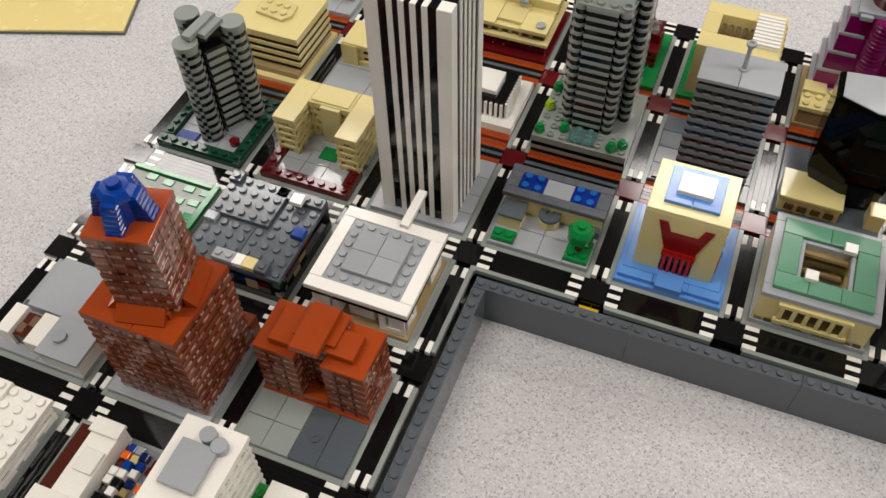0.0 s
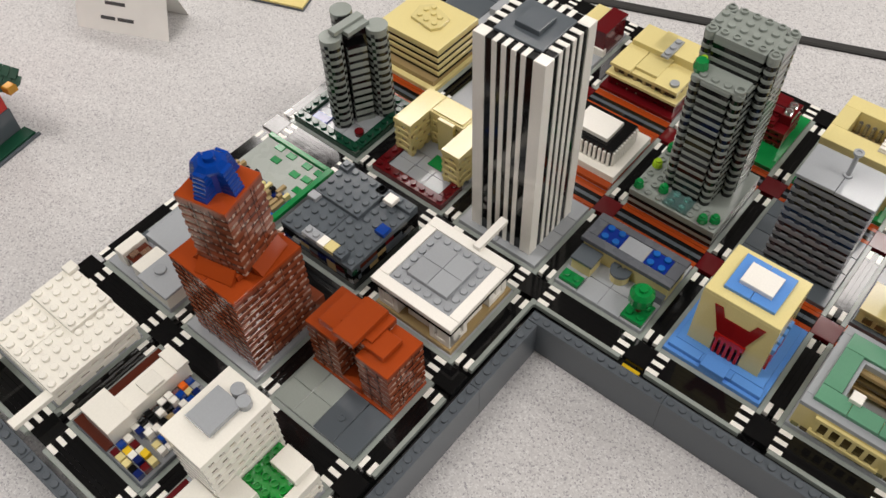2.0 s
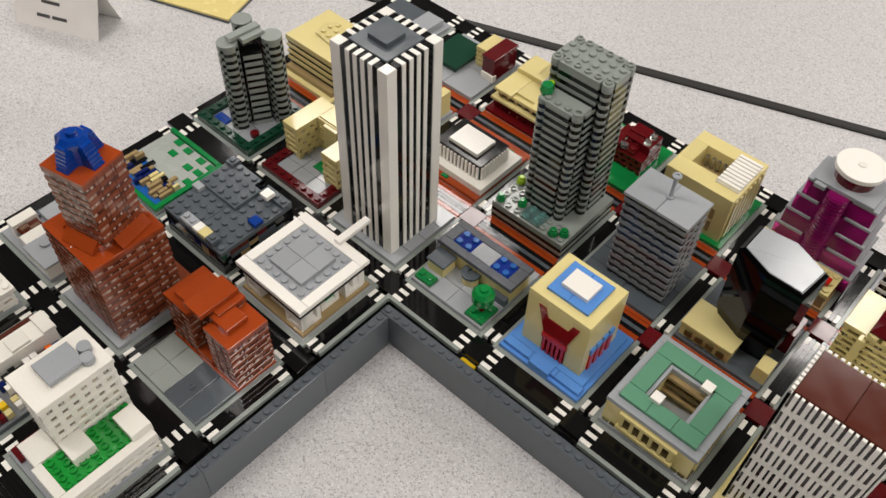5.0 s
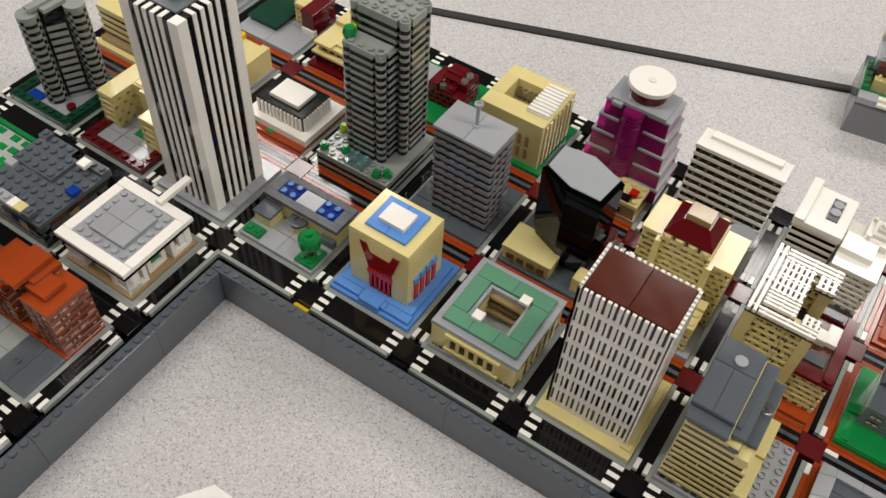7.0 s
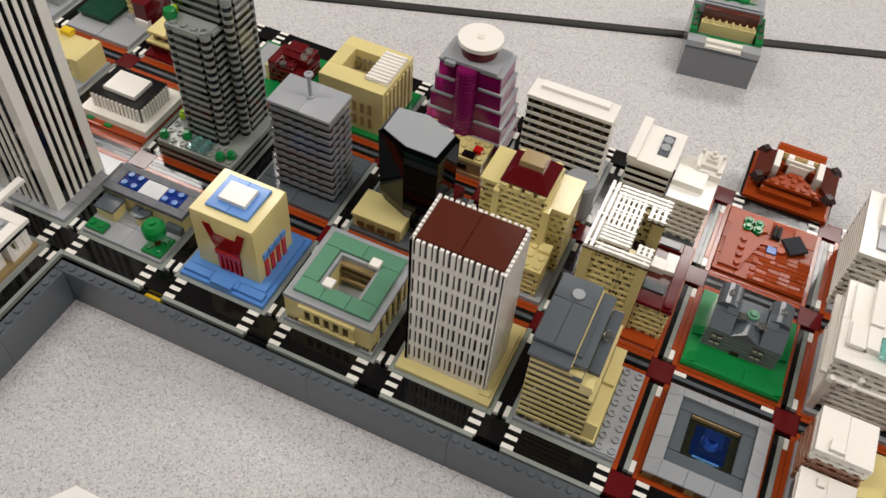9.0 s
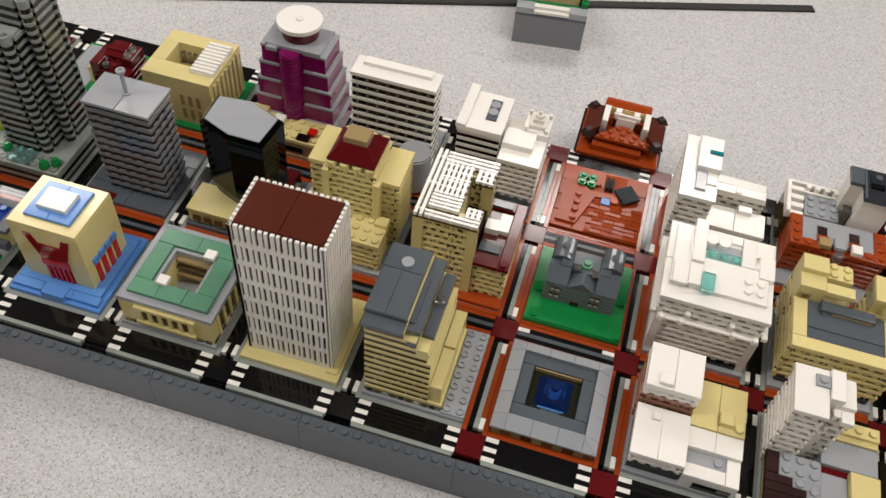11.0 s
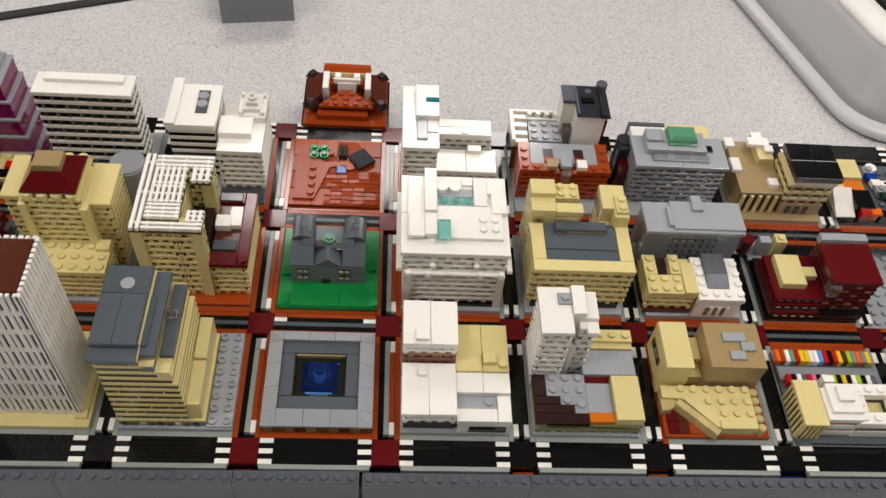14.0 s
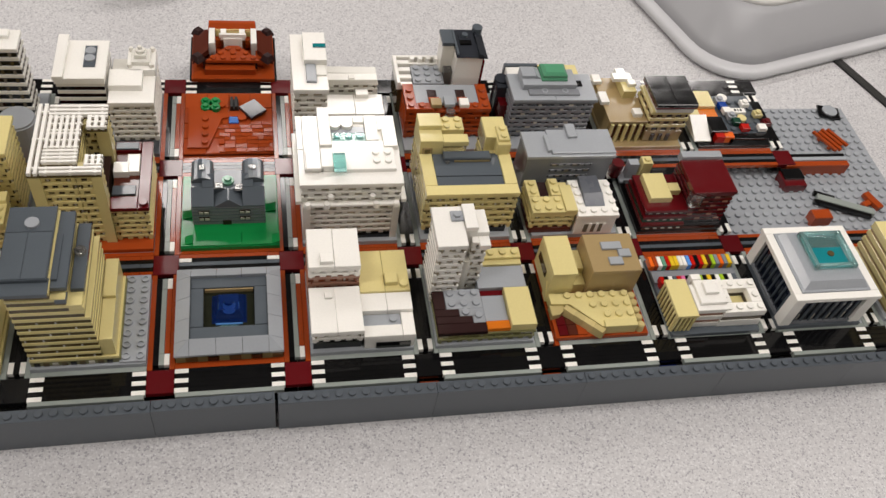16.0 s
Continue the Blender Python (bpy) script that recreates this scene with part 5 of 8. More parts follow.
def tan_stairs():
    b = Build("stepped_library", 8, 0, "tan studded terrace with stairs below dark tan block", "building", -0.3)
    b.pc(0, 0, 8, 8, 0, 1, RUST, name="base_plate")
    for k in range(6):
        b.pc(0.3 + (k % 3) * 0.8, 0.2 + (k // 3) * 1.0, 1.1 + (k % 3) * 0.8, 1.2 + (k // 3) * 1.0, 1, 0.3, (DRED, BROWN, RUST)[k % 3])
    b.add("terrace", Mesh().prism([(0.0, 3.8), (0.0, 2.8), (1.6, 2.7), (3.8, 0.4), (6.9, 0.4), (6.9, 3.8)], 1, 3.2, TAN, 0.0).studs(4, 1, 7, 4, 3.2, TAN).studs(1, 3, 4, 4, 3.2, TAN).studs(3, 2, 4, 3, 3.2, TAN), "tan studded terrace")
    for k in range(4):
        px, py = 1.2 + k * 0.68, 2.55 - k * 0.62
        b.add("stair_parapet", Mesh().loft([(px - 0.35, py - 0.3), (px + 0.45, py - 1.0), (px + 0.95, py - 0.5), (px + 0.1, py + 0.25)], [(px - 0.25, py - 0.2), (px + 0.45, py - 0.9), (px + 0.85, py - 0.5), (px + 0.1, py + 0.15)], 1, 3.1 - 0.06 * k, GLOSSTAN), "glossy clear tan stair parapet")
    b.add("ramp_end", Mesh().prism([(-0.1, 1.8), (0.6, 1.9), (1.2, 2.4), (1.0, 2.9), (-0.1, 2.9)], 1, 2.6, GLOSSTAN, 0.1)); b.pc(4.0, 0.2, 6.8, 0.9, 1, 2.6, TAN)
    for k in range(5):
        b.add("clear_column", Mesh().cyl(7.25, 0.5 + k * 0.74, 1, 3.0, 0.37, GLOSSTAN, 14, 0.33, 0.1), "clear round column")
    b.add("low_wing", Mesh().slope(-0.2, 3.7, 0.6, 4.6, 1, 5.2, TAN, "s")); b.pc(-0.1, 4.0, 2.0, 8, 1, 7.8, TAN, name="tall_wing"); b.pc(-0.1, 3.9, 2.05, 8, 8.8, 0.6, TAN)
    b.add("side_window", Mesh().box(-0.16, 5.2, -0.08, 7.4, 4.4, 6.2, OLIVE, 0.01))
    b.pc(2.0, 4.4, 3.3, 5.6, 1, 3, TAN, name="link"); b.pc(2.0, 5.6, 3.3, 7.6, 1, 4.6, TAN, name="link")
    b.pc(3.3, 4.0, 7.6, 8.0, 1, 7.9, DTAN, name="block"); b.pc(3.3, 4.0, 7.6, 8.0, 8.9, 0.6, DTAN)
    for k in range(3):
        for y in (4.5, 5.8):
            b.add("side_light", Mesh().box(7.58, y, 7.68, y + 0.9, 3.4 + 1.8 * k, 3.9 + 1.8 * k, WGLINT, 0.01))
    b.pc(4.6, 6.2, 6.4, 7.0, 9.5, 0.5, LGREY); b.pc(5.9, 5.4, 7.0, 6.2, 9.5, 0.5, LGREY); b.pc(4.9, 4.6, 6.1, 5.4, 9.5, 0.5, LGREY)


def street_market():
    b = Build("street_market", 9, 0, "white and tan houses behind rows of bright stalls", "market", -0.3, -0.35)
    b.pc(0, 0, 8, 8, 0, 1, DGREY, name="base_plate")
    b.pc(0, 5.2, 8, 6.5, 1, 0.6, MGREY)
    cols = [BRIGHT, RUST, WHITE, SGREEN, RED, YELLOW, YELLOW, CREAM, WHITE, MBLUE, RED, BLACK, RED, YELLOW, BROWN, LIME, MGREY, BRIGHT, MGREY, YELLOW]
    for k, mat in enumerate(cols):
        b.pc(0.0 + k * 0.39, 6.7, 0.38 + k * 0.39, 7.8, 1, 1.6, mat, name="stall")
    cols = [RED, BLACK, WHITE, DGREY, RED, PINK, BLACK, WHITE, CREAM, LIME, BLACK, YELLOW, BLACK, WHITE, LIME, BLACK, WHITE, DGREY]
    for k, mat in enumerate(cols):
        b.pc(0.3 + k * 0.4, 4.7, 0.69 + k * 0.4, 5.5, 1, 2.0, mat, name="stall")
    b.pc(-0.1, 0.5, 1.6, 4.0, 1, 5.0, OLIVE, name="tan_house"); b.pc(-0.2, 0.3, 1.7, 4.1, 6.0, 0.7, TAN, name="roof_tile")
    for k in range(8):
        b.add("pier", Mesh().box(-0.18, 0.5 + k * 0.45, -0.05, 0.72 + k * 0.45, 1, 6, TAN, 0.02))
        if k < 5:
            b.add("pier", Mesh().box(-0.1 + k * 0.38, 0.38, 0.1 + k * 0.38, 0.52, 1, 6, TAN, 0.02))
    for k in range(5):
        o = 0.12 * (k % 2)
        b.pc(1.7 + o, 0.7 + o, 4.4, 3.4, 1 + k * 1.2, 1.2, WHITE if k % 2 == 0 else BCLEAR, name="step_floor")
    b.pc(2.0, 1.2, 4.4, 3.6, 7, 0.8, WHITE, 0); b.pc(2.6, 2.0, 3.8, 3.2, 7.8, 0.8, WHITE)
    for x0, y0, x1, y1 in ((4.2, 0.6, 8, 1.6), (4.2, 3.0, 8, 4.0), (7.0, 1.6, 8, 3.0), (4.2, 1.6, 5.2, 3.0)):
        for k in range(3):
            b.pc(x0 + 0.08 * (k == 1), y0 + 0.08 * (k == 1), x1 - 0.08 * (k == 1), y1, (1, 2.9, 4.4)[k], (1.9, 1.5, 1.7)[k], WHITE if k != 1 else WGREY, 1 if k == 2 else 0, name="wing")
    b.pc(5.4, 1.6, 7, 3.0, 1, 2.5, TAN, name="court")
    b.pc(2.3, 4.0, 3.2, 4.6, 1, 5.5, WHITE, name="corner_house")


def teal_pool_hall():
    b = Build("aquatic_centre", 10, 0, "white block with grey roof and teal glass light", "building", -0.5, -0.25)
    b.pc(0.05, 0.05, 7.9, 7.9, 0, 1, DGREY, name="base_plate")
    b.add("core", Mesh().box(0.35, 0.5, 7.5, 7.5, 1, 9.6, GLAZE), "dark blue glazing")
    for x, y in ((0.05, 0.2), (6.75, 0.2), (0.05, 6.8), (6.75, 6.8)):
        b.pc(x, y, x + 1.0, y + 1.0, 1, 8.6, WHITE, name="corner_pier")
    for k in range(8):
        b.add("mullion", Mesh().box(1.25 + k * 0.72, 0.34, 1.36 + k * 0.72, 0.55, 1, 9.4, DGREY, 0.01)); b.add("mullion", Mesh().box(0.2, 1.4 + k * 0.7, 0.4, 1.51 + k * 0.7, 1, 9.4, DGREY, 0.01))
        if k % 2 == 0:
            # pale upright box painting a highlight on the dark glass
            b.add("glazing_glint", Mesh().box(1.45 + k * 0.72, 0.44, 1.62 + k * 0.72, 0.52, 2.2, 4.0, WGLINT, 0.01))
    b.add("sill", Mesh().box(1.05, 0.3, 6.75, 0.5, 1, 1.8, MGREY).box(0.15, 1.2, 0.35, 6.8, 1, 1.8, MGREY))
    r = Mesh().box(-0.05, 0.1, 7.85, 0.8, 9.6, 10.6, WHITE).box(-0.05, 7.2, 7.85, 7.9, 9.6, 10.6, WHITE).box(-0.05, 0.8, 0.7, 7.2, 9.6, 10.6, WHITE).box(7.1, 0.8, 7.85, 7.2, 9.6, 10.6, WHITE)
    b.add("roof_rim", r, "white roof rim")
    b.pc(0.7, 0.8, 7.1, 7.2, 9.6, 1.2, LGREY, name="roof_plate")
    sq = lambda x0, y0, x1, y1: [(x0, y0), (x1, y0), (x1, y1), (x0, y1)]
    b.add("roof_slope", Mesh().loft(sq(0.95, 1.05, 6.85, 6.95), sq(1.5, 1.6, 6.5, 6.8), 10.8, 12.0, LGREY), "light grey sloping roof block")
    t = Mesh().box(2.4, 2.7, 2.75, 6.5, 11.9, 13.3, TTEAL).box(5.95, 2.7, 6.3, 6.5, 11.9, 13.3, TTEAL).box(2.75, 2.7, 5.95, 3.05, 11.9, 13.3, TTEAL).box(2.75, 6.15, 5.95, 6.5, 11.9, 13.3, TTEAL)
    b.add("roof_light", t, "clear teal roof light"); b.add("basin", Mesh().box(2.75, 3.05, 5.95, 6.15, 12.02, 12.2, POOLTEAL).box(2.75, 5.0, 5.95, 6.15, 12.2, 12.34, TTEAL).cyl(4.6, 4.3, 12.2, 12.5, 0.3, OLIVE, 12), "deep teal basin")


def tan_corner():
    b = Build("tan_house", 11, 0, "plain tan house with banded walls", "building")
    b.pc(0, 0, 8, 8, 0, 1, LGREY, name="base_plate")
    b.storeys(0.2, 0.5, 8, 7.5, 1, 5, 1.2, TAN, 0.9, DTAN, 0.12)
    b.pc(0.2, 0.5, 8, 7.5, 11.5, 0.6, TAN, name="roof_tile")


for f in (pool_house, red_gate_house, green_roof_house, grid_tower, terrace_office, fountain, white_shops, white_slim_tower, tan_stairs, street_market, teal_pool_hall, tan_corner):
    f()


# ================= second row =================
def banded_bank():
    b = Build("banded_bank", -3, 1, "tan and black banded block with plain tan roof", "building")
    b.pc(0, 0, 8, 8, 0, 1, TAN, name="base_plate"); b.pc(0.5, 0.6, 7.6, 7.6, 1, 1.4, DTAN, name="ground_floor")
    z = b.storeys(0.3, 1.2, 7.8, 7.4, 2.4, 4, 0.9, TAN, 1.1, BLACK, 0.14)
    b.pc(0.3, 1.2, 7.8, 7.4, z, 0.7, TAN, name="roof_tile")
    w = Mesh().prism([(2.6, 3.4), (5.4, 3.0), (6.0, 3.8), (5.8, 5.4), (3.2, 6.2), (2.2, 5.2)], z + 0.7, z + 1.5, TAN)
    for x, y in ((3.2, 4.0), (4.2, 3.8), (5.2, 3.8), (3.2, 5.0), (4.2, 4.9), (5.1, 4.8), (3.6, 5.7)):
        w.cyl(x, y, z + 1.5, z + 2.0, 0.28, TAN, 12)
    b.add("wedge_plate", w)


def tan_hall():
    b = Build("tan_hall", -2, 1, "small tan hall with dark windows on paving", "building")
    b.tiles(0, 0, 8, 8, 0, 1, LGREY, 4, 4)
    b.pc(0.6, 4.4, 7.6, 7.6, 1, 1.2, TAN, name="sill"); b.storeys(0.8, 4.6, 7.4, 7.4, 2.2, 2, 0.8, TAN, 1.0, DBROWN, 0.12, post=TAN)
    b.pc(0.4, 4.2, 2.0, 7.8, 1, 5.6, TAN, name="end_wall"); b.pc(0.5, 4.3, 7.7, 7.7, 6.2, 0.8, TAN, name="roof_tile")
    b.pc(6.8, 4.2, 7.8, 7.8, 1, 6.6, TAN, name="end_wall"); b.pc(3.4, 7.0, 4.6, 7.9, 7, 1.4, YELLOW, name="sign_block")


def temple():
    b = Build("colonnade_hall", -1, 1, "low hall with white ribbed walls and dark roof", "building")
    b.pc(0, 0, 8, 8, 0, 1, RUST, name="base_plate")
    for x, y in ((1.2, 0.3), (3.4, 0.2), (5.8, 7.2), (3.2, 7.3)):
        b.pc(x, y, x + 0.8, y + 0.4, 1, 0.4, GREEN, name="hedge")
    b.pc(0.4, 0.7, 8, 7.0, 1, 1.8, CREAM, name="plinth")
    x0, y0, x1, y1 = 1.2, 1.5, 7.2, 6.0
    b.add("core", Mesh().box(x0 + 0.2, y0 + 0.2, x1 - 0.2, y1 - 0.2, 2.8, 6.4, BLACK))
    for k in range(12):
        o = (x1 - x0 - 0.4) * (k + 0.2) / 12
        b.add("rib", Mesh().box(x0 + 0.2 + o, y0, x0 + 0.45 + o, y0 + 0.3, 2.8, 6.6, WHITE, 0.02)); b.add("rib", Mesh().box(x0 + 0.2 + o, y1 - 0.3, x0 + 0.45 + o, y1, 2.8, 6.6, WHITE, 0.02))
    for k in range(10):
        o = (y1 - y0 - 0.4) * (k + 0.2) / 10
        b.add("rib", Mesh().box(x1 - 0.3, y0 + 0.2 + o, x1, y0 + 0.45 + o, 2.8, 6.6, WHITE, 0.02)); b.add("rib", Mesh().box(x0, y0 + 0.2 + o, x0 + 0.3, y0 + 0.45 + o, 2.8, 6.6, WHITE, 0.02))
    b.pc(x0 + 0.15, y0 + 0.15, x1 - 0.15, y1 - 0.15, 6.4, 0.8, BLACK, name="roof_tile"); b.pc(2.4, 2.4, 6.0, 5.1, 7.2, 1, WHITE)


def notched_plate(w, d, h, mat, r=0.5):
    """A floor with round corner pieces set off by narrow grooves."""
    m = Mesh().box(1.0, 0.02, w - 1.0, d - 0.02, 0, h, mat, 0.02)
    m.box(0.05, 1.0, 1.0, d - 1.0, 0, h, mat, 0.02).box(w - 1.0, 1.0, w - 0.05, d - 1.0, 0, h, mat, 0.02)
    for x in (0.5, w - 0.5):
        for y in (0.5, d - 0.5):
            m.cyl(x, y, 0, h, r - 0.02, mat, 16)
    return m


def banded_twin_tower():
    b = Build("banded_twin_tower", 0, 1, "tall grey and black banded tower with rounded corners", "tower")
    for k in range(4):
        b.pc(0, 0, 8, 8, k, 1, BLACK if k % 2 == 0 else OGREY, name="podium_plate")
    b.add("podium_top", Mesh().box(0, 0, 8, 8, 4, 4.6, OGREY).studs(0, 0, 8, 2, 4.6, OGREY, True).studs(0, 2, 2, 8, 4.6, OGREY, True), "grey plate with hollow studs")
    b.add("pool", Mesh().box(3.0, 0.2, 5.2, 1.9, 4.6, 5.2, TTEAL).studs(3.1, 0.1, 5.1, 2.1, 5.2, TTEAL), "clear teal pool plate")
    for x, y, g in ((0.5, 0.6, GREEN), (0.5, 3.6, LIME), (6.6, 0.5, GREEN), (7.4, 1.1, GREEN), (2.4, 1.4, GREEN), (0.5, 6.0, GREEN)):
        b.add("shrub", Mesh().cyl(x, y, 5.0, 6.2, 0.48, g, 8, 0.4).cyl(x, y, 6.2, 6.7, 0.28, g, 10))
    ga, gb = notched_plate(6, 4, 0.85, OGREY), notched_plate(5.94, 3.94, 1.15, BLACK)
    gb.box(0.4, 0.4, 5.5, 3.5, 0, 1.15, BLACK, 0.01)
    ga.box(0.4, 0.4, 5.6, 3.6, 0, 0.85, BLACK, 0.01)
    ga, gb = ga.data("floor_plate"), gb.data("window_plate")
    la = notched_plate(4.4, 3, 0.85, OGREY); la.box(0.4, 0.4, 4.0, 2.6, 0, 0.85, BLACK, 0.01)
    lb = notched_plate(4.34, 2.94, 1.15, BLACK); lb.box(0.4, 0.4, 3.9, 2.5, 0, 1.15, BLACK, 0.01)
    la, lb = la.data("floor_plate"), lb.data("window_plate")
    for k in range(18):
        b.add("window_plate", gb, at=(1.23, 4.03, 4.6 + 2 * k)); b.add("floor_plate", ga, at=(1.2, 4.0, 5.75 + 2 * k))
        if k < 15:
            b.add("window_plate", lb, at=(1.83, 2.03, 4.6 + 2 * k)); b.add("floor_plate", la, at=(1.8, 2.0, 5.75 + 2 * k))
    b.add("roof_plate", notched_plate(6, 4, 1, OGREY).studs(0, 0, 6, 4, 1, OGREY, skip={(i, j) for i in range(6) for j in (0, 3)}).studs(0, 0, 6, 1, 1, OGREY, True).studs(0, 3, 6, 4, 1, OGREY, True), at=(1.2, 4.0, 40.6))
    b.add("roof_plate", Mesh().box(0.3, 0.05, 4.2, 2.0, 0, 0.5, OGREY).studs(0.4, 0, 3.4, 1, 0.5, OGREY).tube(3.9, 0.5, 0.2, 1.2, 0.45, 0.28, OGREY), at=(1.8, 2.0, 34.6))
    b.add("roof_bush", Mesh().cyl(2.2, 2.9, 35.0, 36.0, 0.5, GREEN, 8, 0.6).cyl(2.2, 2.9, 36.0, 37.4, 0.62, GREEN, 8, 0.5), "green leafy roof piece")
    b.add("roof_bush", Mesh().cyl(2.0, 3.7, 35.0, 36.6, 0.3, LIME, 8), "lime roof piece")


def slab_tower():
    b = Build("louvred_tower", 1, 1, "grey banded tower with flat roof and mast", "tower")
    b.tiles(0, 0, 8, 8, 0, 1, DGREY, 4, 2)
    b.pc(0.3, 0.2, 3.0, 0.9, 1, 0.4, DRED)
    z = b.storeys(1.75, 1.65, 7.55, 5.35, 1, 11, 1.0, MGREY, 1.1, BLACK, 0.14, post=SLATE)
    b.pc(1.85, 1.75, 7.45, 5.25, z, 0.9, BLACK, name="attic")
    b.tiles(1.65, 1.55, 7.65, 5.45, z + 0.9, 0.7, LGREY, 3.0, 3.9)
    b.add("mast", Mesh().cyl(4.7, 3.6, z + 1.6, z + 2.0, 0.35, LGREY).cyl(4.7, 3.6, z + 2.0, z + 6.6, 0.17, LGREY).cyl(4.7, 3.6, z + 6.6, z + 7.4, 0.2, LGREY, 12, 0.38).tube(4.7, 3.6, z + 7.3, z + 7.7, 0.38, 0.2, LGREY), "grey mast with hollow cap")


def black_hex_tower():
    b = Build("black_glass_tower", 2, 1, "glossy black faceted tower beside a low tan house", "tower")
    b.pc(0, 0, 8, 8, 0, 1, DGREY, name="base_plate")
    top = [(1.4, 2.9), (4.3, 1.7), (7.35, 1.7), (7.7, 5.1), (4.5, 6.45), (1.4, 6.1)]
    low = [(2.4, 3.2), (4.4, 2.4), (6.8, 2.6), (7.1, 5.0), (4.6, 6.1), (2.5, 5.8)]
    mid = [(1.5, 3.0), (4.3, 1.8), (7.25, 1.8), (7.6, 5.0), (4.5, 6.35), (1.5, 6.0)]
    b.add("shaft", Mesh().loft(low, mid, 1, 8, SATIN).loft(mid, top, 8, 25.2, SATIN), "polished black faceted shaft")
    ins = [(x + (4.5 - x) * 0.13, y + (4.1 - y) * 0.13) for x, y in top]
    b.add("roof_bevel", Mesh().loft(top, [(x + (4.5 - x) * 0.1, y + (4.1 - y) * 0.1) for x, y in top], 25.2, 25.9, SATIN))
    b.add("roof", Mesh().prism([ins[0], ins[1], ins[2], ins[3]], 25.3, 26.1, LGREY, 0.01).prism([ins[0], ins[3], ins[4], ins[5]], 25.3, 26.08, LGREY, 0.01), "light grey roof of two plates")
    b.pc(0.2, 0.4, 4.8, 3.4, 1, 3.4, TAN, name="low_house"); b.pc(0.1, 0.3, 4.9, 3.5, 4.4, 0.7, TAN, name="roof_tile")
    for k in range(4):
        b.add("window", Mesh().box(0.7 + k * 1.0, 0.18, 1.4 + k * 1.0, 0.3, 2.0, 3.6, OLIVE, 0.01))
    b.pc(6.8, 0.6, 8, 2.2, 1, 4, TAN, name="corner_house"); b.pc(6.8, 4.6, 7.9, 7.0, 1, 6.0, DRED, name="side_house")


def tan_grand_hotel():
    b = Build("grand_hotel", 3, 1, "tan hotel with dark red hipped roof and studded terrace", "building")
    b.pc(0, 0, 8, 8, 0, 1, LGREY, name="base_plate")
    b.courses(0.6, 0.3, 7.4, 3.2, 1, 5, 1.5, TAN, OLIVE, DTAN, (0.4, 0.48)); b.pc(0.5, 0.2, 7.5, 3.2, 8.5, 1, TAN, 1)
    b.pc(6.4, 2.2, 7.5, 3.2, 9.5, 1, TAN)
    z = b.courses(2.0, 3.0, 6.2, 7.4, 1, 14, 1.5, TAN, OLIVE, DTAN, (0.4, 0.48))
    b.courses(0.4, 3.6, 2.0, 7.6, 1, 13, 1.5, TAN, OLIVE, DTAN, (0.4, 0.48)); b.courses(6.2, 3.6, 8.0, 7.6, 1, 12, 1.5, TAN, OLIVE, DTAN, (0.4, 0.48))
    b.pc(0.3, 3.5, 2.1, 7.7, 20.5, 0.8, TAN, name="roof_tile"); b.pc(6.1, 3.5, 8.1, 7.7, 19, 0.8, TAN, name="roof_tile")
    b.pc(1.7, 2.8, 2.3, 3.6, 1, 20, TAN, name="corner_pier"); b.pc(6.0, 2.8, 6.6, 3.6, 1, 19, TAN, name="corner_pier")
    for k in range(4):
        b.add("round_brick", Mesh().cyl(2.5 + k * 1.05, 3.3, z, z + 1.2, 0.42, TAN, 14)); b.add("round_brick", Mesh().cyl(2.5 + k * 1.05, 7.0, z, z + 1.2, 0.42, TAN, 14))
    b.pc(2.3, 3.8, 5.9, 6.6, z, 1.4, TAN, name="attic")
    e, t = [(2.1, 3.1), (6.1, 3.1), (6.1, 6.9), (2.1, 6.9)], [(3.0, 4.1), (5.2, 4.1), (5.2, 5.9), (3.0, 5.9)]
    b.add("hip_roof", Mesh().loft(e, e, z + 1.4, z + 1.8, DRED).loft(e, t, z + 1.8, z + 4.4, DRED), "dark red hipped roof")
    b.pc(3.1, 4.2, 5.1, 5.8, z + 4.4, 1.4, DTAN, name="roof_lantern")


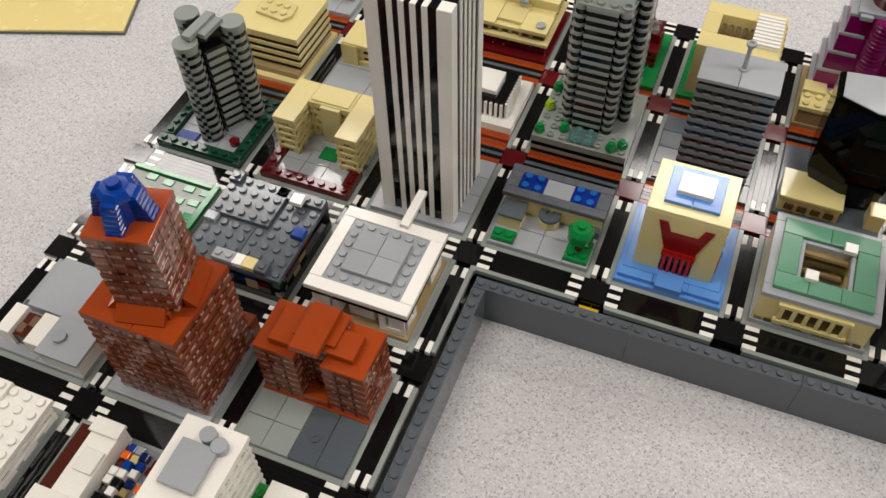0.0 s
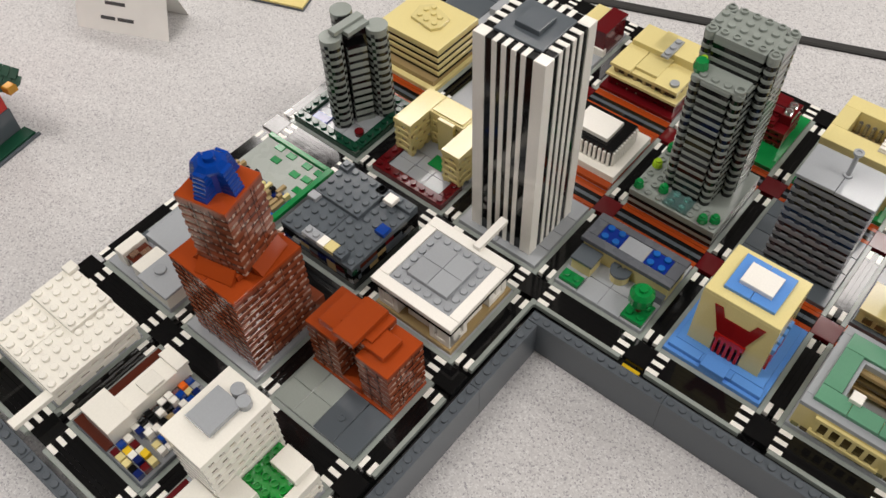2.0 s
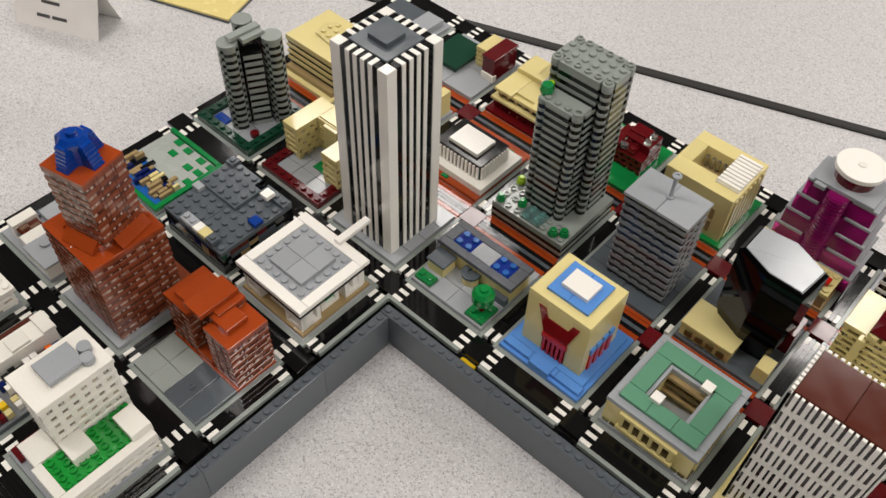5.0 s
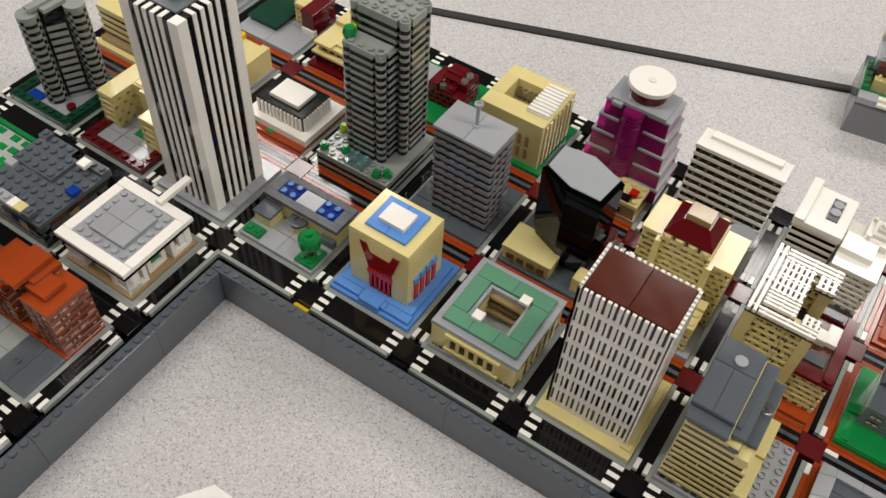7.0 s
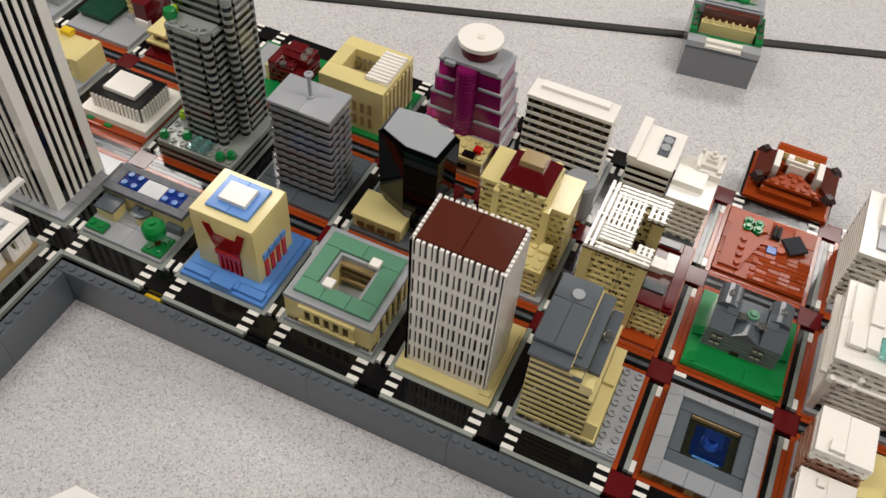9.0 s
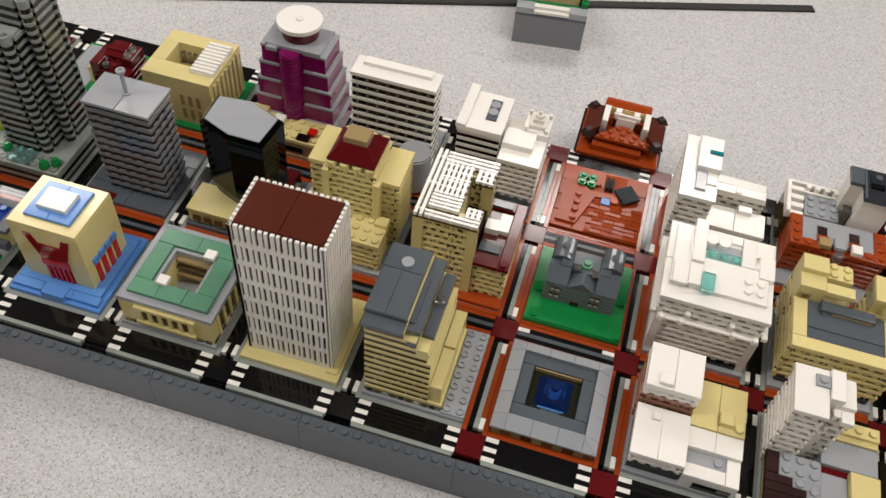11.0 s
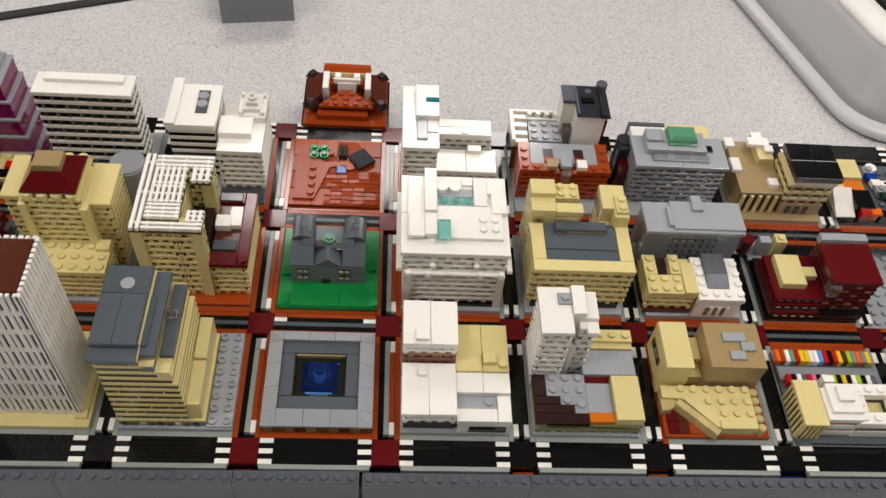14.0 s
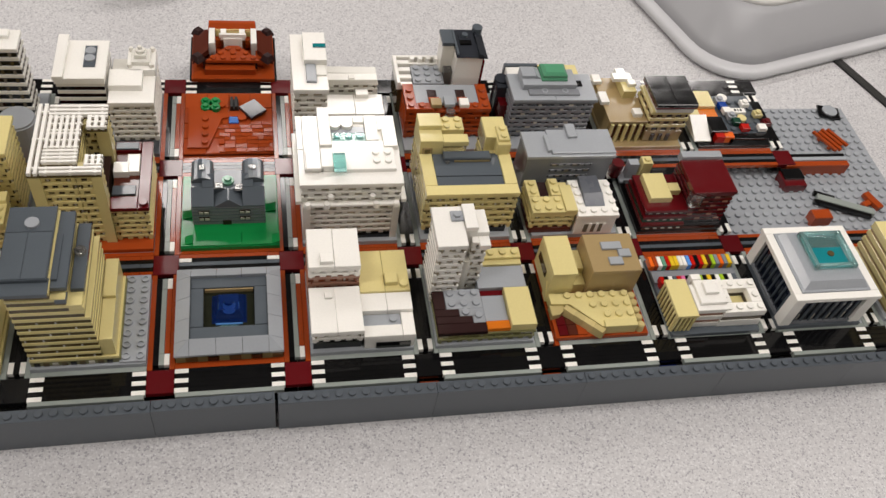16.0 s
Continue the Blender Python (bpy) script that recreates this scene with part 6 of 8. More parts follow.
def slat_roof_block():
    b = Build("slat_roofed_block", 4, 1, "tan block with white slatted roof and red-roofed wing", "building")
    b.pc(0, 0, 8, 8, 0, 1, RUST, name="base_plate")
    for x0, y0, x1, y1 in ((0.1, 0.9, 3.3, 8.2), (3.3, 6.4, 5.1, 8.2), (3.3, 0.9, 5.1, 2.4)):
        b.courses(x0, y0, x1, y1, 1, 11, 1.75, TAN, DBROWN, DTAN, (0.32, 0.5))
    b.pc(0.0, 0.8, 0.9, 1.4, 1, 19.2, TAN, name="corner_pier"); b.pc(4.4, 0.8, 5.2, 1.6, 1, 19.2, TAN, name="corner_pier"); b.pc(4.2, 6.2, 5.2, 7.2, 1, 18.6, TAN, name="corner_pier")
    b.pc(3.3, 2.4, 5.0, 6.4, 1, 11, DBROWN, name="court_floor")
    for x0, y0, x1, y1, al, n in ((0.9, 7.0, 5.2, 8.3, "x", 3), (0.9, 5.2, 3.4, 7.0, "y", 6), (0.9, 3.4, 3.4, 5.2, "y", 6), (0.9, 1.9, 3.4, 3.4, "x", 4),
                                  (0.9, 0.8, 5.2, 1.6, "x", 2), (3.7, 5.6, 5.2, 7.0, "y", 3), (3.9, 1.6, 5.2, 2.7, "y", 3), (0.0, 0.8, 0.9, 8.3, "y", 2)):
        # dark olive bed puts the shade between the slats into colour
        b.grille(x0, y0, x1, y1, 20.2, 1.3, WHITE, al, n, bed=OLIVE, fill=0.58)
        for q in range(3):
            f_ = 0.08 + q * 0.4
            if al == "x":
                b.add("cross_slat", Mesh().box(x0 + (x1 - x0) * f_, y0, x0 + (x1 - x0) * f_ + 0.16, y1, 20.7, 21.3, WHITE, 0.02))
            else:
                b.add("cross_slat", Mesh().box(x0, y0 + (y1 - y0) * f_, x1, y0 + (y1 - y0) * f_ + 0.16, 20.7, 21.3, WHITE, 0.02))
    b.courses(5.2, 1.0, 8.0, 8.2, 1, 6, 1.5, TAN, DBROWN, DTAN, (0.4, 0.45))
    b.pc(7.2, 0.9, 8.1, 8.3, 10, 0.9, DRED, name="roof_tile"); b.pc(5.1, 0.9, 7.2, 2.2, 10, 0.9, DRED, name="roof_tile"); b.pc(5.1, 7.2, 7.2, 8.3, 10, 0.9, DRED, name="roof_tile")
    b.pc(5.2, 2.2, 7.2, 7.2, 10, 0.4, BROWN); b.pc(5.2, 2.4, 7.0, 3.4, 10.4, 0.5, DGREY); b.pc(5.2, 7.3, 7.0, 8.1, 10.9, 0.4, DGREY)
    b.pc(5.2, 4.4, 6.4, 5.6, 10.4, 1.6, WHITE); b.pc(6.2, 4.6, 7.2, 6.6, 10.4, 1.2, WHITE); b.add("round_stud", Mesh().cyl(7.65, 1.4, 10.9, 11.6, 0.36, DRED))


def grey_library():
    b = Build("grey_library", 5, 1, "dark grey library with curved roofs on green lawn", "building")
    b.pc(0.1, -0.1, 8.1, 8, 0, 1, GREEN, name="lawn"); b.pc(0.1, 0.0, 5, 1.4, 1, 0.3, GREEN, name="lawn_tile"); b.pc(5, 0.0, 8.1, 1.4, 1, 0.3, GREEN, name="lawn_tile")
    for x, y in ((7.2, 0.1), (0.2, 0.2), (7.0, 3.6), (0.2, 3.0)):
        b.add("lawn_slope", Mesh().slope(x, y, x + 0.9, y + 0.9, 1, 1.8, GREEN, "w"))
    x0, y0, x1, y1 = 1.1, 2.4, 7.0, 6.5
    b.pc(x0, y0, x1, y1, 1, 5.4, MGREY, name="body")
    for k in range(5):
        b.add("string_course", Mesh().box(x0 - 0.03, y0 - 0.03, x1 + 0.03, y0 + 0.1, 1.9 + k * 1.0, 2.0 + k * 1.0, DGREY, 0.01))
    for x in (1.6, 4.9):
        for z in (2.4, 4.4):
            # two pale panes a window, coloured to paint glints
            b.add("window", Mesh().box(x, y0 - 0.06, x + 0.9, y0 + 0.1, z, z + 1.0, DBROWN, 0.01).box(x + 0.05, y0 - 0.12, x + 0.4, y0 + 0.1, z + 0.2, z + 0.7, WGLINT, 0.01).box(x + 0.5, y0 - 0.12, x + 0.85, y0 + 0.1, z + 0.2, z + 0.7, WGLINT, 0.01))
    b.add("door", Mesh().box(3.5, y0 - 0.08, 4.2, y0 + 0.1, 1, 2.2, DBROWN, 0.01))
    for ax in (1.1, 5.2):
        n = 8
        pts = [(ax + 0.9 - 0.9 * math.cos(math.pi * i / n), 8.6 + 1.5 * math.sin(math.pi * i / n)) for i in range(n + 1)]
        v = [(x, y, z) for y in (y0 + 1.9, y1) for x, z in pts]
        f = [(i, i + 1, n + 2 + i, n + 1 + i) for i in range(n)] + [list(range(n + 1))[::-1], list(range(n + 1, 2 * n + 2)), (0, n + 1, 2 * n + 1, n)]
        b.add("curved_roof", Mesh().put(v, f, DGREY)); b.pc(ax, y0 + 1.4, ax + 1.8, y1, 6.4, 2.2, DGREY, name="roof_block")
        b.add("roof_cheek", Mesh().slope(ax + (0.9 if ax < 3 else 0.0), y0 + 1.4, ax + (1.8 if ax < 3 else 0.9), y0 + 2.4, 8.6, 10.0, DGREY, "s")); b.add("skylight", Mesh().cyl(ax + 0.9, y0 + 3.0, 9.9, 10.5, 0.3, TCLEAR, 12))
        b.add("front_slope", Mesh().slope(ax, y0, ax + 1.8, y0 + 1.4, 6.4, 8.6, DGREY, "s"))
    b.add("gable", Mesh().loft([(2.9, y0 - 0.02), (5.2, y0 - 0.02), (5.2, y0 + 1.4), (2.9, y0 + 1.4)], [(4.0, y0 + 0.1), (4.1, y0 + 0.1), (4.1, y0 + 1.4), (4.0, y0 + 1.4)], 6.4, 8.2, DGREY))
    b.pc(2.9, 3.8, 5.2, 6.0, 6.4, 1.6, DGREY, name="valley_roof"); b.add("dome", Mesh().cyl(4.05, 4.6, 8.0, 8.7, 0.5, SGREEN, 16).cyl(4.05, 4.6, 8.7, 9.3, 0.3, SGREEN, 14), "sand green dome stud")
    b.add("skylight", Mesh().box(3.0, 3.8, 3.7, 4.4, 8.0, 8.5, TCLEAR)); b.add("skylight", Mesh().box(4.6, 3.6, 5.3, 4.2, 8.0, 8.5, TCLEAR))


def white_department_store():
    b = Build("department_store", 6, 1, "large stepped white store with clear teal roof lights", "building")
    b.pc(0, 0, 8, 8, 0, 1, LGREY, name="base_plate"); b.pc(0.3, 0.4, 7.7, 1, 1, 1, BLACK, name="shopfront")
    z = b.courses(0, 0.5, 7.9, 8, 2, 6, 1.55, CREAM, WGREY, CREAM, (0.42, 0.62))
    for x in (0.0, 7.3):
        b.pc(x, 0.35, x + 0.6, 0.9, 1, z - 1, CREAM, name="corner_pier")
    rail = Mesh().box(0.3, 0.3, 7.6, 0.62, z + 0.1, z + 0.75, WHITE, 0.12)
    b.add("cornice_rail", rail)
    for x in (0.35, 1.9, 5.9, 7.55):
        b.add("rail_knob", Mesh().cyl(x, 0.42, z - 0.1, z + 1.0, 0.27, WHITE, 14, 0.24))
    b.pc(-0.6, 0.7, -0.1, 8.6, z, 0.9, CREAM, name="cornice"); b.pc(8.0, 0.7, 8.45, 8.6, z, 0.9, CREAM, name="cornice")
    z2 = b.courses(-0.15, 0.9, 8.0, 8.6, z, 3, 1.5, CREAM, WGREY, CREAM, (0.5, 0.6))
    # plain white knobs on the upper wall
    for x in (2.2, 5.6):
        b.add("round_lamp", Mesh().cyl(x, 0.75, z + 1.6, z + 2.4, 0.24, WHITE, 14))
    b.tiles(-0.3, 0.8, 8.1, 8.8, z2, 0.9, WHITE, 8.4, 4.0)
    t = z2 + 0.9
    b.pc(0.2, 2.2, 1.7, 8.4, t, 0.9, WHITE); b.pc(1.5, 4.4, 2.5, 8.9, t, 2.2, WHITE); b.pc(0.3, 2.0, 1.5, 4.2, t + 0.9, 0.7, WHITE)
    b.pc(1.5, 2.2, 2.5, 4.4, t, 1.6, WHITE); b.pc(2.5, 2.1, 7.6, 5.4, t, 0.9, WHITE)
    for x in (6.05, 7.0):
        for y in (3.0, 3.95):
            b.add("stud", Mesh().cyl(x, y, t + 0.88, t + 1.4, 0.3, WHITE, 14))
    b.pc(2.5, 1.8, 3.5, 3.6, t + 0.9, 1.1, TTEAL, name="roof_light", label="clear teal roof light"); b.pc(2.6, 5.4, 5.4, 6.4, t - 0.1, 0.9, TTEAL, 1, name="roof_light", label="clear teal roof light")
    b.pc(2.5, 6.4, 5.4, 7.3, t, 0.4, LGREY); b.pc(2.5, 7.3, 5.4, 8.6, t, 0.3, CREAM)
    for x in (2.95, 3.95):
        b.add("round_vent", Mesh().cyl(x, 7.3, t + 0.4, t + 1.3, 0.5, WHITE, 18))
    b.pc(5.4, 5.4, 6.5, 8.4, t, 1, WHITE); b.pc(6.8, 4.6, 8.0, 6.8, t, 1.2, WHITE); b.pc(4.5, 7.6, 5.4, 8.4, t + 0.3, 0.5, WHITE); b.pc(6.5, 6.8, 7.9, 8.5, t, 0.6, WHITE)


def tan_theatre():
    b = Build("tan_theatre", 7, 1, "tan theatre with dark grey roof and raised tan blocks", "building")
    b.pc(0, 0, 8, 8, 0, 1, LGREY, name="base_plate"); b.pc(0.4, 0.6, 7.6, 7.6, 1, 1.6, BLACK, name="shopfront")
    z = b.courses(0, 0.5, 8, 5.4, 2.6, 6, 1.75, TAN, OLIVE, DBROWN, (0.4, 0.62))
    b.courses(0, 5.4, 4.2, 8.2, 2.6, 6, 1.75, TAN, OLIVE, DBROWN, (0.4, 0.62)); b.courses(5.8, 5.4, 8, 8.2, 2.6, 6, 1.75, TAN, OLIVE, DBROWN, (0.4, 0.62))
    b.pc(0, 0.4, 8, 1.5, z, 0.9, TAN, name="roof_tile"); b.pc(0, 1.5, 1.1, 5.2, z, 0.9, TAN, name="roof_tile"); b.pc(6.9, 1.5, 8, 5.2, z, 0.9, TAN, name="roof_tile")
    b.pc(1.1, 1.5, 6.9, 2.6, z, 0.6, DGREY, name="roof_panel"); b.pc(1.1, 2.6, 6.9, 5.2, z, 0.75, DGREY, name="roof_panel")
    # sign slab with a clear tan strip and a clear plastic knob
    sign = b.add("roof_sign", Mesh().box(2.0, 4.2, 6.1, 5.1, z + 0.75, z + 1.9, DGREY, 0.08)); b.add("sign_strip", Mesh().box(2.9, 4.12, 6.0, 4.2, z + 0.85, z + 1.25, CLTAN, 0.02), "clear tan strip", under=sign); b.add("sign_lamp", Mesh().cyl(2.3, 4.1, z + 0.8, z + 1.3, 0.2, TCLEAR, 12), "clear round knob", under=sign)
    b.pc(0, 5.2, 2.0, 8.2, z, 4.4, TAN, name="roof_block"); b.pc(0, 6.6, 2.0, 8.2, z + 4.4, 1.2, TAN, name="roof_block")
    b.add("clear_brick", Mesh().box(2.05, 5.35, 4.1, 6.2, z, z + 3.0, TCLEAR)); b.pc(2.0, 5.2, 4.2, 6.2, z + 3.0, 1.2, TAN, name="roof_block")
    b.pc(2.0, 6.6, 4.0, 8.2, z, 4.4, TAN, 1, name="roof_block")
    b.add("clear_brick", Mesh().box(5.7, 5.9, 6.1, 8.1, z, z + 3.2, TCLEAR)); b.pc(5.8, 5.8, 7.8, 8.4, z, 4.0, TAN, name="roof_block"); b.pc(6.7, 4.9, 7.9, 6.8, z + 0.9, 3.0, TAN, name="roof_block"); b.pc(6.8, 5.2, 7.8, 7.0, z + 3.9, 0.8, TAN, 1, name="roof_plate")
    b.pc(4.2, 5.4, 5.8, 8, 1, 6, DBROWN, name="stage_house")
    em = b.add("emblem", Mesh().box(0.25, 5.1, 1.1, 5.2, z + 1.0, z + 2.6, DTAN)); b.add("emblem_ring", Mesh().box(0.45, 5.06, 0.9, 5.11, z + 1.3, z + 2.3, OLIVE, 0.02), under=em)


def grey_slab_block():
    b = Build("grey_slab_block", 8, 1, "grey slab block above tan and white houses", "building")
    b.pc(0, 0, 8, 8, 0, 1, LGREY, name="base_plate")
    b.pc(-0.2, 5.1, 7.8, 8, 1, 11.2, MGREY, name="body")
    for k in range(4):
        zz = 4.4 + 1.8 * k
        b.add("window_line", Mesh().box(2.1, 5.04, 5.9, 5.12, zz, zz + 0.7, SLATE, 0.01))
        for x in (2.2, 2.85, 3.5, 4.15, 4.8, 5.35):
            b.add("window", Mesh().box(x, 5.0, x + 0.4, 5.06, zz + 0.05, zz + 0.6, WGREY if (k + int(x * 3)) % 3 == 0 else MGREY, 0.01))
    b.pc(-0.3, 4.95, 8.0, 8.2, 12.2, 0.8, LGREY, name="attic"); b.pc(2.0, 5.2, 8.0, 8.2, 13.0, 0.5, LGREY, name="attic"); b.pc(3.8, 7.0, 4.7, 8.6, 13.0, 1.3, LGREY, name="vent_block"); b.pc(1.6, 5.4, 2.0, 7.4, 13.0, 0.9, LGREY, name="roof_rib")
    b.pc(-0.2, 4.2, 7.8, 5.1, 1, 2.5, MGREY, name="rear_yard")
    b.pc(-0.3, 0.3, 3.6, 4.0, 1, 1.6, BROWN, name="shopfront"); z = b.courses(-0.4, 0.3, 3.6, 4.2, 2.6, 3, 1.4, TAN, OLIVE, DTAN, (0.4, 0.6))
    # the dark brown plate paints the shade in the roof notch
    b.pc(-0.4, 0.3, 2.6, 2.2, z, 1, TAN, 1); b.pc(-0.4, 2.2, 0.7, 4.2, z, 1, TAN, 1); b.pc(2.6, 0.3, 3.7, 3.4, z, 1.4, TAN); b.pc(1.7, 2.2, 2.6, 4.2, z, 1.3, TAN, 1); b.pc(0.75, 2.25, 1.65, 4.2, z - 0.1, 0.3, DBROWN, name="light_well")
    b.pc(3.8, 0.0, 7.4, 4.2, 1, 5.4, WHITE, name="arched_house"); b.add("roof_plate", Mesh().box(3.7, -0.1, 7.5, 4.2, 6.4, 7.4, WHITE).studs(3.7, 0, 7.7, 4, 7.4, WHITE, skip={(i, j) for i in (1, 2) for j in (1, 2, 3)}))
    for k in range(3):
        b.add("arch_window", Mesh().box(4.6 + k * 0.66, -0.03, 4.98 + k * 0.66, 0.1, 1.7, 4.3, WGREY, 0.01)); b.add("window_pier", Mesh().box(4.98 + k * 0.66, -0.1, 5.26 + k * 0.66, 0.05, 1.6, 4.6, WHITE, 0.05))
    b.add("dark_slab", Mesh().slope(4.6, 1.0, 6.4, 2.2, 7.4, 8.5, RIMGREY, "s").box(4.6, 2.2, 6.4, 4.3, 7.4, 8.5, RIMGREY), "dark grey sloping slab")


def red_brick_house():
    b = Build("dark_red_house", 9, 1, "dark red house with tan roof pieces and clear block", "building")
    b.pc(0, 0, 8, 8, 0, 1, BLACK, name="base_plate")
    b.pc(0.3, 0.1, 8.2, 6.0, 1, 1.2, BLACK, name="ground_floor")
    b.pc(0.2, 0.15, 4.4, 5.2, 2.2, 0.8, DRED, name="floor_slab"); b.pc(0.3, 0.4, 4.4, 5.0, 3.0, 1.1, DGREEN, name="window_band")
    b.pc(0.25, 0.35, 4.4, 5.1, 4.1, 0.8, DRED, name="floor_slab"); b.pc(0.45, 0.65, 4.4, 4.9, 4.9, 0.8, BLACK, name="window_band")
    b.pc(0.3, 0.5, 4.4, 5.0, 5.7, 0.8, DRED, name="roof_tile")
    # pale blocks along the bands, painted in for glints
    for zz, yy in ((1.7, 0.06), (3.7, 0.36), (5.3, 0.6)):
        for k in range(5):
            b.add("window_glint", Mesh().box(0.7 + k * 0.75, yy, 1.05 + k * 0.75, yy + 0.2, zz, zz + 0.22, WGLINT, 0.01), "pale block painted as a window glint")
    b.pc(0.9, 1.5, 3.0, 4.6, 6.5, 1.6, TAN, name="roof_block"); b.pc(3.0, 2.4, 4.1, 3.4, 6.5, 1.5, TAN, name="roof_block"); b.pc(1.8, 6.2, 2.8, 7.2, 1, 6.0, TAN, 1, name="chimney")
    for k in range(7):
        for j in range(4):
            b.add("window", Mesh().box(4.7 + j * 0.95, 0.82, 5.2 + j * 0.95, 0.95, 1.05 + 1.4 * k, 1.5 + 1.4 * k, RBRN if (j + k) % 2 else BCLEAR, 0.01))
    b.pc(0.6, 6.4, 1.6, 7.2, 1, 5.2, LGREY, name="chimney"); b.add("round_vent", Mesh().cyl(-0.2, 7.2, 1, 5, 0.6, DRED, 16))
    b.storeys(4.4, 0.8, 8.4, 5.2, 1, 7, 0.75, DRED, 0.65, BLACK, 0.08); b.pc(4.3, 0.7, 8.5, 4.8, 10.8, 0.9, DRED, name="roof_tile")
    b.pc(4.4, 4.8, 8.4, 5.6, 10.8, 1.8, LGREY, name="parapet"); b.pc(4.3, 0.4, 5.2, 1.4, 7.6, 3.0, TCLEAR, name="clear_block", label="clear corner block")
    b.add("grey_panel", Mesh().box(0.0, 6.0, 3.0, 8, 1, 1.6, LGREY))


for f in (banded_bank, tan_hall, temple, banded_twin_tower, slab_tower, black_hex_tower, tan_grand_hotel, slat_roof_block, grey_library, white_department_store, tan_theatre, grey_slab_block, red_brick_house):
    f()


# ================= back row =================
def grey_lot():
    b = Build("paved_lot", -3, 2, "flat dark grey lot with clear pale panels", "plaza")
    b.tiles(0, 0, 4.6, 8, 0, 1, DGREY, 4.6, 4); b.tiles(4.6, 0, 8, 8, 0, 1, LGREY, 1.7, 4)
    b.pc(5.0, 2.0, 7.4, 7.4, 1, 2.0, LGREY, name="low_hall")


def plaza_house():
    b = Build("plaza_house", -2, 2, "tan and dark red house beside a grey plaza", "building")
    b.tiles(0, 0, 8, 8, 0, 1, LGREY, 4, 4)
    b.pc(0.4, 2.0, 4.0, 6.6, 1, 1.2, DGREEN, name="green_roof"); b.pc(0.2, 1.8, 4.2, 6.8, 2.2, 0.6, DGREEN, name="green_roof")
    b.courses(4.6, 4.6, 6.4, 7.6, 1, 4, 1.4, TAN, DTAN, DTAN, (0.8, 0.35)); b.pc(4.6, 4.6, 6.4, 7.6, 6.6, 0.6, TAN, name="roof_tile")
    b.pc(6.4, 3.6, 8, 7.4, 1, 6.6, DRED, name="red_wing"); b.pc(6.4, 3.4, 8.1, 4.0, 1, 2, WHITE, name="sill"); b.pc(6.3, 3.5, 8.1, 7.5, 7.6, 0.6, DRED, name="roof_tile")


def tan_lodge():
    b = Build("tan_lodge", -1, 2, "low tan lodge with dark openings and stepped roof", "building")
    b.pc(0, 0, 8, 8, 0, 1, DRED, name="base_plate")
    b.courses(0.4, 0.8, 7.6, 7.4, 1, 2, 1.4, DRED, DBROWN, DBROWN, (0.8, 0.35)); b.pc(0.2, 0.5, 7.8, 7.6, 3.8, 0.7, TAN, name="eave_slab")
    b.storeys(0.6, 1.0, 7.4, 7.4, 4.5, 1, 0.8, TAN, 1.2, DBROWN, 0.15, post=DTAN)
    b.pc(0.4, 0.7, 2.6, 7.4, 6.5, 0.8, TAN, name="roof_tile"); b.pc(2.6, 1.6, 5.0, 5.0, 6.5, 0.8, TAN, name="roof_tile"); b.pc(5.0, 0.7, 7.6, 3.4, 6.5, 0.8, TAN, name="roof_tile")
    b.pc(2.6, 4.6, 7.6, 7.4, 6.5, 2.2, TAN, name="roof_block"); b.pc(0.6, 4.2, 4.0, 7.2, 7.3, 1.4, TAN, name="roof_block")
    b.add("grey_studs", Mesh().box(4.0, 3.6, 4.8, 6.6, 8.7, 9.3, LGREY).studs(3.9, 3.6, 4.9, 6.6, 9.3, LGREY)); b.add("grey_stud", Mesh().cyl(6.8, 1.6, 7.3, 8.0, 0.45, LGREY))


def red_villa():
    b = Build("dark_red_villa", 0, 2, "stepped dark red villa with clear studs on grass", "building")
    b.pc(0, 0, 8, 8, 0, 1, GREEN, name="lawn"); b.tiles(0.2, 0.4, 3.0, 7.6, 1, 0.3, LGREY, 2.8, 3.6)
    b.pc(3.1, 2.6, 3.5, 5.8, 1, 4.6, TAN, name="side_wall")
    b.courses(3.5, 2.6, 7.4, 6.2, 1, 3, 1.5, DRED, BLACK, DBROWN, (0.5, 0.4))
    b.pc(3.5, 2.6, 4.5, 5.6, 5.5, 1.9, DRED, name="red_wing"); b.pc(4.4, 4.6, 6.3, 6.1, 5.5, 3.0, DRED, name="red_wing"); b.pc(6.2, 3.8, 7.3, 6.1, 5.5, 2.4, DRED, name="red_wing")
    b.add("gable", Mesh().slope(4.3, 4.0, 6.2, 5.2, 7.4, 8.6, DRED, "s")); b.pc(4.5, 2.8, 6.2, 4.6, 5.5, 0.9, DRED, 1, name="terrace")
    for x, y, z in ((6.7, 4.3, 7.9), (6.7, 5.3, 7.9), (5.0, 3.0, 6.4)):
        b.add("clear_stud", Mesh().cyl(x, y, z, z + 0.9, 0.36, TCLEAR, 14))
    for k in range(3):
        # the middle window is pale to paint a glint
        b.add("window", Mesh().box(4.46, 3.0 + k * 0.8, 4.56, 3.4 + k * 0.8, 5.9, 6.8, WGLINT if k == 1 else BLACK, 0.01))
    b.pc(3.2, 6.3, 4.4, 7.2, 1, 4.0, WHITE, name="corner_shed")


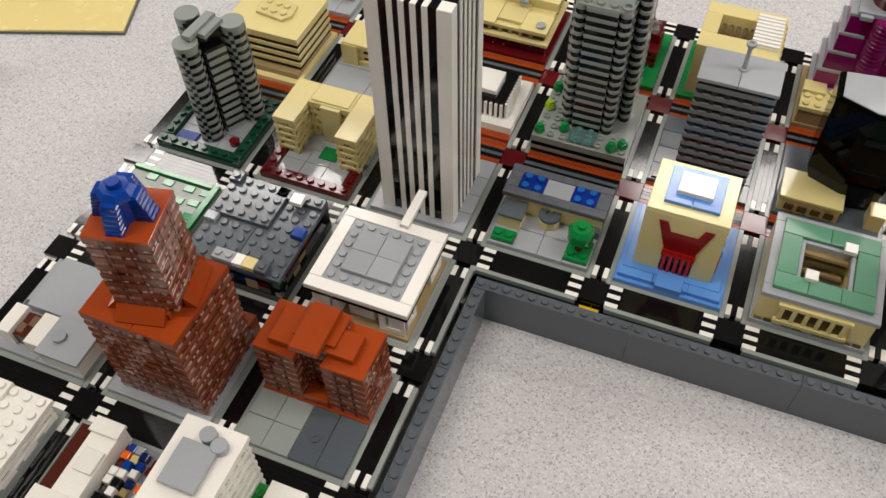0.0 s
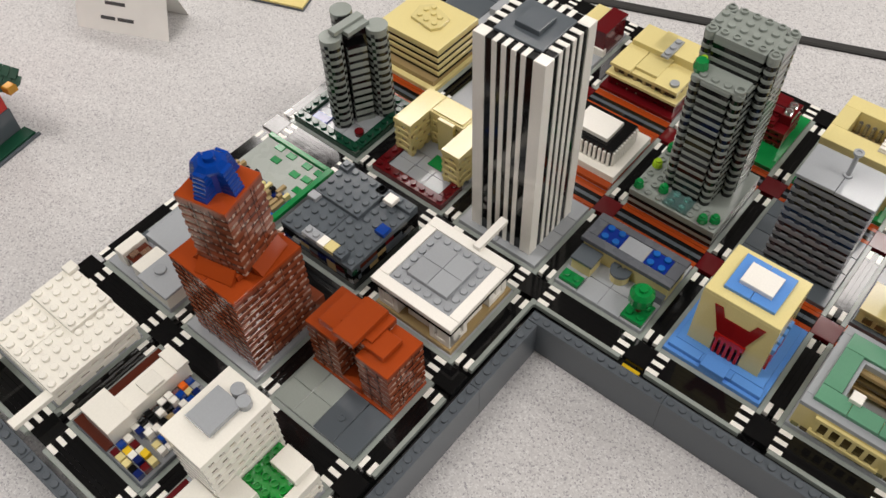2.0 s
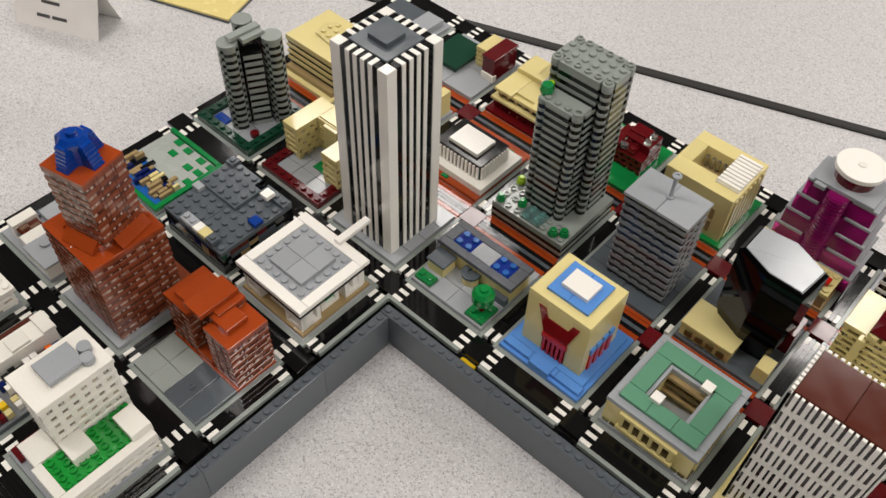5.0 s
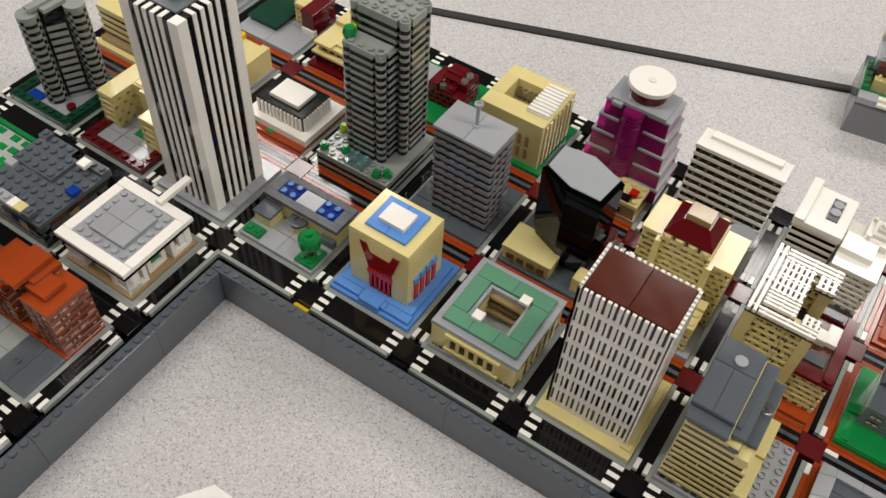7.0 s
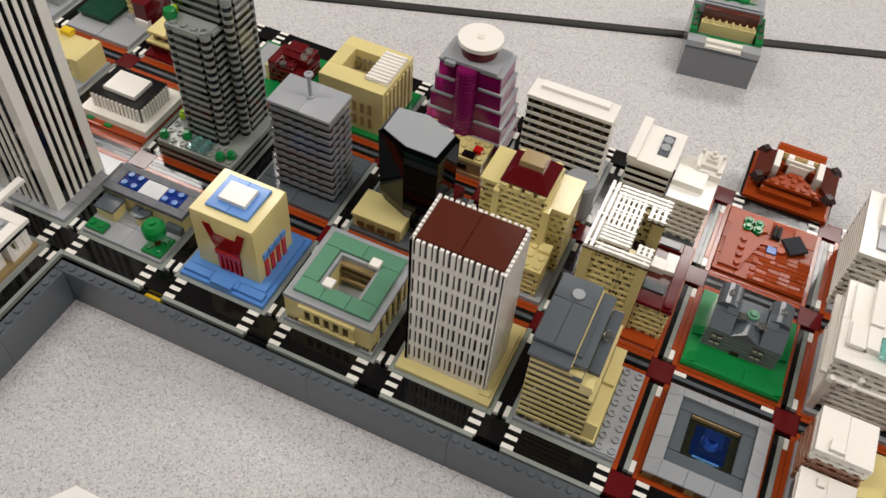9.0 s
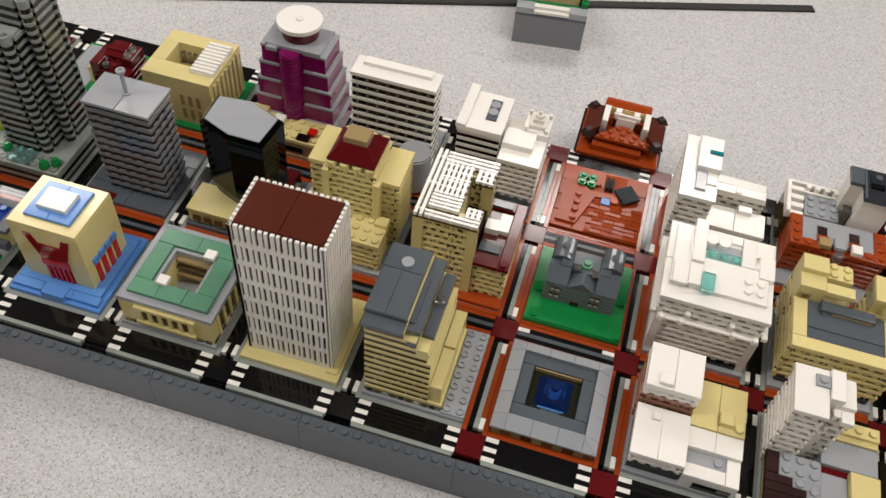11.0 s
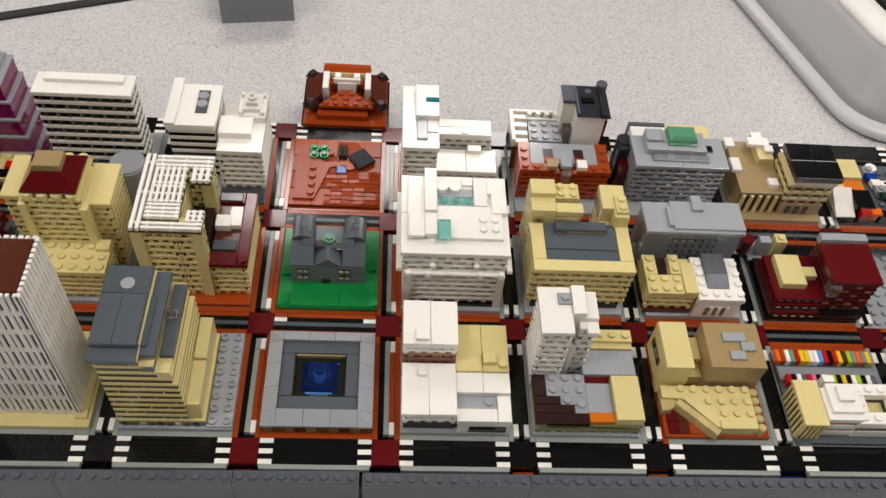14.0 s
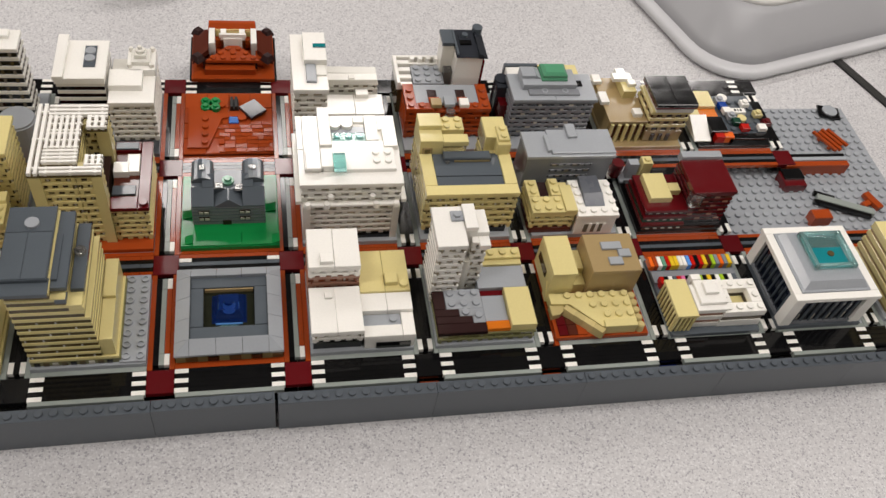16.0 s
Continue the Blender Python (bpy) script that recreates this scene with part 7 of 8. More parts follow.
def court_house():
    b = Build("court_house", 1, 2, "tan courtyard building with white slatted roof corner", "building")
    b.pc(0, 0, 8, 8, 0, 1, GREEN, name="lawn")
    x0, y0, x1, y1 = 0.6, 0.6, 7.4, 7.0
    for a, c_, d, e in ((x0, y0, x1, 2.6), (x0, 5.4, x1, y1), (x0, 2.6, 2.0, 5.4), (5.4, 2.6, x1, 5.4)):
        b.pc(a, c_, d, e, 1, 12.4, TAN, name="wing"); b.pc(a - 0.01, c_ - 0.01, d + 0.01, e + 0.01, 13.4, 0.7, TAN, name="roof_tile")
    for k in range(7):
        y = 1.2 + k * 0.8
        b.add("pier", Mesh().box(x1 - 0.05, y, x1 + 0.14, y + 0.4, 1.5, 13, TAN, 0.02)); b.add("window", Mesh().box(x1 - 0.02, y + 0.4, x1 + 0.03, y + 0.8, 2, 12, DTAN, 0.01))
    for x in (4.2, 5.0, 5.8):
        for z in (2.5, 6.5):
            b.add("window", Mesh().box(x, y0 - 0.05, x + 0.35, y0 + 0.05, z, z + 3, DTAN, 0.01))
    for k in range(5):
        b.add("clear_stud", Mesh().cyl(2.4 + k * 0.6, 5.2, 9, 12, 0.2, TCLEAR, 8))
    b.pc(2, 2.6, 5.4, 5.4, 1, 8.0, DTAN, name="court_floor")
    b.grille(4.9, 1.8, 7.2, 6.2, 14.1, 1.0, WHITE, "x", 9)


def magenta_hotel():
    b = Build("magenta_hotel", 2, 2, "stepped clear magenta hotel with white disc on top", "tower")
    b.pc(0, 0, 8, 8, 0, 1, DTAN, name="base_plate")
    b.pc(0.2, 0.1, 7.8, 3.0, 1, 3.6, DTAN, name="terrace_house"); b.pc(0.1, 0.0, 7.9, 3.0, 4.6, 1, TAN, 1); b.pc(0.1, 1.8, 2.0, 3.2, 5.6, 1, TAN); b.pc(3.0, 1.6, 4.0, 2.4, 6.1, 1, WHITE); b.pc(6.6, 0.8, 7.4, 1.6, 6.1, 1, RED); b.pc(5.8, 0.1, 7.0, 0.8, 5.8, 0.8, BLACK)
    b.pc(4.6, 0.0, 6.4, 0.12, 2.0, 1.4, BLACK)
    for k in range(5):
        xa, xb, ya, yb = 0.35 + 0.28 * k, 8.6 - 0.24 * k, 3.0 + 0.12 * k, 7.6 - 0.12 * k
        z = 1 + 4.6 * k
        b.pc(xa + 0.08, ya + 0.05, xb - 0.08, yb, z, 4.0, TMAG, name="glazed_storey", label="clear magenta storey")
        b.pc(xa, ya, 3.2, yb, z + 4.0, 0.6, LGREY, name="ledge"); b.pc(5.5, ya, xb, yb, z + 4.0, 0.6, LGREY, name="ledge"); b.pc(3.2, 3.9, 5.5, yb, z + 4.0, 0.6, LGREY, name="ledge")
        for j in range(3):
            b.add("mullion", Mesh().box(xa + 0.5 + j * 0.8, ya + 0.02, xa + 0.56 + j * 0.8, ya + 0.1, z, z + 4.0, TMAG, 0.01)); b.add("mullion", Mesh().box(xb - 0.6 - j * 0.8, ya + 0.02, xb - 0.54 - j * 0.8, ya + 0.1, z, z + 4.0, TMAG, 0.01))
    for k in range(24):
        b.add("shaft_ring", Mesh().cyl(4.35, 3.3, 1 + k * 0.96, 1.66 + k * 0.96, 0.95, TMAG, 16, None, 0.05).cyl(4.35, 3.3, 1.66 + k * 0.96, 1.96 + k * 0.96, 0.86, TMAG, 16))
    b.tiles(2.0, 3.4, 7.2, 7.0, 24.0, 0.9, LGREY, 5.2, 3.6); b.add("drum", Mesh().cyl(4.5, 5.6, 24.9, 27.8, 1.65, DRED, 24)); b.add("roof_disc", Mesh().cyl(4.5, 5.6, 27.8, 28.8, 2.05, WHITE, 32).cyl(4.5, 5.6, 28.8, 29.0, 0.35, CREAM), "round white roof disc")
    b.pc(2.2, 3.0, 3.2, 3.5, 23.6, 0.9, LGREY, name="ledge")


def white_slab_hotel():
    b = Build("white_slab_hotel", 3, 2, "white banded slab hotel with rooftop strip", "tower")
    b.pc(0, 0, 8, 8, 0, 1, LGREY, name="base_plate")
    z = b.storeys(0.45, 2.2, 8.1, 4.6, 1, 11, 0.85, CREAM, 1.35, BLACK, 0.1)
    z -= 0.85
    b.pc(0.4, 2.15, 8.15, 4.65, z, 0.9, WHITE, name="attic"); b.pc(1.2, 3.4, 7.4, 4.3, z + 0.9, 0.9, WHITE, name="roof_strip")
    for k in range(11):
        for j in range(8):
            b.pc(0.9 + j * 0.92, 2.24, 1.15 + j * 0.92, 2.5, 1 + 2.2 * k, 1.0, WGREY if (j + k) % 2 else OLIVE, name="window_post")
        for j in range(3):
            b.pc(7.8, 2.6 + j * 0.65, 8.06, 2.9 + j * 0.65, 1 + 2.2 * k, 1.2, WGREY, name="window_post")
    b.pc(1, 5, 7, 7.6, 1, 2, CREAM, name="rear_hall"); b.add("drum", Mesh().cyl(7.0, 0.6, 1, 10.2, 1.5, LGREY, 26).cyl(7.0, 0.6, 10.2, 10.7, 1.4, LGREY, 26), "round light grey drum")


def white_pair():
    b = Build("white_office", 4, 2, "white banded office with grey roof vents", "building")
    b.pc(0, 0, 8, 8, 0, 1, LGREY, name="base_plate")
    z = b.storeys(0.1, 3.0, 4.0, 8.2, 1, 7, 0.9, CREAM, 1.05, BLACK, 0.06)
    b.pc(0, 2.9, 4.1, 8.3, z, 1.0, WHITE, name="roof"); b.pc(-0.1, 2.9, 0.8, 8.6, z + 1, 1.0, WHITE, name="parapet"); b.pc(0.8, 2.9, 4.1, 3.6, z + 1, 0.5, WHITE, name="parapet")
    b.pc(2.2, 4.6, 3.2, 7.4, z + 1, 0.3, DGREY); b.add("round_vent", Mesh().cyl(2.7, 5.6, z + 1.3, z + 1.7, 0.46, LGREY, 16).cyl(2.7, 6.6, z + 1.3, z + 1.7, 0.46, LGREY, 16))
    c = Build("white_church", 4, 2, "white block with a small crowned belfry", "building", 4.2, 0.0)
    c.pc(-0.1, 0, 3.8, 8, 0, 1, LGREY, name="base_plate")
    z = c.courses(0.0, 1.6, 3.8, 7.8, 1, 7, 1.5, CREAM, WGREY, CREAM, (0.42, 0.42))
    c.pc(0.0, 1.5, 3.8, 5.0, z, 1, WHITE, name="roof"); c.pc(0, 3.0, 2.8, 5.2, z + 1, 1.6, WHITE, name="roof_block"); c.pc(1.4, 5.0, 3.8, 8.0, z, 2.6, WHITE, name="belfry_base")
    m = Mesh().box(1.8, 5.6, 3.4, 7.4, z + 2.6, z + 3.6, CREAM).box(2.1, 6.0, 3.1, 7.0, z + 3.6, z + 4.6, CREAM).cyl(2.6, 6.5, z + 4.6, z + 5.4, 0.4, CREAM).cyl(2.6, 6.5, z + 5.4, z + 6.2, 0.18, CREAM)
    for x, y in ((1.7, 5.4), (3.5, 5.4), (1.7, 7.6), (3.5, 7.6)):
        m.cyl(x, y, z + 2.6, z + 3.6, 0.2, CREAM, 10)
    c.add("belfry", m, "cream stepped belfry")


def rust_plaza():
    b = Build("brick_plaza", 5, 2, "rust tiled plaza with steps and small plants", "plaza")
    b.pc(0, 0, 8, 8, 0, 0.4, BROWN, name="base_plate")
    b.tiles(0, 0, 8, 8, 0.42, 0.28, PAVER, 2, 2)
    rnd = random.Random(2)
    for j in range(8):
        x = 3.1 + 0.5 * (j % 2) - 0.1 * max(0, j - 5)
        while x < 7.9:
            w = min(rnd.choice((0.5, 1.0, 1.0)), 8.0 - x)
            b.pc(x, 0.1 + j * 0.5, x + w, 0.6 + j * 0.5, 0.7, 0.3 + 0.04 * rnd.random(), PAVER, name="paving_brick")
            x += w
    for o in b.ob.children:
        if o.name.startswith(("tile", "paving_brick")):
            q = 0.05 if o.name[0] == "p" else 0.03
            o.rotation_euler = (rnd.uniform(-q, q), rnd.uniform(-q, q), 0)
    b.add("raised_step", Mesh().prism([(0.4, 0.6), (2.2, 0.6), (3.4, 4.4), (6.0, 4.9), (6.0, 5.3), (3.0, 5.0), (1.4, 6.0), (0.4, 6.0)], 0.7, 1.3, PAVER, 0.0))
    for k in range(4):
        b.add("round_stud", Mesh().cyl(1.9, 1.2 + k * 1.0, 1.3, 1.9, 0.3, PAVER))
    for x, y in ((1.9, 5.8), (2.8, 5.8), (1.9, 6.6), (2.8, 6.6)):
        b.add("flower", Mesh().cyl(x, y, 0.7, 1.8, 0.46, GREEN, 8).cyl(x, y, 1.8, 2.3, 0.26, GREEN, 10), "green leaf stud")
    o = b.add("black_tile", Mesh().box(-0.9, -0.9, 0.9, 0.9, 0, 0.8, SLATE), "dark grey square tile set askew", at=(6.2, 5.4, 1.3)); o.rotation_euler = (radians(4), 0, radians(38))
    b.pc(4.0, 3.7, 4.9, 4.6, 0.75, 0.6, BDOT, name="pool"); b.grille(4.1, 5.6, 4.9, 7.0, 0.7, 1.4, RUBBER, "y", 2); b.add("round_stud", Mesh().cyl(5.2, 4.4, 0.7, 1.6, 0.4, PAVER).cyl(3.4, 6.2, 0.7, 1.4, 0.3, PAVER))


def rust_pavilion():
    b = Build("roofed_pavilion", 5, 3, "rust pavilion with hollow roof and white inner walls", "building", 0.6, -0.2)
    b.pc(-0.1, -0.6, 7.8, 6.4, 0, 1.0, RUST, name="base_plate")
    b.ob.location.z = ZR
    b.add("foot", Mesh().box(-0.3, -0.5, 8.0, 6.3, -10, 0, BLACK))
    b.pc(1.2, 0.0, 6.0, 0.9, 1, 1.6, RUST, name="front_wall"); b.pc(1.0, 0.9, 6.2, 1.4, 1, 2.4, DBROWN, name="porch")
    for x0, y0, x1, y1 in ((0.4, 1.2, 1.2, 4.6), (6.0, 1.2, 6.8, 4.6), (1.2, 4.0, 6.0, 4.6)):
        b.pc(x0, y0, x1, y1, 1, 2.6, RUST, name="wall_brick")
    e = [(0.1, 0.4), (7.7, 0.4), (7.7, 5.3), (0.1, 5.3)]
    i = [(1.6, 1.8), (6.2, 1.8), (6.2, 4.8), (1.6, 4.8)]
    for k in (1, 2, 3):
        j = (k + 1) % 4
        v = [(*e[k], 3.4), (*e[j], 3.4), (*i[j], 3.6), (*i[k], 3.6), (*e[k], 4.2), (*e[j], 4.2), (*i[j], 5.2), (*i[k], 5.2)]
        b.add("roof_slope", Mesh().put(v, [(4, 5, 6, 7), (0, 1, 5, 4), (1, 2, 6, 5), (2, 3, 7, 6), (3, 0, 4, 7), (0, 3, 2, 1)], BROWN if k != 2 else RUST))
    b.add("rear_roof", Mesh().slope(1.7, 5.1, 5.9, 6.4, 1, 4.6, RUST, "n").loft([(1.5, 4.8), (6.2, 4.8), (6.2, 6.0), (1.5, 6.0)], [(1.6, 5.5), (6.1, 5.5), (6.1, 5.9), (1.6, 5.9)], 4.6, 5.9, RUST)); b.pc(2.6, 3.2, 5.2, 3.5, 5.8, 1.0, WHITE, name="inner_wall")
    for x, y in e:
        o = b.add("roof_corner", Mesh().loft([(-0.55, -0.55), (0.55, -0.55), (0.55, 0.55), (-0.55, 0.55)], [(-0.3, -0.3), (0.3, -0.3), (0.3, 0.3), (-0.3, 0.3)], 0, 1.6, DBROWN), at=(x + (0.5 if x < 3 else -0.5), y + (0.5 if y < 3 else -0.5), 3.8))
        o.rotation_euler = (0, 0, radians(45))
    for x0, y0, x1, y1 in ((1.6, 2.4, 2.2, 4.8), (5.6, 2.4, 6.2, 4.8), (2.7, 4.0, 3.3, 4.7), (4.5, 4.0, 5.1, 4.7), (3.0, 3.1, 4.8, 3.7)):
        b.pc(x0, y0, x1, y1, 1, 4.8, WHITE, name="inner_wall")
    b.pc(2.2, 4.75, 5.6, 5.1, 1, 4.0, TAN, name="inner_wall")
    w = Mesh().prism([(1.3, 0.6), (6.5, 0.6), (4.4, 2.9), (3.4, 2.9)], 3.4, 4.2, RUST)
    for x, y in ((2.0, 0.95), (2.95, 0.95), (3.9, 0.95), (4.85, 0.95), (5.8, 0.95), (2.7, 1.65), (3.9, 1.65), (5.1, 1.65), (3.4, 2.3), (4.4, 2.3)):
        w.cyl(x, y, 4.2, 4.7, 0.27, RUST, 12)
    b.add("front_roof", w, "rust wedge plates with studs")


def white_station():
    b = Build("white_station", 6, 2, "white stepped block with tall wing and teal tile", "building")
    b.pc(0, 0, 8, 8, 0, 1, LGREY, name="base_plate")
    z = b.courses(-0.2, 0.6, 2.7, 8, 1, 11, 1.5, CREAM, WGREY, CREAM, (0.5, 0.55))
    b.pc(-0.3, 0.4, 2.8, 8.0, z, 1, WHITE, name="roof"); b.pc(0.8, 3.6, 2.8, 7.5, z + 1, 1.6, WHITE, name="roof_block"); b.pc(0.9, 1.3, 1.8, 3.6, z + 1, 0.6, LGREY); b.pc(1.8, 2.2, 2.7, 3.6, z + 1, 0.4, CREAM); b.pc(1.65, 5.3, 2.8, 5.75, z + 2.3, 0.7, POOLTEAL, name="teal_tile")
    b.courses(2.8, 2.0, 8, 4.4, 1, 4, 1.5, CREAM, WGREY, CREAM, (0.45, 0.42)); b.tiles(2.8, 1.9, 8.1, 4.6, 7, 1, WHITE, 2.65, 2.7)
    b.pc(5.6, 4.0, 6.8, 4.8, 8, 1.2, WHITE); b.courses(2.8, 5.2, 7.8, 7.6, 1, 6, 1.5, CREAM, WGREY, CREAM, (0.45, 0.42)); b.tiles(2.8, 5.2, 7.7, 7.2, 10, 1, CREAM, 4.9, 1.0); b.pc(5.0, 5.3, 5.6, 5.8, 11, 0.3, CREAM)
    b.pc(2.8, 4.4, 8, 5.2, 1, 4, CREAM, name="link")


def fire_station():
    b = Build("rust_workshop", 7, 2, "rust workshop with studded walls and grey yard roof", "building")
    b.pc(0, 0, 8, 8, 0, 1, LGREY, name="base_plate")
    z = b.courses(0, 1.6, 8, 5.0, 1, 6, 1.4, RUST, RBRN, BROWN, (0.9, 0.4))
    b.add("rim_plate", Mesh().box(0, 1.5, 1, 5, z, z + 1, RUST).box(7, 1.5, 8, 5, z, z + 1, RUST).box(1, 1.5, 2.6, 2.4, z, z + 1, RUST).box(5.0, 1.5, 7, 2.4, z, z + 1, RUST).studs(0, 1.5, 1, 4.5, z + 1, RUST).studs(7, 1.5, 8, 4.5, z + 1, RUST).studs(1, 1.5, 2, 2.4, z + 1, RUST).studs(6, 1.5, 7, 2.4, z + 1, RUST), "rust studded roof rim")
    b.pc(1, 2.4, 7, 5, z, 0.8, LGREY, name="roof_panel"); b.pc(2.2, 3.0, 3.1, 4.2, z + 0.8, 0.2, DBROWN); b.pc(4.9, 3.0, 5.8, 4.2, z + 0.8, 0.2, DBROWN)
    b.pc(2.3, 1.6, 3.3, 2.6, z + 1, 1, DTAN); b.pc(5.0, 1.6, 5.9, 2.6, z + 1, 1, WHITE); b.pc(2.2, 2.4, 3.2, 3.0, z + 0.8, 0.6, RUST); b.pc(4.9, 2.4, 5.9, 3.0, z + 0.8, 0.6, RUST); b.pc(3.6, 1.8, 4.6, 3.0, z + 0.8, 0.9, LGREY); b.add("clear_dome", Mesh().cyl(4.1, 1.4, z - 1, z + 0.8, 0.45, TCLEAR, 14))
    b.pc(1.2, 5.5, 4.2, 8.1, 1, 8.4, LGREY, 1, name="yard"); b.pc(1.2, 5.2, 3.0, 5.6, 1, 7.6, DGREY, name="yard_step")
    b.pc(-0.3, 5.2, 1.1, 9.0, 1, 7.4, OLIVE, name="lattice_core"); b.pc(1.1, 8.2, 4.0, 9.0, 1, 7.4, OLIVE, name="lattice_core")
    for k in range(4):
        b.add("lattice_bar", Mesh().box(-0.3, 5.15 + k * 0.95, 1.1, 5.7 + k * 0.95, 8.4, 9.6 + 0.2 * k, WHITE, 0.05), "white lattice bar")
        b.add("lattice_stud", Mesh().cyl(1.4 + k * 0.8, 8.6, 8.4, 10.8, 0.24, WHITE, 12))
    b.add("lattice_bar", Mesh().box(-0.45, 5.1, -0.1, 9.1, 8.4, 10.6, WHITE, 0.05), "white lattice bar"); b.add("lattice_bar", Mesh().box(-0.1, 8.8, 4.0, 9.1, 8.4, 10.6, WHITE, 0.05), "white lattice bar"); b.add("lattice_bar", Mesh().box(1.1, 8.15, 4.0, 8.4, 8.4, 9.8, WHITE, 0.05), "white lattice bar")
    t = Build("water_tower", 7, 2, "white tower with dark slate hipped cap", "tower", 3.8, 5.0)
    t.pc(0, 0.5, 4.0, 4.0, 0, 1, LGREY, name="base_plate"); t.pc(1.2, 0.5, 3.7, 3.9, 1, 16.5, WHITE, name="shaft"); t.pc(0.1, 2.1, 1.2, 3.9, 1, 16.5, CREAM, name="shaft")
    t.add("clear_bay", Mesh().box(0.4, 1.2, 1.2, 2.1, 1, 11.5, TCLEAR)); t.add("red_side", Mesh().box(3.7, 0.6, 3.95, 3.8, 1, 16, DRED, 0.02))
    for k in range(4):
        for y in (0.8, 1.6, 2.5):
            t.add("side_stud", Mesh().box(3.93, y, 4.02, y + 0.35, 9.2 + 1.7 * k, 9.9 + 1.7 * k, WGLINT, 0.02))
    t.pc(0.0, 2.0, 1.2, 4.1, 17.5, 0.9, DGREY, name="cap_plate"); t.pc(1.1, 1.9, 3.2, 4.1, 17.5, 0.9, SLATE, name="cap_plate"); t.add("cap_slope", Mesh().slope(1.1, 0.3, 3.2, 1.9, 17.5, 18.5, SLATE, "s")); t.add("cap_slope", Mesh().slope(3.2, 0.3, 4.1, 4.1, 17.3, 18.9, SLATE, "e"))
    # the black block paints a dark recess in the cap
    t.pc(1.1, 0.35, 1.35, 4.0, 18.4, 0.25, DGREY, name="cap_rib"); t.add("cap_dormer", Mesh().box(1.6, 1.7, 2.7, 2.3, 18.4, 18.9, BLACK).box(1.6, 2.3, 2.7, 3.3, 18.4, 18.7, SLATE)); t.add("cap_stud", Mesh().cyl(2.2, 2.9, 18.6, 19.4, 0.3, DGREY, 14)); t.add("cap_vent", Mesh().cyl(3.6, 3.9, 17.5, 19.6, 0.5, DGREY, 16))


def grey_terminal():
    b = Build("grey_terminal", 8, 2, "dark banded grey terminal with green roof block", "building")
    b.pc(0, 0, 8, 8, 0, 1, LGREY, name="base_plate")
    z = b.storeys(0.0, 1.6, 8.1, 5.2, 1, 8, 0.72, MGREY, 0.68, BLACK, 0.14)
    for k in range(8):
        for j in range(10):
            # about one pane in four is pale, a glint put into the colour
            b.add("window", Mesh().box(0.3 + j * 0.76, 1.62, 0.6 + j * 0.76 + 0.1 * (j % 3), 1.8, 1.05 + 1.4 * k, 1.6 + 1.4 * k, WGLINT if (j * 5 + k * 3) % 4 == 0 else (MGREY, DGREY)[(j + k) % 2], 0.01))
    b.tiles(0.0, 1.5, 8.3, 5.3, z, 0.8, LGREY, 4.15, 3.8); b.pc(1.6, 2.1, 6.6, 2.9, z + 0.8, 0.5, MGREY, name="roof_ledge"); b.pc(1.1, 2.9, 6.4, 5.2, z + 0.8, 1.6, LGREY, name="roof_house"); b.pc(1.1, 3.8, 2.5, 5.2, z + 2.4, 0.8, LGREY); b.add("roof_curb", Mesh().slope(2.5, 3.8, 3.0, 5.2, z + 2.4, z + 3.2, LGREY, "e")); b.pc(6.6, 3.4, 7.2, 4.2, z + 0.8, 0.3, BLACK)
    b.add("green_block", Mesh().box(3.1, 3.6, 5.5, 5.4, z + 2.4, z + 4.2, CGREEN, 0.3).box(3.0, 3.4, 5.5, 5.4, z + 2.4, z + 2.9, CGREEN), "green clear roof block")
    for x in (3.2, 5.2):
        b.add("ring_vent", Mesh().tube(x, 2.6, z + 0.8, z + 1.4, 0.32, 0.2, LGREY))
    b.pc(0.7, 5.4, 4.0, 7.9, 1, 8.6, WHITE, name="rear_hall"); b.pc(4.0, 5.4, 8.0, 8.2, 1, 8.8, TAN, name="rear_hall"); b.pc(0.6, 7.9, 4.0, 8.3, 1, 9.0, DGREY, name="rear_wall"); b.add("dark_column", Mesh().cyl(-0.3, 5.4, 1, 11.4, 0.7, SLATE, 16).box(-0.9, 4.2, 0.2, 5.4, 1, 11.0, SLATE)); b.pc(-0.7, 3.0, 0.2, 4.2, 1, 7, DRED, name="side_stair")


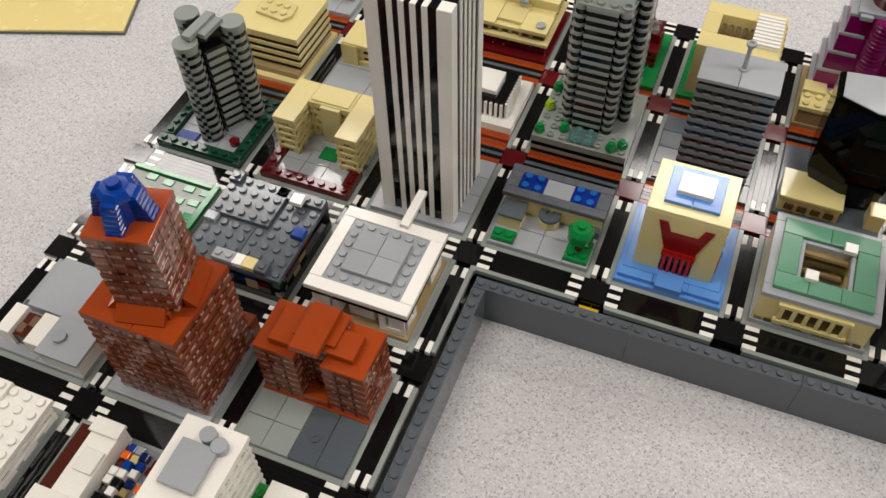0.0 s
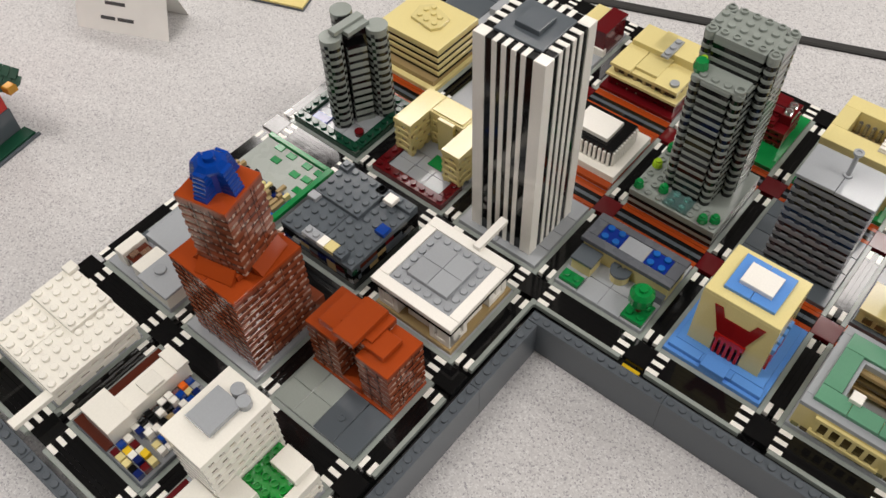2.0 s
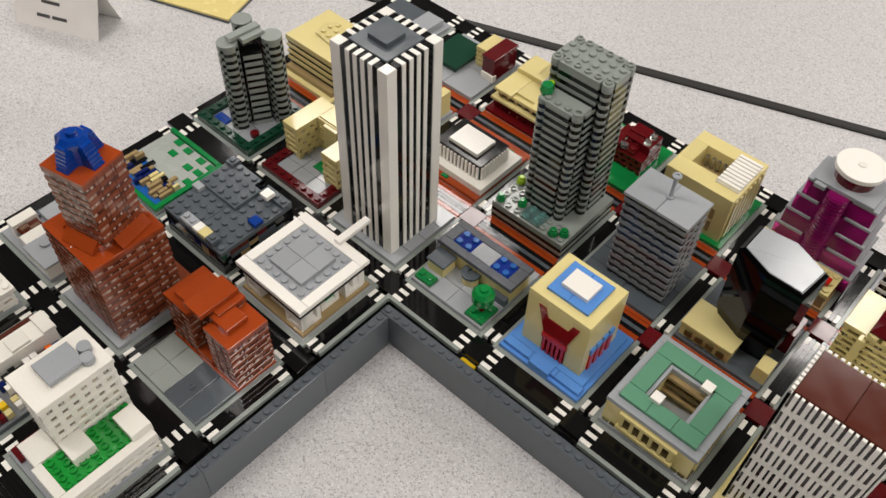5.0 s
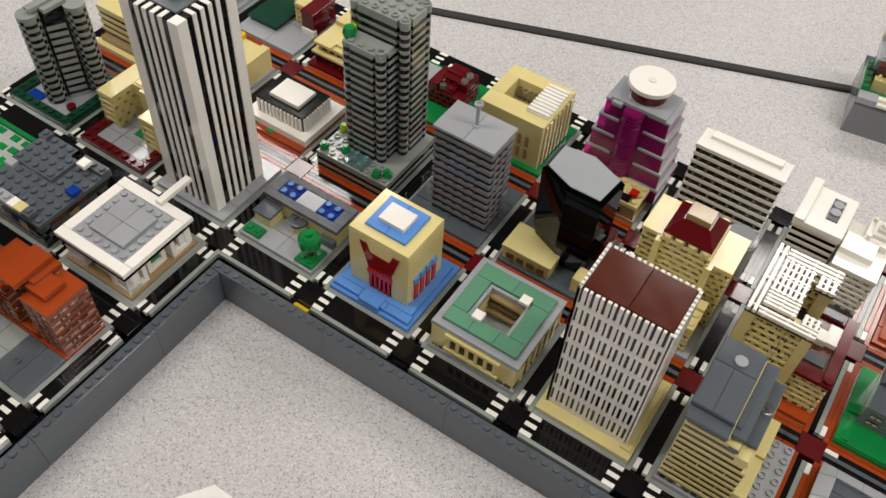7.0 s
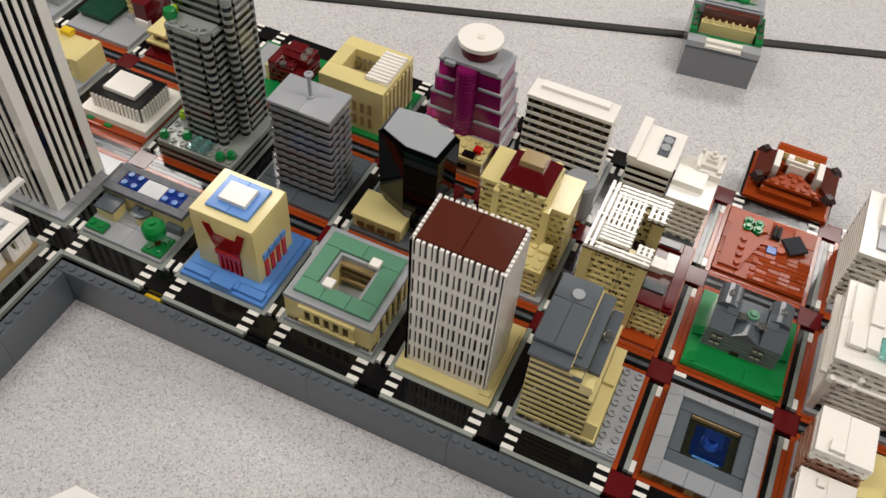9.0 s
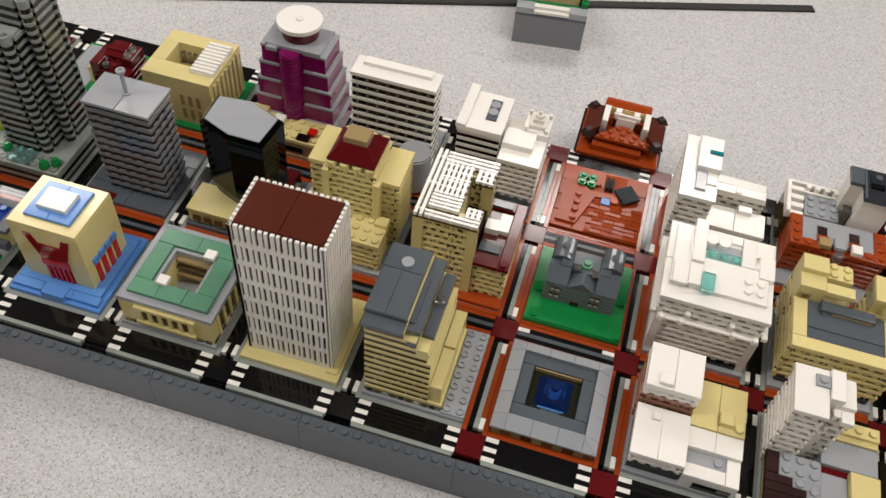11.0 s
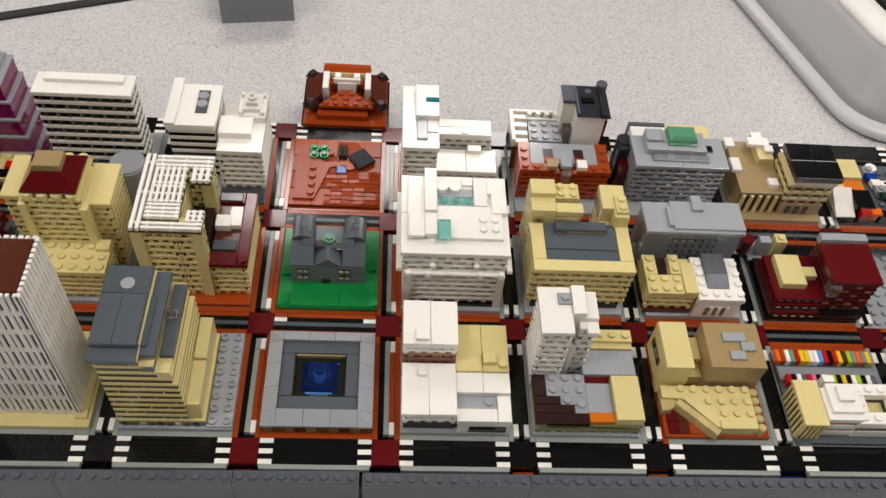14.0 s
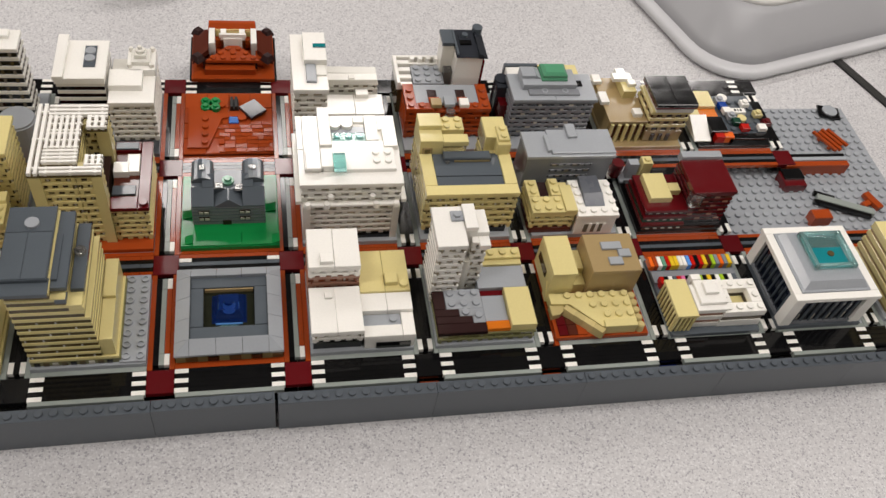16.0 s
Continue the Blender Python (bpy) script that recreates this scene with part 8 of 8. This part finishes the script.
def tan_arcade():
    b = Build("dark_tan_arcade", 9, 2, "dark tan arcade with banded tower and black roof", "building")
    b.pc(0, 0, 8, 8, 0, 1, DTAN, name="base_plate")
    b.pc(0.1, 1.2, 4.0, 7.4, 1, 5.4, DTAN, name="hall"); b.pc(0.0, 1.0, 4.0, 7.5, 6.4, 0.7, DTAN, name="roof_tile")
    for k in range(5):
        b.add("column", Mesh().cyl(0.4 + k * 0.75, 0.95, 1, 6.3, 0.18, TAN, 10)); b.add("window", Mesh().box(0.6 + k * 0.75, 1.1, 0.95 + k * 0.75, 1.22, 1.6, 5.6, BROWN, 0.01))
    b.pc(2.2, 4.4, 3.6, 7.0, 7.1, 2.2, TAN, name="roof_block"); b.pc(1.4, 5.8, 3.4, 6.8, 9.3, 1, WHITE); b.pc(2.0, 6.8, 3.0, 7.6, 8, 2, WHITE); b.pc(2.8, 5.0, 3.6, 5.8, 9.3, 1, WHITE)
    b.pc(2.6, 1.6, 3.5, 2.5, 7.1, 1.2, WHITE); b.pc(-0.3, 3.4, 0.6, 5.0, 7.1, 1, WHITE); b.pc(-0.3, 6.4, 0.6, 7.6, 7.1, 1, WHITE)
    b.pc(4.0, 0.8, 7.9, 4.8, 1, 3.4, DTAN, name="ground_floor")
    for k in range(3):
        b.add("window", Mesh().box(4.7 + k * 0.8, 0.72, 5.1 + k * 0.8, 0.85, 1.4, 3.6, BLACK, 0.01))
    z = b.storeys(3.9, 0.8, 8.0, 4.8, 4.4, 3, 0.9, TAN, 1.2, DBROWN, 0.15, post=DTAN)
    b.pc(4.2, 0.7, 8.1, 4.7, z, 1.2, CREAM, name="attic"); b.pc(4.0, 0.6, 8.3, 4.9, z + 1.2, 0.6, DRED, name="eave_slab"); b.tiles(4.0, 0.6, 8.3, 4.9, z + 1.8, 0.9, BLACK, 2.15, 2.15)
    b.pc(4.0, 5.0, 8, 7.6, 1, 2, BLACK, name="rear_yard")


def toy_yard():
    b = Build("container_yard", 10, 2, "dark yard strewn with small coloured containers", "yard")
    b.pc(0, 0, 8, 8, 0, 1, BLACK, name="base_plate")
    b.add("yard_plate", Mesh().box(3.4, 1.2, 7.8, 7.0, 1, 2, DGREY).studs(3.8, 1.4, 7.8, 6.4, 2, DGREY), "dark grey studded plate"); b.pc(3.4, 0.4, 7.8, 1.2, 1, 1.4, BLACK)
    b.pc(-0.3, 4.8, 3.2, 7.2, 1, 2.4, TAN, name="shed"); b.pc(1.0, 3.2, 3.2, 4.8, 1, 1.6, ORANGE, name="shed_floor"); b.pc(-0.3, 3.4, 1.0, 4.8, 1, 2.4, TAN, name="shed")
    b.add("white_roof", Mesh().slope(-0.4, 0.5, 1.4, 3.2, 1.2, 4.2, CREAM, "s")); b.pc(1.4, 1.0, 3.2, 3.2, 1, 2.6, BLACK, name="dark_shed")
    for x, y, m, st in ((3.5, 5.4, LGREY, 1), (3.6, 4.6, BLUE, 0), (3.8, 3.8, WHITE, 0), (4.0, 3.0, LGREY, 1), (4.3, 2.2, DGREEN, 0), (4.9, 1.3, RED, 0), (6.8, 1.3, WHITE, 0), (6.2, 4.9, WHITE, 1), (7.1, 3.3, TAN, 1), (7.6, 2.0, DRED, 1)):
        b.pc(x, y, x + 0.9, y + 0.8, 2.5, 1.2, m, st, name="container")
    b.pc(1.8, 0.4, 2.8, 1.2, 1, 2.0, RED, name="container"); b.pc(2.8, 0.4, 3.8, 1.2, 1, 2.0, BRIGHT, name="container"); b.pc(4.7, 3.9, 6.4, 4.6, 2.5, 0.8, WHITE, name="marked_tile")
    b.add("printed_bars", Mesh().box(5.1, 4.1, 5.3, 4.4, 3.3, 3.34, BLACK, 0.0).box(5.45, 4.1, 5.6, 4.4, 3.3, 3.34, BLACK, 0.0).box(5.75, 4.1, 5.95, 4.4, 3.3, 3.34, BLACK, 0.0)); b.add("round_stud", Mesh().cyl(5.6, 3.2, 2.5, 3.2, 0.5, TAN, 16)); b.add("round_stud", Mesh().cyl(4.6, 6.4, 2, 3, 0.55, WHITE, 16))


for f in (grey_lot, plaza_house, tan_lodge, red_villa, court_house, magenta_hotel, white_slab_hotel, white_pair, rust_plaza, rust_pavilion, white_station, fire_station, grey_terminal, tan_arcade, toy_yard):
    f()


# ---- bare baseplate and loose pieces at the east end ----
gp = tagged(new("baseplate"), "bare light grey studded baseplate with loose pieces", "baseplate")
gp.location = (100.6 * S, 11.9 * S, 0)
part_m = Mesh().box(0, 0, 21.2, 10.0, 0, 6, LGREY).box(9.0, 10.0, 21.2, 18.7, 0, 6, LGREY)
link("plate", part_m.data("plate"), gp)
stud_m = Mesh()
stud_m.studs(0, 0, 21, 10, 6, LGREY)
stud_m.studs(9, 10, 21, 18.7, 6, LGREY)
link("stud_field", stud_m.data("stud_field"), gp, kind="stuff")


def loose(name, label, x, y, rz, mb, z=6.0):
    o = tagged(new(name, mb.data(name)), label, "toy piece")
    o.location = (x * S, y * S, z * PL + 0.0016)
    o.rotation_euler = (0, 0, radians(rz))
    return o


loose("road_piece", "grey and black street strip lying loose on studs", 114.6, 16.0, -23, Mesh().box(-2.6, -0.4, 3.2, 0.4, 0, 1.4, OGREY).box(-2.9, -0.8, 2.9, -0.4, 0, 1.2, BLACK).box(-2.9, 0.4, -0.8, 0.8, 0, 1.2, BLACK))
for u, v, w, across in ((-0.1, -1.02, 1.6, 0), (0.15, -0.42, 1.55, 0), (-0.1, 0.18, 1.4, 0), (0.2, 0.78, 1.4, 0), (-0.7, -0.12, 1.08, 1), (0.7, -0.12, 1.08, 1)):
    a = radians(-64)
    loose("rust_strip", "narrow rust plate lying loose on grey studs", 117.7 + u * math.cos(a) - v * math.sin(a), 25.2 + u * math.sin(a) + v * math.cos(a), 26 if across else -64, Mesh().box(-w, -0.18, w, 0.18, 0 if across else 0.72, 0.7 if across else 1.4, RUST))
loose("rust_bracket", "rust bracket piece lying on the studs", 118.3, 16.4, 20, Mesh().box(-0.4, -1.1, 0.4, 1.1, 0, 1.2, RUST).box(-1.4, -0.3, -0.4, 0.3, 0, 0.9, RUST))
loose("round_tile", "black tile with a grey round top", 119.6, 29.6, -15, Mesh().box(-1.2, -0.9, 1.2, 0.9, 0, 0.8, BLACK, 0.15).cyl(0, 0, 0.8, 1.2, 0.85, LGREY, 18))
cut = Build("street_end", 10, 2, "street strip ending over the bare baseplate", "street piece", 9.0, 0.0, z=0)
cut.pc(0.0, -2.5, 7.2, -1.8, -4, 3.6, RUST, name="edge_plate"); cut.pc(0.0, -1.8, 7.2, -1.3, -4, 3.9, LGREY, name="street_plate"); cut.pc(0.0, -1.3, 7.2, -0.8, -4, 3.7, BLACK, name="street_plate")
cnr = Build("corner_foot", 10, 1, "black and dark red corner piece under the street", "street piece", 7.9, 5.6, z=-4)
cnr.pc(0.2, 0.4, 2.6, 2.4, 0, 2.6, DRED, name="foot"); cnr.pc(0.4, 1.2, 2.6, 2.6, 2.6, 0.6, BLACK, name="cap")
blk = Build("rust_post", 10, 1, "rust block standing on the street edge", "street piece", 9.1, 1.4, z=-4)
blk.pc(0, 0, 2.0, 1.2, 0, 3.4, RUST, name="block")

# ---- things round the city on the table ----
def holder(name, label, category, x, y, rz=0.0, z=0.0):
    o = tagged(new(name), label, category)
    o.location = (x, y, z)
    o.rotation_euler = (0, 0, radians(rz))
    return o


strip = holder("cable", "long black flat cable across the table", "cable", 0.03, 0.3787, 20.0)
link("cable_run", Mesh().box(-45, -0.6, 76, 0.6, 0.0, 0.9, RUBBER, 0.2).data("cable_run"), strip)
strip2 = holder("cable", "long black flat cable across the table", "cable", 1.0234, 0.3347, -70)
link("cable_run", Mesh().box(-2, -0.6, 50, 0.6, 0.0, 0.9, RUBBER, 0.2).data("cable_run"), strip2)

for o in (strip, strip2):
    tagged(o, "long black flat cable across the table", "cable", "cables on the table")

# yellow sheet
ys = holder("yellow_board", "flat pale yellow baseplate, shadow line painted at its edge", "board", -0.357, 0.136, 19.5)
link("sheet", Mesh().box(-40, 0, 0, 30, 0.6, 1.2, plastic("pale_yellow_plastic", "e8d58c", 0.45, 0.02)).data("sheet"), ys)
# grey strip below the sheet, painted as its shadow line
link("edge", Mesh().box(-40, -0.12, 0.12, 30, 0, 0.6, DGREY, 0.01).data("edge"), ys)
link("green_piece", Mesh().box(-24, 5.2, -8.6, 10, 1.2, 1.8, GREEN).data("green_piece"), ys)

# folded name card
nc = holder("name_card", "white folded name card with printed bars", "card", -0.4617, 0.0132, 23.8)
card = Mesh()
w, h = 11.4, 5.8
card.put([(-w / 2, 0, 0), (w / 2, 0, 0), (w / 2, 2.5, h / 0.4), (-w / 2, 2.5, h / 0.4), (-w / 2, 0.08, 0), (w / 2, 0.08, 0), (w / 2, 2.58, h / 0.4), (-w / 2, 2.58, h / 0.4)],
         [(0, 1, 2, 3), (4, 7, 6, 5), (0, 4, 5, 1), (1, 5, 6, 2), (3, 2, 6, 7), (0, 3, 7, 4)], PAPER)
link("front_leaf", card.data("front_leaf"), nc)
back = Mesh().put([(-w / 2, 2.6, h / 0.4), (w / 2, 2.6, h / 0.4), (w / 2, 4.9, 0), (-w / 2, 4.9, 0), (-w / 2, 2.7, h / 0.4), (w / 2, 2.7, h / 0.4), (w / 2, 5.0, 0), (-w / 2, 5.0, 0)],
                  [(0, 1, 2, 3), (4, 7, 6, 5), (0, 4, 5, 1), (1, 5, 6, 2), (3, 2, 6, 7), (0, 3, 7, 4)], PAPER)
link("back_leaf", back.data("back_leaf"), nc)


def bar(x0, x1, u0, u1):
    y = lambda u: 2.5 * u - 0.04
    z = lambda u: h / 0.4 * u
    link("printed_bar", Mesh().put([(x0, y(u0), z(u0)), (x1, y(u0), z(u0)), (x1, y(u1), z(u1)), (x0, y(u1), z(u1)), (x0, y(u0) + 0.02, z(u0)), (x1, y(u0) + 0.02, z(u0)), (x1, y(u1) + 0.02, z(u1)), (x0, y(u1) + 0.02, z(u1))],
                                   [(0, 1, 2, 3), (4, 7, 6, 5), (0, 4, 5, 1), (1, 5, 6, 2), (3, 2, 6, 7), (0, 3, 7, 4)], INK).data("printed_bar"), nc)


for x0, x1, u0, u1 in ((-4.6, -3.4, 0.78, 0.88), (1.4, 3.2, 0.80, 0.88), (-1.9, 0.6, 0.49, 0.55), (-2.6, -0.8, 0.22, 0.28), (-0.5, 1.5, 0.22, 0.28)):
    bar(x0, x1, u0, u1)

# red and green pagoda model
pg = holder("pagoda_model", "red brick pagoda with green tiled roofs and grey base", "model house", -0.4406, -0.1358, 9)


def pgp(name, mb, label=""):
    return link(name, mb.data(name), pg, label=label)


pgp("ground_strip", Mesh().box(2.3, -5.8, 3.9, 2.6, 0, 1.2, ROOFGREEN).box(3.9, -5.6, 4.2, 2.9, 0, 0.7, DGREY), "dark green plate strip"); pgp("ground_strip", Mesh().box(0.6, -5.8, 2.3, -4.9, 0, 1.2, ROOFGREEN).cyl(0.7, -5.3, 1.0, 2.6, 0.75, ROOFGREEN, 8, 0.9).cyl(0.7, -5.3, 2.6, 4.2, 0.9, ROOFGREEN, 8, 0.4), "dark green plate strip")
pgp("base", Mesh().box(-9, -1.9, 2.2, 2.2, 0, 8, DGREY)); pgp("porch_base", Mesh().slope(-9, -5.4, -2.2, -1.9, 0, 6.5, MGREY, "s"))
for k in range(6):
    pgp("stair_rail", Mesh().cyl(-2.4, -5.2 + k * 0.62, 0.6 + k * 1.1, 2.2 + k * 1.1, 0.34, ROOFGREEN, 10))
pgp("wall", Mesh().box(-8.6, -1.7, 2.1, 2.1, 8, 13.0, RED).loft([(-4.4, -1.6), (2.1, -1.6), (2.1, 2.1), (-4.4, 2.1)], [(-4.4, -0.2), (2.1, -0.2), (2.1, 0.8), (-4.4, 0.8)], 13.0, 16.6, RED), "red brick walls"); pgp("sill", Mesh().loft([(-2.2, -2.9), (1.0, -2.9), (1.0, -1.7), (-2.2, -1.7)], [(-2.2, -1.9), (1.0, -1.9), (1.0, -1.7), (-2.2, -1.7)], 7.4, 9.6, RED))
pgp("tower", Mesh().box(-8.6, -1.6, -2.6, 3.6, 12.5, 40, RED), "tall red tower")
for x0, z0 in ((-7.6, 18), (-4.6, 18), (-7.6, 26), (-4.6, 26)):
    pgp("tower_window", Mesh().box(x0, -1.75, x0 + 1.1, -1.5, z0, z0 + 4, BLACK, 0.02)); pgp("tower_window", Mesh().box(-2.7, x0 + 7.2, -2.45, x0 + 8.3, z0, z0 + 4, BLACK, 0.02))


def tiled_roof(origin, u, v, nu, nv):
    """A slanting roof of overlapping scale tiles: u runs along the eave, v up the slope."""
    o, u, v = Vector(origin), Vector(u), Vector(v)
    n = Vector((u.x, u.y, u.z)).cross(v).normalized()
    for j in range(nv):
        m = Mesh()
        for i in range(nu):
            p = o + u * (i + (0.5 if j % 2 else 0.0)) + v * j
            a, c = p + u * 0.04, p + u * 0.96
            lift = n * 0.5
            top = v * 1.25
            q = [a, c, c + top, a + top, a + lift, c + lift, c + top + n * 0.1, a + top + n * 0.1]
            m.put([tuple(w_) for w_ in q], [(0, 3, 2, 1), (4, 5, 6, 7), (0, 1, 5, 4), (1, 2, 6, 5), (2, 3, 7, 6), (3, 0, 4, 7)], ROOFGREEN)
        pgp("tile_course", m)


tiled_roof((-4.3, -2.9, 12.4), (0.8, 0, 0), (0, 0.5, 1.05), 7, 6)
tiled_roof((2.4, 2.6, 12.6), (-0.8, 0, 0), (0, -0.5, 0.95), 8, 5)
tiled_roof((-2.4, 1.0, 17.5), (0.85, 0.2, -0.25), (-0.15, 0.5, 0.9), 8, 3)
pgp("ridge_rod", Mesh().put([(-3.2, -0.4, 20), (3.0, 0.9, 17.4), (3.0, 1.2, 17.4), (-3.2, -0.1, 20), (-3.2, -0.4, 21), (3.0, 0.9, 18.2), (3.0, 1.2, 18.2), (-3.2, -0.1, 21)], [(0, 3, 2, 1), (4, 5, 6, 7), (0, 1, 5, 4), (1, 2, 6, 5), (2, 3, 7, 6), (3, 0, 4, 7)], GOLD), "gold ridge rod")
for x, y, z in ((-3.6, -3.1, 11.6), (-0.8, -3.2, 11.4), (-2.8, -2.6, 9.0), (0.9, -2.4, 9.4), (2.3, -1.4, 13.4), (2.6, 1.6, 16.6), (4.4, 2.2, 16.0), (-6.4, -4.9, 7.0), (-2.4, -4.6, 7.2)):
    pgp("gold_cap", Mesh().box(x - 0.5, y - 0.5, x + 0.5, y + 0.5, z, z + 1.9, GOLD, 0.1))

# grey pedestal with a small green pavilion
pd = holder("pedestal_model", "grey brick pedestal carrying a small green pavilion", "model house", 0.3535, 0.4604, 8)
def pdp(name, mb, label=""):
    return link(name, mb.data(name), pd, (0, 0, 0 if name == "pedestal" else -1.1 * PL), label=label)
pdp("pedestal", Mesh().box(-4, -4, 4, 5, 0, 9.4, MGREY), "smooth grey pedestal")
pdp("dark_band", Mesh().box(-4.02, -4.02, 4.02, 5, 10.5, 11.2, DGREY)); pdp("corner_block", Mesh().box(-4, -4, -2, -2.6, 11.2, 13, LGREY)); pdp("corner_block", Mesh().box(2, -4, 4, -2.6, 11.2, 13, LGREY))
pdp("steps", Mesh().box(-2, -4.1, 2, -3.4, 11.6, 12.4, CREAM).box(-2, -3.6, 2, -2.9, 12.4, 13.2, CREAM), "cream steps")
pdp("green_wall", Mesh().box(-4, -2.6, -3.2, 2.2, 11.2, 14.4, GREEN).box(3.2, -2.6, 4, 2.2, 11.2, 14.4, GREEN).box(-3.2, -2.8, 3.2, -2.2, 12.2, 12.8, GREEN))
for x in (-3.6, 3.6):
    for k in range(3):
        pdp("clear_stud", Mesh().cyl(x, -1.8 + k * 1.3, 14.4, 15.2, 0.3, TCLEAR, 10))
cc = Mesh().box(-3, -1.6, 3, -0.8, 12, 15.4, TAN).box(-3, -0.8, 3, 0.2, 15, 18.5, BROWN).box(-3.2, 0.2, 3.2, 1.4, 18, 19, LGREY)
for k in range(8):
    cc.cyl(-2.6 + k * 0.75, -1.2, 15.4, 16.6, 0.3, TAN, 10, 0.1)
pdp("stepped_hall", cc, "tan and brown stepped hall")
pdp("floor", Mesh().box(-3.2, -3, 3.2, 4.8, 11.2, 12, DGREY))
pdp("roof_terrace", Mesh().box(-3.4, 0.2, 3.4, 4.9, 15.4, 18.4, LGREY).box(-3.4, 0.0, 3.4, 0.5, 18.4, 19.0, LGREY), "light grey roof terrace")
pdp("garden", Mesh().box(-2.2, 1.0, 2.2, 4.4, 18.4, 18.9, GREEN).cyl(-0.9, 1.8, 18.9, 20.0, 0.7, TGREEN, 8).cyl(0.9, 1.8, 18.9, 20.0, 0.7, TGREEN, 8), "green roof garden")
for x in (-2.1, 2.1):
    pdp("white_post", Mesh().box(x - 0.5, 1.8, x + 0.5, 2.4, 18.9, 21.4, CREAM).cyl(x - 0.22, 2.1, 21.4, 21.9, 0.18, CREAM, 10).cyl(x + 0.22, 2.1, 21.4, 21.9, 0.18, CREAM, 10))
    pdp("clear_corner", Mesh().box(x * 1.5 - 0.4, 3.9, x * 1.5 + 0.4, 4.7, 18.4, 20.4, WGLINT).cyl(x * 1.5, 4.3, 20.4, 21.0, 0.3, CHROME, 12))
hexa = [(1.5 * math.cos(math.pi / 3 * k), 3.4 + 1.2 * math.sin(math.pi / 3 * k)) for k in range(6)]
pdp("dome", Mesh().loft([(x * 0.8, 3.4 + (y - 3.4) * 0.8) for x, y in hexa], [(x * 0.8, 3.4 + (y - 3.4) * 0.8) for x, y in hexa], 18.9, 20.8, TCLEAR).loft(hexa, hexa, 20.8, 22.4, SGREEN).loft(hexa, [(x * 0.45, 3.4 + (y - 3.4) * 0.45) for x, y in hexa], 22.4, 24.0, SGREEN), "sand green six-sided dome")

# sheet of paper in the inner court
pp = holder("paper_sheet", "blank white paper sheet lying on the table", "paper", 0.122, -0.153, 12)
link("sheet", Mesh().prism([(-4.0, -9), (9, -9), (9, 1.2), (-1.0, 3.2), (-4.0, 0.4)], 0.02, 0.25, PAPER, 0.0).data("sheet"), pp)

# upturned grey plastic tub with a black grating on it
bn = holder("plastic_tub", "upturned milky grey plastic tub with rounded rim", "tub", 1.006, 0.531, 17)


def rounded(hx, hy, r, n=7):
    out = []
    for cx, cy, a0 in ((hx - r, hy - r, 0), (-hx + r, hy - r, 90), (-hx + r, -hy + r, 180), (hx - r, -hy + r, 270)):
        for k in range(n + 1):
            a = radians(a0 + 90 * k / n)
            out.append((cx + r * math.cos(a), cy + r * math.sin(a)))
    return out


def tub(prof, mat):
    """A smooth solid of rounded squares: half width, height."""
    m = Mesh()
    v, n = [], len(rounded(10, 10, 4))
    for hx, r, z in prof:
        v += [(x, y, z) for x, y in rounded(hx, hx, r)]
    f = [list(range(n))[::-1], [(len(prof) - 1) * n + i for i in range(n)]]
    for k in range(len(prof) - 1):
        f += [(k * n + i, k * n + (i + 1) % n, (k + 1) * n + (i + 1) % n, (k + 1) * n + i) for i in range(n)]
    me = m.put(v, f, mat).data("shell")
    me.polygons.foreach_set("use_smooth", [True] * len(me.polygons))
    return me


link("rim", tub([(23.9, 6.8, 0.0), (24.3, 7.0, 0.9), (24.3, 7.0, 2.2), (23.9, 6.8, 3.0), (23.3, 6.4, 3.2)], BINM), bn)
link("shell", tub([(23.5, 6.4, 0.5), (22.2, 6.2, 6), (19.4, 6.0, 13), (18.5, 5.8, 14.6)], TUBM), bn)
# edge of the grey tub coloured white, where it catches light
link("top_edge", tub([(18.6, 5.8, 14.2), (18.4, 5.7, 15.8), (17.7, 5.4, 16.6), (15.2, 4.2, 16.6)], PAPER), bn, label="rounded top edge painted white for caught light")
gm = Mesh().box(-15, -15, 15, 15, 16.6, 17.0, RUBBER, 0.01)
for k in range(30):
    gm.box(-14.8 + k, -15, -14.3 + k, 15, 17.0, 19.0, RUBBER, 0.05)
link("grating", gm.data("grating"), bn, label="black ribbed grating")
